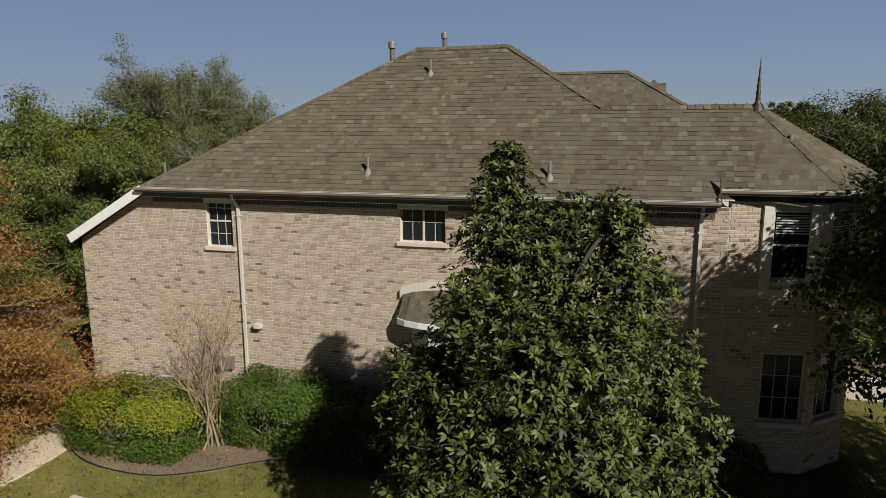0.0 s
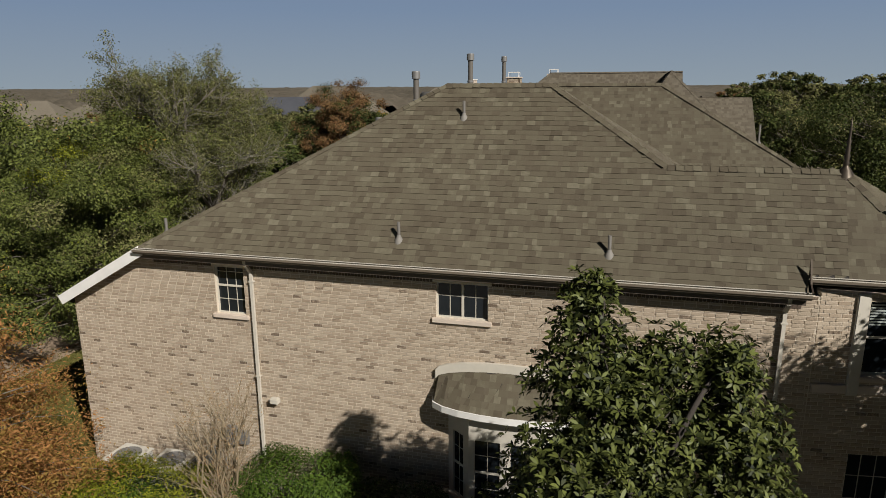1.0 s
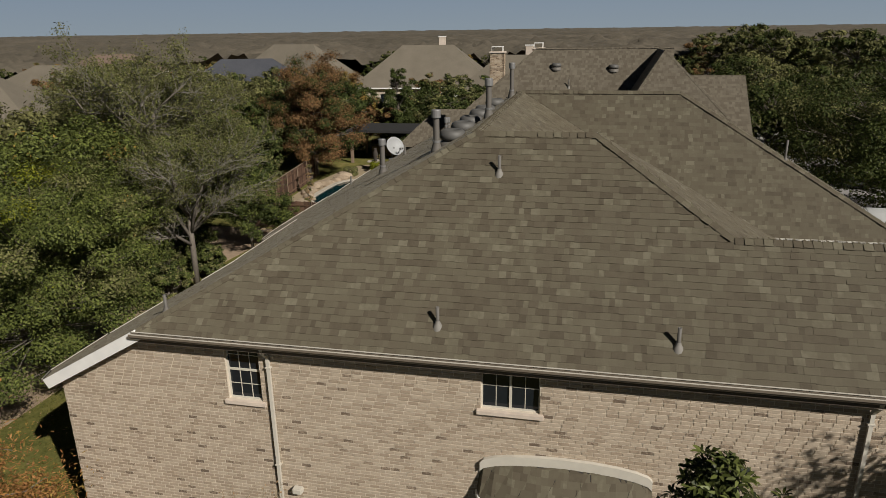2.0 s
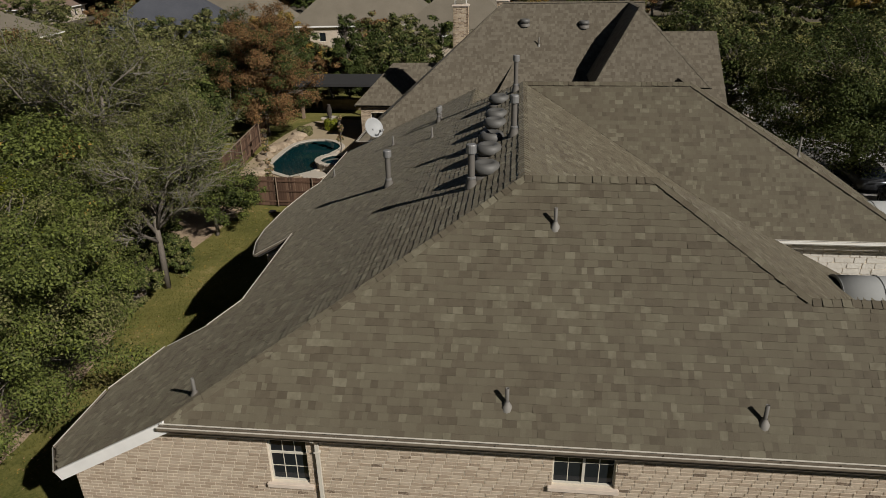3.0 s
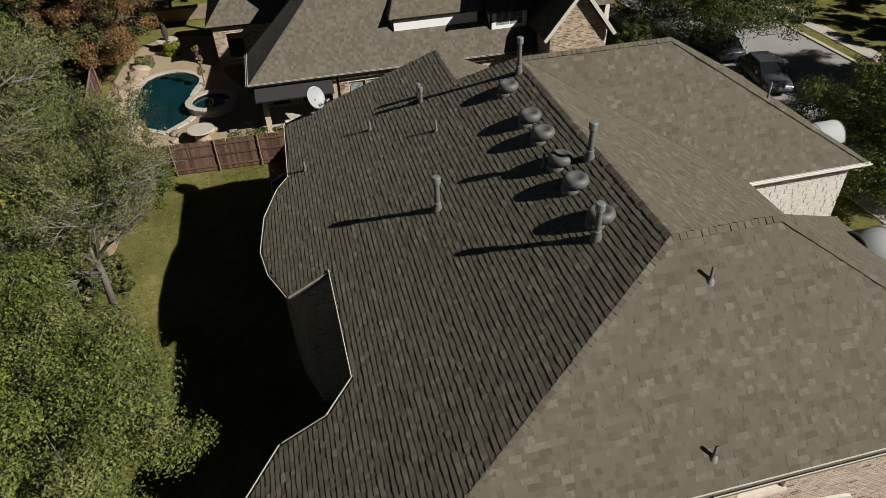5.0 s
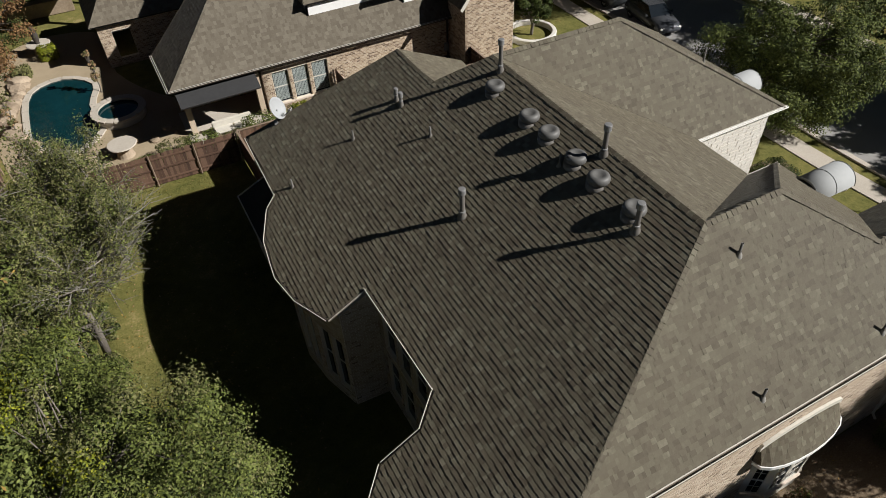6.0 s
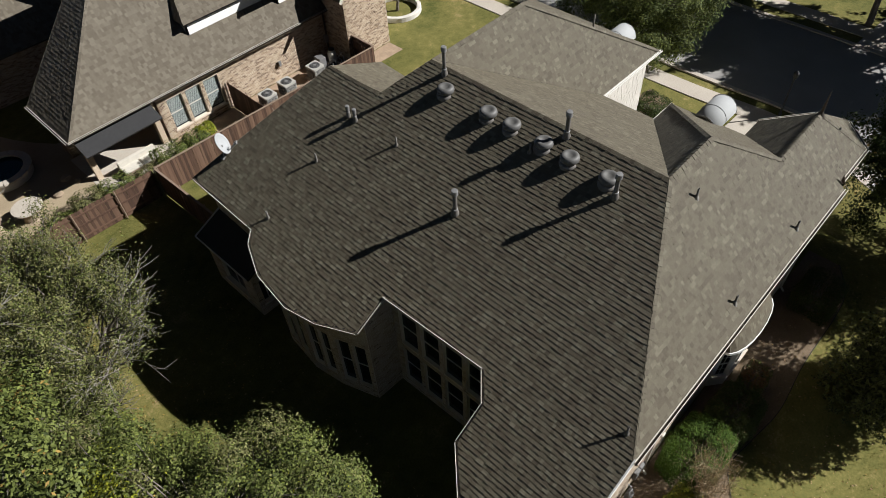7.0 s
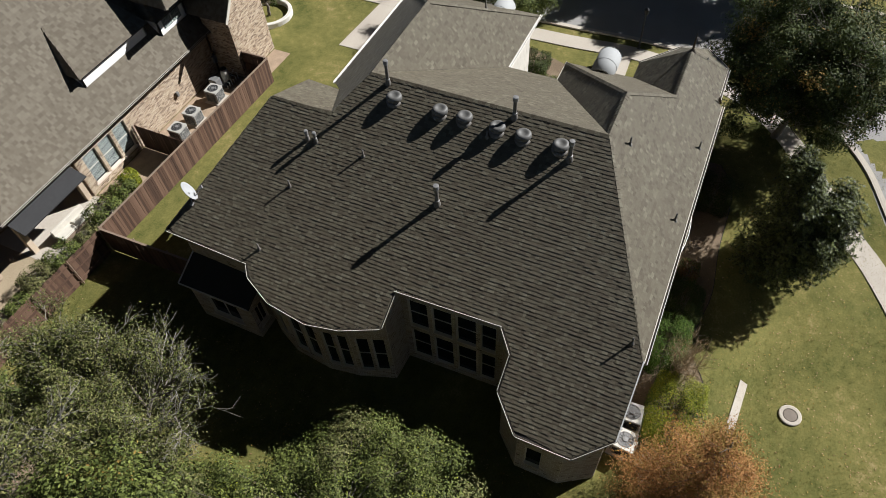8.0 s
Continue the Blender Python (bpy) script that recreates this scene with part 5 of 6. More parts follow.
# ---- small things round the house ----
flat_piece("concrete_strip", [(-11.55, 10.23), (-8.2, 10.0), (-8.12, 10.33), (-11.5, 10.6)], 0.03, 0.1, CONCRETE, "narrow pale concrete strip in the lawn", "concrete strip")
cover = thing("manhole_cover", "round dark utility cover in a pale concrete ring", "utility cover", (-8.9, 8.1, -0.5))
part("ring", lathe(bmesh.new(), [(0.47, -0.05), (0.47, 0.05), (0.44, 0.065), (0.31, 0.06), (0.31, 0.0)], 28), CONCRETE, cover)
part("lid", lathe(bmesh.new(), [(0.3, 0.0), (0.3, 0.035), (0.28, 0.045), (0, 0.045)], 24), COPPER, cover)
BED = smooth_line([(-13.6, 15.0), (-13.4, 12.6), (-12.3, 11.65), (-10.4, 11.45), (-9.0, 11.9), (-7.6, 12.75), (-6.0, 12.6), (-4.2, 12.4), (-1.6, 12.6), (1.4, 12.6), (3.0, 12.8), (4.4, 13.6)], 5) + [(4.4, 15.0)]
flat_piece("mulch_bed", BED, 0.014, 0.06, MULCH, "brown bark mulch bed along the brick wall", "mulch bed")
edge = bmesh.new()
pipe_mesh(edge, [(x, y, 0.018 + gz(x, y)) for x, y in BED[:-1]], 0.014, 6)
tagged(part("bed_edging", edge, IRON, None), "thin dark metal edging round the mulch bed", "edging", kind="structure")
ribbon("path_patch", smooth_line([(-14.0, 13.6), (-13.55, 12.6), (-13.6, 11.5), (-14.3, 10.2), (-15.6, 8.9)], 5), 1.15, 0.03, 0.08, PATH_SOIL, "pale worn path beside the cypress", "path")
flat_piece("rear_bed", smooth_line([(-21.9, 14.0), (-21.5, 19.0), (-21.6, 24.0), (-22.3, 28.0), (-22.8, 33.0), (-22.4, 37.0), (-22.0, 41.3)], 4) + [(-30, 41.3), (-30, 14)], 0.006, 0.05, EARTH, "bare soil bed under the garden trees", "soil")
flat_piece("front_bed", [(1.4, 22.7), (7.0, 23.0), (9.6, 24.0), (10.6, 27.2), (6.3, 28.0), (6.0, 25.3), (1.2, 25.4)], 0.012, 0.05, MULCH, "mulch bed with shrubs at the front", "mulch bed")
cap_ob = thing("drain_cover", "small dark drain lid in the lawn", "drain", (-20.26, 40.57, 0))
part("lid", lathe(bmesh.new(), [(0.22, -0.02), (0.22, 0.03), (0, 0.04)], 16), IRON, cap_ob)

meterset = thing("gas_meter", "grey gas meter with bent pipes at the brick wall", "gas meter", (-11.2, 14.8, 0))
part("meter_body", bevelled(-0.16, 0.16, -0.12, 0.12, 0.55, 0.9, 0.04), METAL, meterset)
run = bmesh.new()
pipe_mesh(run, [(-0.12, 0, 0), (-0.12, 0, 1.05), (0.1, 0, 1.05), (0.1, 0, 0.85)], 0.03, 8)
pipe_mesh(run, [(0.3, 0.1, 0), (0.3, 0.1, 0.7), (0.3, 0.23, 0.7)], 0.03, 8)
part("pipework", run, METAL, meterset)
panel = thing("electric_panel", "grey electric meter boxes on the brick wall", "meter box", (-10.55, 15.03, 0))
part("box", bevelled(-0.3, -0.02, -0.14, 0.0, 1.1, 1.6, 0.02), METAL, panel)
part("box", bevelled(0.05, 0.3, -0.12, 0.0, 1.15, 1.5, 0.02), METAL, panel)
lamp_post = thing("street_lamp", "slim dark street light post by the pavement", "street lamp", (12.9, 20.4, 0))
part("pole", lathe(bmesh.new(), [(0.09, 0), (0.09, 0.3), (0.05, 0.4), (0.04, 2.5)], 10), IRON, lamp_post)
part("lantern", lathe(bmesh.new(), [(0.03, 2.5), (0.12, 2.55), (0.16, 2.85), (0.05, 2.98), (0, 3.0)], 8), IRON, lamp_post)


def car(at, turn, label):
    """A parked car: lofted body, glazed cabin, wheels, lamps and mirrors."""
    ob = thing("car", label, "car", at, turn)
    bm = bmesh.new()
    prof = [(-2.3, 0.45, 0.75), (-2.2, 0.32, 0.92), (-1.3, 0.28, 1.0), (0.9, 0.28, 0.98), (1.9, 0.3, 0.85), (2.3, 0.4, 0.65)]
    rings = [[bm.verts.new((x, s * w, z)) for s, z in ((-1, lo), (-1.0, (lo + hi) / 2), (-0.86, hi), (0.86, hi), (1.0, (lo + hi) / 2), (1, lo))] for (x, lo, hi), w in zip(prof, (0.75, 0.88, 0.92, 0.92, 0.88, 0.7))]
    for a, b in zip(rings, rings[1:]):
        for i in range(6):
            bm.faces.new((a[i], a[(i + 1) % 6], b[(i + 1) % 6], b[i]))
    bm.faces.new(rings[0]), bm.faces.new(rings[-1][::-1])
    bmesh.ops.bevel(bm, geom=bm.edges[:], offset=0.03, segments=2, affect="EDGES")
    part("body", bm, CAR_PAINT, ob, smooth=True)
    cab = bmesh.new()
    low_r = [cab.verts.new(p) for p in ((-1.9, -0.78, 0.93), (1.0, -0.78, 0.95), (1.0, 0.78, 0.95), (-1.9, 0.78, 0.93))]
    top_r = [cab.verts.new(p) for p in ((-1.4, -0.6, 1.42), (0.15, -0.6, 1.44), (0.15, 0.6, 1.44), (-1.4, 0.6, 1.42))]
    cab.faces.new(top_r)
    for i in range(4):
        cab.faces.new((low_r[i], low_r[(i + 1) % 4], top_r[(i + 1) % 4], top_r[i]))
    part("glasshouse", cab, GLASS, ob, "dark car windows")
    part("roof_panel", bevelled(-1.45, 0.2, -0.62, 0.62, 1.415, 1.47, 0.02), CAR_PAINT, ob)
    for x in (-1.4, 1.4):
        for s in (-1, 1):
            wheel = part("wheel", lathe(bmesh.new(), [(0.2, -0.1), (0.32, -0.1), (0.34, -0.05), (0.34, 0.05), (0.32, 0.1), (0.2, 0.1)], 18, (x, s * 0.82, 0.34), Euler((radians(90), 0, 0))), RUBBER, ob)
            part("rim", lathe(bmesh.new(), [(0, -0.06), (0.2, -0.08), (0.2, 0.08), (0, 0.06)], 14, (x, s * 0.82, 0.34), Euler((radians(90), 0, 0))), METAL, wheel)
    for s in (-1, 1):
        part("headlight", bevelled(2.12, 2.26, s * 0.6 - 0.16, s * 0.6 + 0.16, 0.58, 0.7, 0.03), WHITE, ob)
        part("mirror", bevelled(0.55, 0.7, s * 0.96 - 0.09, s * 0.96 + 0.09, 0.93, 1.07, 0.03), CAR_PAINT, ob)


car((15.2, 42.4, 0), -100, "grey parked saloon car in the street")
car((15.0, 47.6, 0), 90, "dark parked car further up the street")

# ---- plants ----
def leaf_mesh(name, centre, normal, size, mats, slots=None, aspect=0.45, rng=None, droop=0.0):
    """A mesh of many small leaves: each a folded lozenge at its place, facing along its normal."""
    n = len(centre)
    normal = normal / np.maximum(np.linalg.norm(normal, axis=1, keepdims=True), 1e-6)
    axis = rng.normal(size=(n, 3))
    axis[:, 2] -= droop
    axis -= normal * np.sum(axis * normal, axis=1, keepdims=True)
    axis /= np.maximum(np.linalg.norm(axis, axis=1, keepdims=True), 1e-6)
    side = np.cross(normal, axis)
    s = size[:, None]
    co = np.empty((n, 4, 3))
    co[:, 0] = centre - axis * s * 0.5
    co[:, 1] = centre + side * s * aspect * 0.5 + normal * s * 0.06
    co[:, 2] = centre + axis * s * 0.5
    co[:, 3] = centre - side * s * aspect * 0.5 + normal * s * 0.06
    me = bpy.data.meshes.new(name)
    me.vertices.add(4 * n), me.loops.add(4 * n), me.polygons.add(n)
    me.vertices.foreach_set("co", co.reshape(-1))
    me.loops.foreach_set("vertex_index", np.arange(4 * n, dtype=np.int32))
    me.polygons.foreach_set("loop_start", np.arange(0, 4 * n, 4, dtype=np.int32))
    for m in mats:
        me.materials.append(m)
    if slots is not None:
        me.polygons.foreach_set("material_index", slots.astype(np.int32))
    me.update(calc_edges=True)
    return me


def unit(rng, n):
    d = rng.normal(size=(n, 3))
    return d / np.linalg.norm(d, axis=1, keepdims=True)


def limb(a, b, r0, r1, rng, verts, faces, bend=0.15, segs=4, sides=6):
    """Adds a crooked, tapered limb to lists of vertices and faces."""
    a, b = np.array(a, float), np.array(b, float)
    n = np.linalg.norm(b - a)
    off = rng.normal(size=3) * n * bend
    pts, radii = [], []
    for i in range(segs + 1):
        t = i / segs
        pts.append(Vector(a + (b - a) * t + off * math.sin(math.pi * t) + rng.normal(size=3) * n * 0.02 * (0 < i < segs)))
        radii.append(r0 + (r1 - r0) * t)
    v, f = tube(pts, radii, sides)
    k = len(verts)
    verts += v
    faces += [tuple(k + i for i in q) for q in f]
    return pts


def tree(name, label, category, at, lobes, mats, leaves, size, trunk=0.18, seed=0, bark=None, clumps=17, fork=0.35, shares=None, aspect=0.5, spread=0.25, up=0.45, group="", flat=0.75):
    """A tree: tapered trunk with limbs to each clump, and a crown of single leaves in clumps.
    lobes: (x, y, z, radius) of the crown's masses from the foot."""
    rng = np.random.default_rng(seed)
    ob = thing(name, label, category, (at[0], at[1], -0.05), group=group)
    cents, rads = [], []
    for x, y, z, r in lobes:
        d = unit(rng, clumps)
        d[:, 2] = d[:, 2] * 0.85 + 0.1
        k = np.array([x, y, z]) + d * r * (0.5 + 0.48 * rng.random((clumps, 1)))
        cents.append(k), rads.append(r * spread * (0.75 + 0.6 * rng.random(clumps)))
    cents, rads = np.concatenate(cents), np.concatenate(rads)
    keep = cents[:, 2] > rads * 0.5
    cents, rads = cents[keep], rads[keep]
    mid = np.mean([(x, y, z) for x, y, z, r in lobes], axis=0)
    top = max(z for x, y, z, r in lobes)
    verts, faces = [], []
    stem = limb((0, 0, 0), (mid[0] * 0.6, mid[1] * 0.6, top * fork), trunk, trunk * 0.75, rng, verts, faces, 0.04, 5, 8)
    lead = limb(stem[-1], (mid[0], mid[1], top * 0.95), trunk * 0.7, trunk * 0.15, rng, verts, faces, 0.06, 5, 7)
    for c in cents:
        base = lead[min(4, int(5 * max(0.0, min(0.95, (c[2] / top - fork) / (1 - fork) - 0.25))))] if c[2] > top * fork else stem[3]
        limb(base, c, trunk * 0.2, trunk * 0.04, rng, verts, faces, 0.10, 3, 4)
    part("trunk", mesh_of("trunk", verts, faces, bark or BARK), None, ob, smooth=True)
    share = rads ** 2 / np.sum(rads ** 2)
    which = rng.choice(len(cents), leaves, p=share)
    d = unit(rng, leaves)
    rr = rads[which][:, None] * (rng.random((leaves, 1)) ** 0.45) * (0.75 + 0.5 * rng.random((leaves, 1)))
    p = cents[which] + d * rr * np.array([1.1, 1.1, flat])
    out = p - mid
    out /= np.maximum(np.linalg.norm(out, axis=1, keepdims=True), 1e-6)
    nrm = d * 0.75 + out * 0.35 + np.array([0, 0, up]) + rng.normal(size=(leaves, 3)) * 0.45
    ok = p[:, 2] > 0.08
    p, nrm = p[ok], nrm[ok]
    sz = size * (0.65 + 0.7 * rng.random(len(p)))
    slots = None
    if shares is not None:
        clump_slot = rng.choice(len(mats), len(cents), p=shares)
        slots = np.where(rng.random(len(p)) < 0.7, clump_slot[which[ok]], rng.choice(len(mats), len(p), p=shares))
    tagged(part("crown", leaf_mesh("crown", p, nrm, sz, mats, slots, aspect, rng), None, ob), kind="stuff")
    return ob


def thinning_tree(label, at, h, r, leaves, size, mats, shares, seed, bare_way=(0.75, -0.55), bare_to=1.0, trunk=0.17):
    """A half-bare tree: limbs that fork four times into fine grey twigs, its leaves left on the top and on one side."""
    rng = np.random.default_rng(seed)
    ob = thing("bare_tree", label, "tree", (at[0], at[1], -0.05))
    pieces = []

    def grow(p, d, length, rad, level):
        bend = rng.normal(size=3) * 0.16
        q = p + d * length
        m = (p + q) / 2 + bend * length * 0.5
        pieces.append((p, m, q, rad, rad * (0.55 if level < 4 else 0.4), level))
        if level == 4:
            return
        for k in range((10, 7, 6, 6)[level]):
            t = (0.4 if level == 0 else 0.22) + (0.6 if level == 0 else 0.78) * rng.random()
            base = p + (m - p) * 2 * t if t < 0.5 else m + (q - m) * (2 * t - 1)
            side = np.cross(d, rng.normal(size=3))
            side /= np.linalg.norm(side)
            a = rng.uniform(0.4, 0.95)
            way = d * math.cos(a) + side * math.sin(a) + np.array([0, 0, 0.18])
            grow(base, way / np.linalg.norm(way), length * rng.uniform(0.46, 0.64) * (1.35 if level == 0 else 1.0), rad * (0.5, 0.5, 0.5, 0.55)[level], level + 1)

    grow(np.zeros(3), np.array([0.03, -0.02, 1.0]), 2.0, trunk, 0)
    ends = np.array([q for _, _, q, _, _, _ in pieces])
    wide = np.percentile(np.hypot(ends[:, 0], ends[:, 1]), 96)
    fit = np.array([r / wide, r / wide, h / np.max(ends[:, 2])])
    boughs, twigs, spots, weight = ([], []), ([], []), [], []
    for p, m, q, r0, r1, level in pieces:
        p, m, q = p * fit, m * fit, q * fit
        v, f = tube([Vector(p), Vector(m), Vector(q)], [max(r0, 0.006), max((r0 + r1) / 2, 0.005), max(r1, 0.004)], (8, 6, 5, 3, 3)[level])
        store = boughs if level < 3 else twigs
        k = len(store[0])
        store[0].extend(v)
        store[1].extend(tuple(k + i for i in g) for g in f)
        if level > 2:
            for t in (0.3, 0.6, 0.95):
                c = p + (q - p) * t
                spots.append(c)
                weight.append(min(1.0, max(0.02, 0.85 - bare_to * (c[0] * bare_way[0] + c[1] * bare_way[1]) / r + 1.5 * (c[2] / h - 0.6) + 0.6 * noise.noise(Vector(c) * 0.6))))
    part("trunk", mesh_of("trunk", *boughs, BARK), None, ob, smooth=True)
    tagged(part("twig_mass", mesh_of("twig_mass", *twigs, TWIG), None, ob, "bare pale twigs"), kind="stuff")
    spots, weight = np.array(spots), np.array(weight) ** 1.5
    c = spots[rng.choice(len(spots), leaves, p=weight / weight.sum())]
    off = rng.normal(size=(leaves, 3)) * 0.15
    nrm = off * 3 + np.array([0, 0, 0.5]) + rng.normal(size=(leaves, 3)) * 0.5
    tagged(part("crown", leaf_mesh("crown", c + off, nrm, size * (0.65 + 0.7 * rng.random(leaves)), mats, rng.choice(len(mats), leaves, p=shares), 0.45, rng), None, ob), kind="stuff")


def magnolia():
    """A magnolia with whorls of large glossy leaves at its twig ends."""
    rng = np.random.default_rng(3)
    ob = thing("magnolia_tree", "broad magnolia with glossy dark green leaves before the wall", "tree", (-1.1, 9.9, 0))
    lobes = [(-0.95, 0.72, 7.0, 0.3), (-0.95, 0.7, 6.5, 0.5), (-1.1, 0.65, 5.85, 0.6), (-0.55, 0.9, 5.75, 0.6), (0.1, 1.0, 6.05, 0.45), (0.85, 0.95, 6.1, 0.42), (0.7, 1.0, 5.5, 0.7), (1.25, 0.8, 5.15, 0.5), (-0.2, 0.7, 4.95, 0.95), (-0.6, 0.3, 5.3, 0.7), (-1.25, 0.4, 4.75, 0.7), (-0.75, 0.2, 4.0, 1.0),
             (0.75, 0.5, 4.4, 0.85), (1.45, 0.5, 4.0, 0.7), (0.7, 0.2, 3.5, 1.05), (-1.75, 0.1, 3.55, 0.7), (-0.2, -0.2, 3.0, 1.4), (1.75, 0.1, 3.1, 0.75), (1.2, -0.1, 2.4, 1.05), (-1.5, -0.1, 2.7, 0.95), (-2.0, 0.2, 2.2, 0.7), (0.0, -0.4, 1.8, 1.5), (1.9, 0.0, 1.7, 0.75), (1.0, -0.3, 1.2, 1.2),
             (-1.3, -0.4, 1.3, 1.1), (-0.5, 1.0, 2.6, 1.3), (0.4, -1.4, 3.3, 0.8), (-0.5, -1.4, 2.3, 0.95), (1.2, -1.1, 2.2, 0.85), (-1.0, -1.5, 3.5, 0.85), (-0.2, -1.5, 4.3, 0.75), (0.7, -1.2, 4.6, 0.65), (-1.6, -1.1, 2.6, 0.8), (-0.9, -0.9, 4.9, 0.65), (-1.9, -0.6, 3.6, 0.7), (-0.2, 0.6, 0.4, 1.5)]
    verts, faces = [], []
    lead = limb((0, 0, -0.6), (-0.95, 0.7, 6.8), 0.14, 0.012, rng, verts, faces, 0.02, 8, 8)
    heads, outs = [], []
    for x, y, z, r in lobes:
        k = int(360 * r * r) + 70
        d = unit(rng, k)
        pts = np.array([x, y, z]) + d * r * (0.3 + 0.9 * rng.random((k, 1)) ** 0.8)
        heads.append(pts), outs.append(d)
        base = lead[max(1, min(7, int(z / 7 * 8) - 1))]
        hub = limb(base, (x * 0.8, y * 0.8, z - r * 0.2), 0.06, 0.03, rng, verts, faces, 0.08, 4, 6)[-1]
        for p in pts[:: max(1, k // 26)]:
            limb(hub, p, 0.02, 0.008, rng, verts, faces, 0.08, 3, 4)
    heads, outs = np.concatenate(heads), np.concatenate(outs)
    keep = heads[:, 2] > -0.2
    heads, outs = heads[keep], outs[keep]
    part("trunk", mesh_of("trunk", verts, faces, BARK_DARK), None, ob, smooth=True)
    n, m = len(heads), 8
    turn = rng.random((n, 1)) * 6.28 + np.arange(m)[None] * (6.28 / m) + rng.normal(size=(n, m)) * 0.25
    axis = outs * 0.8 + np.array([0, 0, 0.7]) + rng.normal(size=(n, 3)) * 0.25
    axis /= np.linalg.norm(axis, axis=1, keepdims=True)
    ref = np.cross(axis, rng.normal(size=(n, 3)))
    ref /= np.linalg.norm(ref, axis=1, keepdims=True)
    other = np.cross(axis, ref)
    rad = ref[:, None] * np.cos(turn)[..., None] + other[:, None] * np.sin(turn)[..., None]
    lift = (0.1 + 0.75 * rng.random((n, m)))[..., None]
    way = rad + axis[:, None] * lift
    way /= np.linalg.norm(way, axis=2, keepdims=True)
    size = (0.085 + 0.06 * rng.random((n, m)))[..., None]
    base = heads[:, None] + way * 0.02
    nrm = axis[:, None] - way * np.sum(axis[:, None] * way, axis=2, keepdims=True)
    nrm /= np.maximum(np.linalg.norm(nrm, axis=2, keepdims=True), 1e-6)
    side = np.cross(nrm, way)
    w = size * 0.17
    q = np.stack([base, base + way * size * 0.35 + side * w + nrm * 0.012, base + way * size * 0.75 + side * w * 0.8 + nrm * 0.008, base + way * size - nrm * 0.012,
                  base + way * size * 0.75 - side * w * 0.8 + nrm * 0.008, base + way * size * 0.35 - side * w + nrm * 0.012], axis=2).reshape(-1, 3)
    count = n * m
    me = bpy.data.meshes.new("crown")
    me.vertices.add(6 * count), me.loops.add(6 * count), me.polygons.add(count)
    me.vertices.foreach_set("co", q.reshape(-1))
    me.loops.foreach_set("vertex_index", np.arange(6 * count, dtype=np.int32))
    me.polygons.foreach_set("loop_start", np.arange(0, 6 * count, 6, dtype=np.int32))
    me.materials.append(LEAF_MAG)
    me.update(calc_edges=True)
    tagged(part("crown", me, None, ob), kind="stuff")


def hedge(label, at, half, h, mats, n, size, seed, split=None, category="hedge"):
    """A clipped shrub: a rounded body of small leaves over a core of stems."""
    rng = np.random.default_rng(seed)
    ob = thing("hedge", label, category, (at[0], at[1], 0))
    d = unit(rng, n)
    p4 = np.sign(d) * np.abs(d) ** 0.62
    p4 /= np.maximum(np.max(np.abs(p4), axis=1, keepdims=True) ** 0.35, 1e-6)
    depth = 1 - 0.28 * rng.random((n, 1)) ** 1.7
    wob = 1 + 0.07 * np.sin(d[:, :1] * 7 + seed) * np.cos(d[:, 1:2] * 6) + 0.05 * rng.normal(size=(n, 1)) * 0.5
    p = p4 * depth * wob * np.array([half[0], half[1], h * 0.55]) + np.array([0, 0, h * 0.48])
    ok = p[:, 2] > 0.03
    p, d = p[ok], d[ok]
    nrm = d + np.array([0, 0, 0.35]) + rng.normal(size=d.shape) * 0.5
    slots = None
    if split is not None:
        slots = (p[:, 2] + rng.normal(size=len(p)) * 0.12 > h * split + 0.1 * np.sin(p[:, 0] * 3)).astype(int)
    verts, faces = [], []
    for i in range(26):
        a = rng.normal(size=3) * np.array([half[0] * 0.25, half[1] * 0.25, 0])
        e = unit(rng, 1)[0] * np.array([half[0] * 0.8, half[1] * 0.8, h * 0.4]) + np.array([0, 0, h * 0.5])
        limb(a, e, 0.03, 0.008, rng, verts, faces, 0.1, 3, 5)
    part("stem", mesh_of("stem", verts, faces, BARK), None, ob)
    tagged(part("foliage", leaf_mesh("foliage", p, nrm, size * (0.6 + 0.8 * rng.random(len(p))), mats, slots, 0.55, rng), None, ob), kind="stuff")
    return ob


magnolia()
hedge("clipped hedge with yellow-green new growth on its top", (-11.45, 12.75), (1.8, 1.15), 1.35, [LEAF_HEDGE, LEAF_LIME], 36000, 0.055, 1, 0.6)
hedge("dark green clipped hedge against the brick wall", (-8.35, 13.85), (1.35, 1.0), 1.55, [LEAF_HEDGE], 28000, 0.055, 2)
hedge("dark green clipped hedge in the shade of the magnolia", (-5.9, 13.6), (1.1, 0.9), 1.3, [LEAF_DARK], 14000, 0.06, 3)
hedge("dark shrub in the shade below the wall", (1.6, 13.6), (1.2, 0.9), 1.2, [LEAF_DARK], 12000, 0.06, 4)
hedge("small reddish green shrub beside the bay window", (-3.9, 13.75), (0.6, 0.5), 1.0, [LEAF_OAK, LEAF_RUST], 4000, 0.07, 8, 0.85, "shrub")
hedge("rounded dark shrub in the front bed", (8.4, 25.9), (1.0, 0.9), 1.1, [LEAF_DARK], 6000, 0.09, 5)
hedge("low dark shrub in the front bed", (6.8, 24.6), (0.8, 0.7), 0.8, [LEAF_DARK, LEAF_OAK], 4500, 0.08, 6, 0.6)


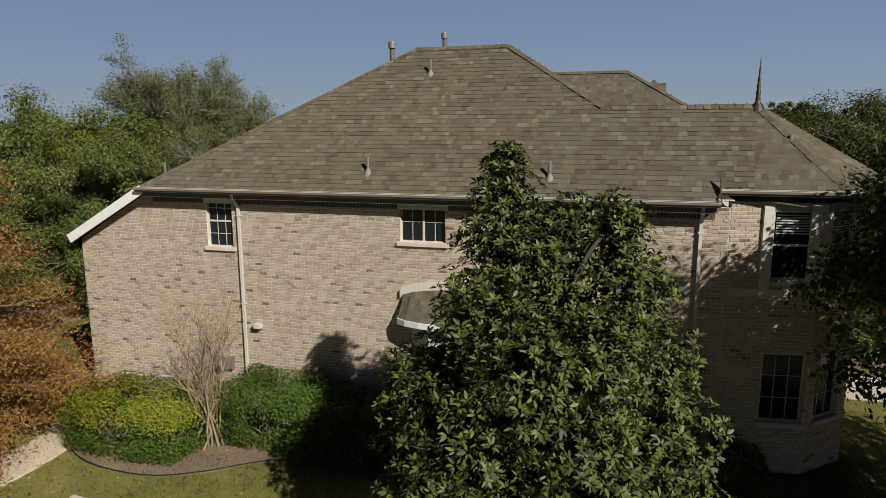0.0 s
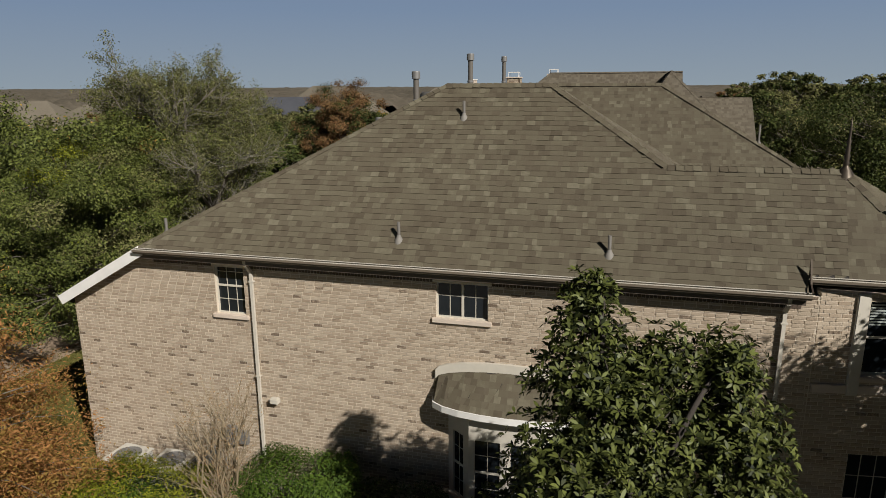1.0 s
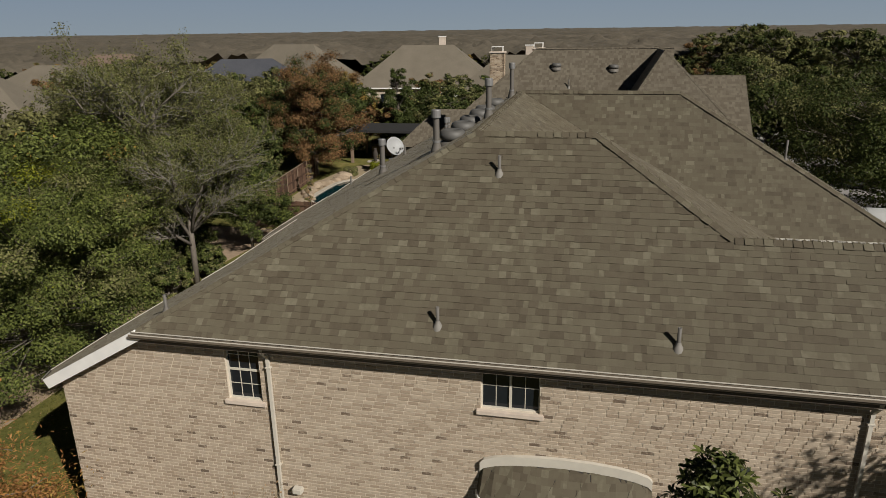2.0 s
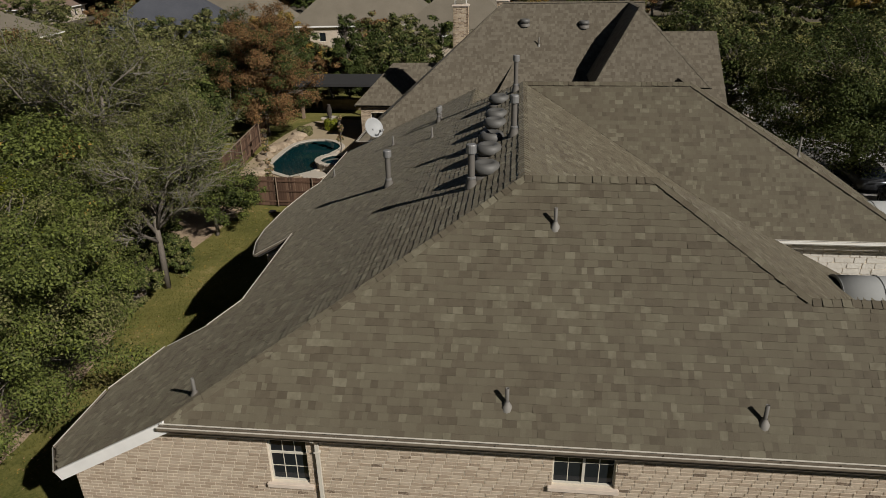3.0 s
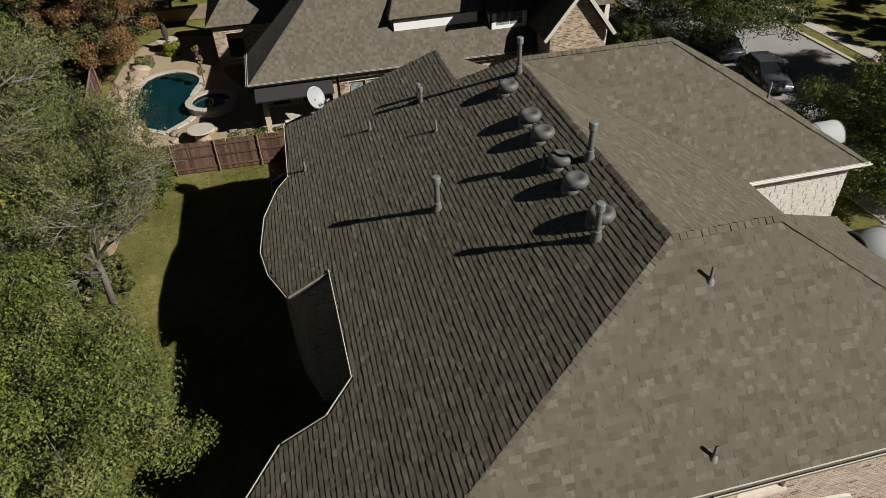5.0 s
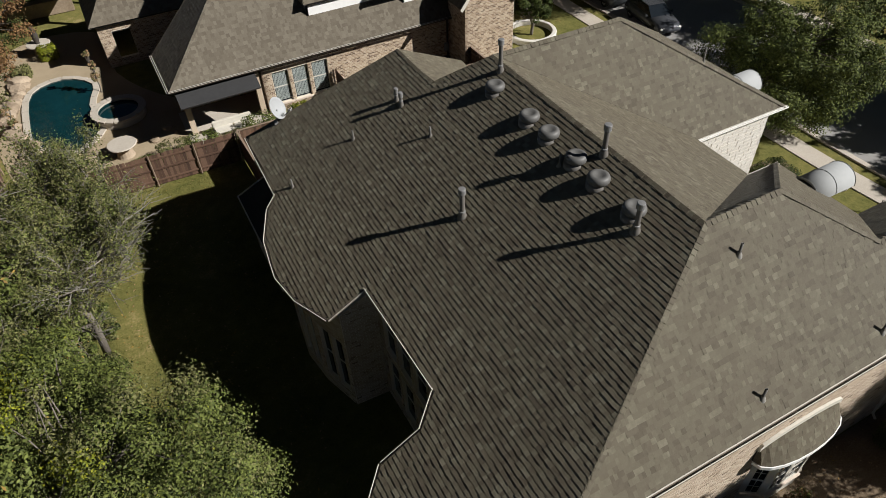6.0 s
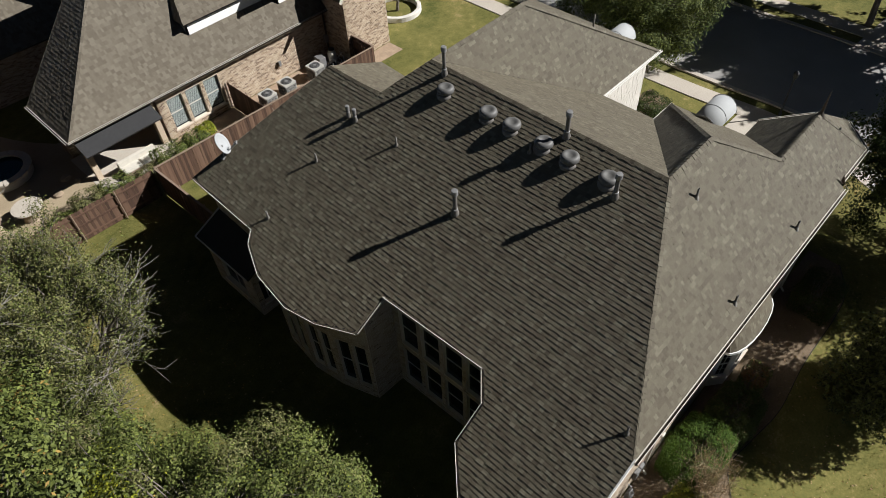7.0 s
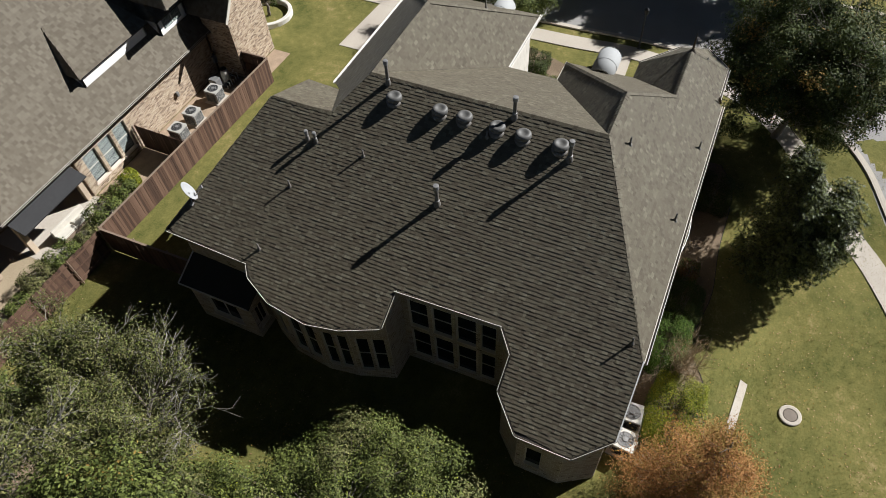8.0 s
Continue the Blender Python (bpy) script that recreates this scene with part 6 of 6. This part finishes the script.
def bare_shrub():
    """A many-stemmed shrub with a haze of dry twigs and a few dry leaves."""
    rng = np.random.default_rng(12)
    ob = thing("bare_shrub", "many-stemmed bare shrub with golden dry twigs", "shrub", (-9.6, 12.95, 0))
    verts, faces, tv, tf, pts = [], [], [], [], []
    for i in range(15):
        a = rng.normal(size=3) * np.array([0.12, 0.12, 0])
        w = rng.normal(size=2) * 0.3
        e = np.array([w[0], w[1], 2.3 + rng.random() * 1.0])
        line = limb(a, e, 0.028, 0.008, rng, verts, faces, 0.05, 5, 6)
        for j in range(26):
            s = np.array(line[2 + int(rng.integers(4))]) + rng.normal(size=3) * 0.05
            d = rng.normal(size=3) * 0.28 + np.array([w[0] * 0.25, w[1] * 0.25, 0.55])
            limb(s, s + d, 0.007, 0.003, rng, tv, tf, 0.1, 2, 3)
            pts.append(s + d * rng.random())
    part("stem", mesh_of("stem", verts, faces, TWIG_DRY), None, ob)
    tagged(part("twig_mass", mesh_of("twig_mass", tv, tf, TWIG_DRY), None, ob), kind="stuff")
    pts = np.repeat(np.array(pts), 4, axis=0)
    pts = pts + rng.normal(size=pts.shape) * 0.07
    tagged(part("dry_foliage", leaf_mesh("dry_foliage", pts, unit(rng, len(pts)), 0.035 + 0.03 * rng.random(len(pts)), [LEAF_DRY], None, 0.5, rng), None, ob), kind="stuff")


bare_shrub()


def cypress():
    """A bald cypress in rust colour: level feathery sprays along drooping limbs."""
    rng = np.random.default_rng(9)
    ob = thing("bald_cypress", "bald cypress with rust-orange feathery foliage", "tree", (-14.9, 11.6, 0))
    verts, faces = [], []
    lead = limb((0, 0, 0), (0.1, 0, 6.9), 0.13, 0.02, rng, verts, faces, 0.02, 8, 8)
    lead_v, lead_f = verts, faces
    verts, faces = [], []
    ps, ns = [], []
    for i in range(100):
        z = 0.6 + 6.1 * rng.random()
        a = rng.random() * 6.283
        ln = (3.2 - 0.40 * z) * (0.7 + 0.45 * rng.random())
        start = np.array([0, 0, z])
        end = np.array([ln * math.cos(a), ln * math.sin(a), z + 0.25 - 0.12 * ln])
        limb(start, end, 0.025, 0.006, rng, verts, faces, 0.05, 4, 5)
        k = int(760 * ln / 2)
        t = 0.15 + 0.9 * rng.random((k, 1)) ** 0.8
        c = start + (end - start) * t + rng.normal(size=(k, 3)) * np.array([0.2, 0.2, 0.1]) * (0.5 + t)
        ps.append(c)
        ns.append(np.array([0, 0, 1.0]) + rng.normal(size=(k, 3)) * 0.5)
    p, nr = np.concatenate(ps), np.concatenate(ns)
    ok = p[:, 2] > 0.1
    p, nr = p[ok], nr[ok]
    part("trunk", mesh_of("trunk", lead_v, lead_f, BARK), None, ob, smooth=True)
    tagged(part("limb_mass", mesh_of("limb_mass", verts, faces, BARK), None, ob, smooth=True), kind="stuff")
    slots = (rng.random(len(p)) < 0.24 + 0.36 * (np.sin(p[:, 0] * 2 + p[:, 2] * 2) > 0.55)).astype(int)
    tagged(part("crown", leaf_mesh("crown", p, nr, 0.07 + 0.06 * rng.random(len(p)), [LEAF_CYP, LEAF_OCHRE], slots, 0.28, rng, 0.6), None, ob), kind="stuff")


cypress()


def rounded(r, h, n, seed, low=0.25):
    """Lobes of an uneven crown of radius r and height h."""
    rng = random.Random(seed)
    out = [(0, 0, h - r * 0.75, r * 0.62)]
    for i in range(n):
        a = 2 * math.pi * i / n + rng.uniform(-0.4, 0.4)
        k = rng.uniform(0.35, 0.68)
        out.append((r * k * math.cos(a), r * k * math.sin(a), h * rng.uniform(low + 0.12, 0.74), r * rng.uniform(0.42, 0.6)))
    return out


tree("garden_tree", "broad green garden tree in full leaf at the lawn's edge", "tree", (-22.4, 22.0), rounded(4.6, 8.3, 13, 1, 0.1), [LEAF_OAK, LEAF_DULL, LEAF_LIME], 170000, 0.092, 0.2, 31, shares=[0.78, 0.20, 0.02])
tree("garden_tree", "green garden tree in full leaf behind the lawn", "tree", (-26.2, 26.0), rounded(5.2, 10.5, 14, 2, 0.15), [LEAF_OAK, LEAF_OCHRE], 100000, 0.135, 0.2, 32, shares=[0.96, 0.04])
tree("garden_tree", "green garden tree beside the cypress", "tree", (-23.5, 16.6), rounded(2.9, 6.4, 8, 12, 0.12), [LEAF_OAK, LEAF_DULL], 40000, 0.125, 0.16, 42, shares=[0.8, 0.2])
thinning_tree("half-bare tree with grey twigs and thin olive leaves", (-21.9, 31.0), 8.8, 3.9, 80000, 0.095, [LEAF_DULL, LEAF_OAK], [0.6, 0.4], 33)
thinning_tree("tall thinning tree with olive leaves and grey twigs", (-25.6, 34.6), 12.4, 4.9, 95000, 0.11, [LEAF_DULL, LEAF_OAK], [0.75, 0.25], 34, bare_to=0.5, trunk=0.2)
tree("garden_tree", "olive green tree at the back of the garden", "tree", (-31.5, 38.0), rounded(4.0, 9.0, 9, 5), [LEAF_DULL, LEAF_OAK], 26000, 0.2, 0.2, 35, shares=[0.6, 0.4])
tree("evergreen_shrub", "dark green shrub by the corner of the fence", "shrub", (-22.1, 37.0), rounded(2.5, 5.2, 9, 6, 0.1), [LEAF_OAK, LEAF_DARK], 26000, 0.12, 0.1, 36, shares=[0.6, 0.4])
for x, y, r, h in ((-22.4, 29.5, 1.2, 2.2), (-22.2, 32.6, 1.1, 1.9), (-23.4, 28.6, 1.5, 2.6), (-24.4, 31.6, 1.7, 3.4), (-23.7, 34.2, 1.3, 2.4), (-25.0, 27.0, 1.8, 3.6), (-26.5, 37.5, 1.9, 3.8)):
    tree("evergreen_shrub", "loose dark green undergrowth below the garden trees", "shrub", (x, y), rounded(r, h, 7, int(-x * 5), 0.05), [LEAF_DARK, LEAF_DULL, LEAF_OAK], 9000, 0.12, 0.05, int(-x * 9), shares=[0.45, 0.3, 0.25], group="undergrowth")
tree("evergreen_shrub", "dark green shrub behind the pool fence", "shrub", (-26.3, 43.2), rounded(2.0, 5.4, 7, 7, 0.1), [LEAF_DARK, LEAF_OAK], 13000, 0.15, 0.1, 37, shares=[0.7, 0.3])
tree("maple_tree", "rust and brown autumn tree behind the pool", "tree", (-26.4, 57.5), rounded(4.5, 11.4, 13, 8, 0.1), [LEAF_RUST, LEAF_DARK], 80000, 0.15, 0.2, 38, shares=[0.72, 0.28])
tree("conifer", "dark evergreen tree by the pavilion", "tree", (-22.4, 69.8), [(0, 0, 7.6, 0.9), (0, 0, 6.0, 1.5), (0, 0, 4.2, 2.0), (0, 0, 2.4, 2.3)], [LEAF_DARK], 16000, 0.2, 0.15, 39)
tree("street_tree", "dense green street tree between pavement and road", "tree", (13.0, 29.6), rounded(4.5, 7.6, 14, 9, 0.14), [LEAF_OAK, LEAF_DARK], 90000, 0.125, 0.18, 40, shares=[0.75, 0.25])
tree("front_tree", "dense tree with dark and bronze leaves by the turret", "tree", (7.8, 11.3), rounded(4.9, 10.0, 22, 10, 0.1) + [(-0.3, -3.2, 3.2, 2.1), (1.6, -3.4, 4.2, 2.3), (-4.0, -1.7, 5.2, 1.25), (-3.1, -1.2, 3.7, 1.3), (-2.6, -2.4, 6.4, 1.3)], [LEAF_DARK, LEAF_OCHRE, LEAF_DULL], 125000, 0.14, 0.2, 41, shares=[0.90, 0.03, 0.07])
tree("oak_tree", "wide dark oak with open limbs across the front lawn", "tree", (15.2, 49.0), rounded(7.2, 9.4, 17, 13, 0.3), [LEAF_DARK, LEAF_DULL], 95000, 0.16, 0.3, 43, shares=[0.85, 0.15])
tree("street_tree", "green street tree beyond the parked cars", "tree", (25.2, 36.5), rounded(4.8, 9.4, 11, 14, 0.28), [LEAF_DARK, LEAF_OAK], 42000, 0.2, 0.2, 44, shares=[0.6, 0.4])
tree("street_tree", "leafy street tree at the bend of the road", "tree", (23.0, 30.0), rounded(4.2, 9.0, 11, 30, 0.3), [LEAF_DARK, LEAF_DULL], 30000, 0.2, 0.2, 63, shares=[0.7, 0.3])
# the next five trees are added beyond the view to dapple the road with shade
tree("street_tree", "added tall tree across the road that shades the street", "tree", (27.2, 8.5), rounded(4.6, 10.8, 10, 16, 0.3), [LEAF_DARK, LEAF_OAK], 9000, 0.4, 0.22, 46, shares=[0.6, 0.4])
tree("street_tree", "added tall leafy tree across the road that shades the street", "tree", (29.5, 16.0), rounded(4.8, 11.6, 10, 17, 0.35), [LEAF_DARK, LEAF_DULL], 9000, 0.4, 0.22, 47, shares=[0.6, 0.4])
tree("street_tree", "added broad tree across the road that shades the street", "tree", (26.8, 25.5), rounded(4.4, 10.0, 10, 18, 0.35), [LEAF_DARK, LEAF_OAK], 11000, 0.36, 0.22, 48, shares=[0.5, 0.5])
tree("street_tree", "added tall tree with an open crown that shades the road", "tree", (24.6, 14.3), rounded(4.0, 11.2, 10, 27, 0.4), [LEAF_DARK, LEAF_OAK], 12000, 0.38, 0.22, 57, shares=[0.6, 0.4])
tree("street_tree", "added leafy tree that shades the road", "tree", (25.6, 20.3), rounded(4.0, 11.0, 10, 28, 0.4), [LEAF_DARK, LEAF_DULL], 12000, 0.38, 0.22, 58, shares=[0.6, 0.4])
tree("garden_tree", "olive tree between the gardens", "tree", (-33.5, 48.0), rounded(4.4, 9.0, 10, 19), [LEAF_DULL, LEAF_DARK], 30000, 0.22, 0.2, 49, shares=[0.6, 0.4])
tree("garden_tree", "dark green tree behind the pool fence", "tree", (-30.5, 57.0), rounded(3.6, 7.6, 9, 20), [LEAF_DARK, LEAF_OAK], 26000, 0.22, 0.2, 50, shares=[0.7, 0.3])
tree("garden_tree", "rust tinted tree beyond the garden trees", "tree", (-42.0, 52.0), rounded(4.2, 9.4, 10, 21), [LEAF_RUST, LEAF_DULL], 26000, 0.24, 0.2, 51, shares=[0.6, 0.4])
tree("garden_tree", "dark tree behind the pavilion", "tree", (-28.5, 70.0), rounded(4.0, 7.6, 9, 22, 0.1), [LEAF_DARK], 24000, 0.24, 0.2, 52)
for x, y, r, h, mm in ((-28.6, 50.5, 2.8, 6.2, LEAF_DARK), (-29.0, 63.5, 3.4, 7.4, LEAF_DULL), (-19.5, 75.0, 4.0, 7.2, LEAF_DARK), (-35.0, 66.0, 4.2, 8.2, LEAF_DULL), (-40.0, 43.0, 4.4, 8.6, LEAF_DULL), (10.4, 61.0, 4.2, 8.6, LEAF_DARK), (24.5, 57.0, 5.0, 9.4, LEAF_DULL), (10.0, 74.0, 5.0, 9.8, LEAF_DARK), (26.5, 71.0, 5.2, 10.0, LEAF_DARK), (14.5, 86.0, 5.0, 10.0, LEAF_DULL), (33.0, 54.0, 5.0, 10.2, LEAF_DARK), (40.0, 66.0, 5.2, 10.4, LEAF_OAK)):
    tree("neighbourhood_tree", "leafy tree among the neighbouring gardens", "tree", (x, y), rounded(r, h, 10, int(x * 7 + y), 0.12), [mm, LEAF_DULL], 14000, 0.28, 0.2, int(abs(x * 3) + y), shares=[0.7, 0.3], group="neighbourhood trees")
tree("yard_tree", "small dark tree in a raised stone ring", "tree", (7.4, 45.4), rounded(1.7, 4.6, 7, 15, 0.2), [LEAF_DARK], 11000, 0.14, 0.12, 45)
planter = thing("tree_ring", "low pale stone ring round a small tree", "planter", (7.4, 45.4, 0))
part("rim", lathe(bmesh.new(), [(1.7, -0.02), (1.7, 0.3), (1.66, 0.34), (1.44, 0.34), (1.4, 0.3), (1.4, 0.0)], 32), STONE, planter)
for x, y, r, h, m in ((-21.6, 59.4, 0.6, 0.9, LEAF_LIME), (-9.4, 43.5, 0.5, 1.0, LEAF_LIME), (-10.2, 43.3, 0.7, 1.0, LEAF_OAK), (-11.9, 43.1, 0.95, 1.2, LEAF_OAK), (-13.5, 42.8, 0.7, 0.8, LEAF_DULL), (-15.1, 43.0, 0.9, 1.1, LEAF_OAK), (-16.6, 43.3, 0.9, 1.0, LEAF_DULL), (-18.2, 43.0, 0.7, 0.7, LEAF_OAK), (-23.4, 57.6, 0.6, 0.7, LEAF_DULL)):
    hedge("loose garden shrub along the neighbour's fence", (x, y), (r, r * 0.8), h, [m], 2600, 0.11, int(-x * 3), category="shrub")
for x, y, h in ((-19.2, 52.9, 3.1), (-24.1, 50.5, 2.6), (-21.9, 45.0, 2.0)):
    tree("slim_cypress", "slim half-dry columnar cypress by the pool", "tree", (x, y), [(0, 0, h * 0.35, 0.3), (0, 0, h * 0.6, 0.3), (0, 0, h * 0.85, 0.24)], [LEAF_DULL, LEAF_DRY], 2600, 0.08, 0.05, int(h * 10), shares=[0.5, 0.5], group="columnar cypresses")


def litter(name, label, n, box, z, mats, size, seed, upright=False):
    """Scattered fallen leaves or grass tufts as one mesh."""
    rng = np.random.default_rng(seed)
    p = np.stack([rng.uniform(box[0], box[1], n), rng.uniform(box[2], box[3], n), np.array([z] * n)], axis=1)
    p[:, 2] += [gz(a, b) for a, b in p[:, :2]]
    dense = np.sin(p[:, 0] * 0.9 + seed) * np.sin(p[:, 1] * 0.8) + rng.normal(size=n) * 0.5 > -0.5
    p = p[dense]
    nr = np.array([0, 0, 1.0]) + rng.normal(size=p.shape) * 0.35
    if upright:
        nr = unit(rng, len(p))
        nr[:, 2] *= 0.2
    slots = rng.integers(0, len(mats), len(p))
    ob = new(name, leaf_mesh(name, p, nr, size * (0.6 + 0.8 * rng.random(len(p))), mats, slots, 0.6 if not upright else 0.25, rng, 2.0 if upright else 0.0))
    tagged(ob, label, "leaves" if not upright else "grass", kind="stuff")


litter("fallen_leaves", "fallen autumn leaves on the lawn", 3000, (-16, 6, 4.5, 14.8), 0.02, [LEAF_DRY, LEAF_DRY, LEAF_OCHRE], 0.07, 1)
litter("fallen_leaves", "fallen leaves on the rear lawn", 1500, (-22, -15.5, 16, 41), 0.02, [LEAF_DRY, LEAF_OCHRE], 0.09, 2)
BLADE = leafy("grass_blade", (0.07, 0.078, 0.013), (0.20, 0.178, 0.048), 0.8, 0.3)
litter("grass_tufts", "short autumn grass", 34000, (-17, 8, 4.2, 14.5), 0.02, [BLADE], 0.075, 3, True)
litter("grass_tufts", "short grass of the rear lawn", 36000, (-22.5, -15, 14, 41.4), 0.02, [BLADE], 0.075, 4, True)

# ---- the distance ----
def far_house(at, turn, w, d, eave, rise, roof, wall, label, stack=False):
    """A house in the distance: four walls with windows, a hip roof with its slopes, eaves and a chimney."""
    ob = thing("distant_house", label, "house", (*at, 0), turn)
    x, y = w / 2, d / 2
    for i, (a, b, n) in enumerate([((-x, -y), (x, -y), int(w / 3)), ((x, -y), (x, y), int(d / 3)), ((x, y), (-x, y), int(w / 3)), ((-x, y), (-x, -y), int(d / 3))]):
        ln = w if i % 2 == 0 else d
        hs = [(ln * (k + 0.5) / n - 0.5, ln * (k + 0.5) / n + 0.5, 0.9, 2.2) for k in range(n)]
        _, m = brick_wall("wall", ob, a, b, eave, holes=hs, body=wall, laid=False)
        for h in hs:
            window(ob, m, *h, 1, 1, (1, 1), sill=False)
    o = 0.45
    r = max(0.5, x - y * 0.9)
    c = [(-x - o, -y - o, eave), (x + o, -y - o, eave), (x + o, y + o, eave), (-x - o, y + o, eave)]
    t = [(-r, 0, eave + rise), (r, 0, eave + rise)]
    for pts in ([c[0], c[1], t[1], t[0]], [c[1], c[2], t[1]], [c[2], c[3], t[0], t[1]], [c[3], c[0], t[0]]):
        _, _, _, n = frame_of(pts)
        part("roof_slope", slab(bmesh.new(), pts, -n * 0.15), roof, ob)
    eav = bmesh.new()
    for a, b in zip(c, c[1:] + c[:1]):
        bar(eav, Vector(a) - Vector((0, 0, 0.1)), Vector(b) - Vector((0, 0, 0.1)), 0.08, 0.2)
    part("fascia", eav, WHITE, ob)
    if stack:
        part("chimney", bevelled(r * 0.4, r * 0.4 + 1.1, 0.6, 1.5, eave, eave + rise + 1.2, 0.05), CAST, ob)
        part("chimney_crown", bevelled(r * 0.4 - 0.08, r * 0.4 + 1.18, 0.52, 1.58, eave + rise + 1.2, eave + rise + 1.35, 0.03), WHITE, ob)


FARWALL = plain("pale_far_brick", (0.45, 0.38, 0.30), 0.9, 0, 0.2, 9.0)
far_house((-52.0, 95.5), 14, 19, 13, 3.2, 5.0, SHINGLE_SLATE, FARWALL, "distant house with slate grey hip roof")
far_house((-52.0, 112.0), -6, 20, 14, 3.2, 6.6, SHINGLE_FAR, FARWALL, "distant brick house with tan hip roof")
far_house((-64.0, 60.0), 20, 18, 14, 3.2, 5.2, SHINGLE_FAR, FARWALL, "distant house with pale tan roof")
far_house((-84.0, 96.0), 8, 20, 14, 3.0, 4.4, SHINGLE_FAR, FARWALL, "distant house with brown hip roof")
far_house((-30.0, 116.0), 5, 22, 15, 3.2, 6.2, SHINGLE_FAR, FARWALL, "distant brick house with a chimney", True)
far_house((-14.0, 104.0), -4, 16, 12, 3.0, 5.2, SHINGLE_FAR, FARWALL, "distant house behind the pavilion", True)
far_house((-115.0, 150.0), 10, 22, 14, 3.0, 4.2, plain("brown_tile_roof", (0.17, 0.12, 0.09), 0.9), FARWALL, "distant house with reddish brown roof")
far_house((56.0, 84.0), -12, 20, 14, 3.2, 6.0, SHINGLE_FAR, FARWALL, "distant house with pinkish tan roof")

protos = []
for i, (mats, shares, r, h, nm, lb) in enumerate((([LEAF_DARK, LEAF_OAK], [0.55, 0.45], 3.8, 8.0, "distant_tree", "dark green distant tree"), ([LEAF_DULL, LEAF_DARK], [0.65, 0.35], 3.6, 8.6, "distant_tree", "olive green distant tree"),
                                                  ([LEAF_RUST, LEAF_DULL], [0.7, 0.3], 3.4, 7.8, "distant_tree", "rust coloured distant tree"), ([LEAF_OCHRE, LEAF_DULL], [0.55, 0.45], 3.2, 7.6, "distant_tree", "ochre and olive distant tree"))):
    at = ((30, 62), (33, 46), (-74, 84), (-37, 84))[i]
    protos.append(tree(nm, lb, "tree", at, rounded(r, h, 8, 50 + i, 0.12), mats, 6500, 0.34, 0.2, 60 + i, shares=shares, clumps=7, group="distant trees"))
rng = random.Random(77)
spots = [(-66, 118), (-73, 112), (-92, 128), (-58, 128), (-101, 112), (-40, 128), (-120, 132), (-84, 140), (-22, 134), (4, 130), (-74, 72), (-98, 80), (-110, 100)]
for k in range(3000):
    zone = rng.choice(("right", "right", "right", "back", "left", "left", "mid", "gap"))
    if zone == "right":
        x, y = rng.uniform(30, 95), rng.uniform(28, 170)
    elif zone == "back":
        x, y = rng.uniform(-60, 50), rng.uniform(72, 190)
    elif zone == "gap":
        x, y = rng.uniform(-27, 8), rng.uniform(70, 98)
    elif zone == "mid":
        x, y = rng.uniform(-48, -28), rng.uniform(62, 88)
    else:
        x, y = rng.uniform(-150, -36), rng.uniform(30, 190)
    homes = ((-52, 95), (-52, 112), (-64, 60), (-84, 96), (-30, 116), (-14, 104), (-115, 150), (56, 84))
    if any(math.hypot(x - a, y - b) < 13 for a, b in homes) or any(math.hypot(x - a, y - b) < 4.8 for a, b in spots):
        continue
    if zone == "left" and rng.random() < 0.3:
        continue
    spots.append((x, y))
    if len(spots) >= 215:
        break
for x, y in spots:
    kind = rng.choices((0, 1, 2, 3), (5, 5, 2, 2) if x > 0 else (3, 4, 3, 3))[0]
    s = rng.uniform(0.72, 1.05) if x < 20 or y < 50 else rng.uniform(1.25, 1.7)
    c = copy_thing(protos[kind], pose(x, y, -0.05, 0, 0, rng.uniform(0, 360)))
    c.scale = (s * rng.uniform(0.9, 1.15), s, s * rng.uniform(0.75, 1.0))


def far_woods():
    """The wooded plain towards the horizon: an uneven canopy with gaps."""
    g = np.random.default_rng(5)
    na, nr = 420, 110
    ang = np.linspace(-0.35, 3.5, na)
    rad = 170 * np.exp(np.linspace(0, 2.9, nr))
    verts, faces = [], []
    lumps = g.normal(size=(nr, na))
    for j, r in enumerate(rad):
        for i, a in enumerate(ang):
            x, y = r * math.cos(a), r * math.sin(a) + 20
            big = noise.noise(Vector((x * 0.012, y * 0.012, 3.0)))
            z = 4.6 + 2.6 * noise.noise(Vector((x * 0.06, y * 0.06, 0))) + 0.7 * lumps[j, i] + 2.2 * big
            verts.append((x, y, max(z, 0.6)))
    for j in range(nr - 1):
        for i in range(na - 1):
            k = j * na + i
            faces.append((k, k + 1, k + na + 1, k + na))
    far = mesh_of("far_woods", verts, faces, WOODS)
    far.polygons.foreach_set("use_smooth", [True] * len(far.polygons))
    tagged(new("far_woods", far), "bare autumn woods spread over the plain", "woods", kind="stuff")


far_woods()
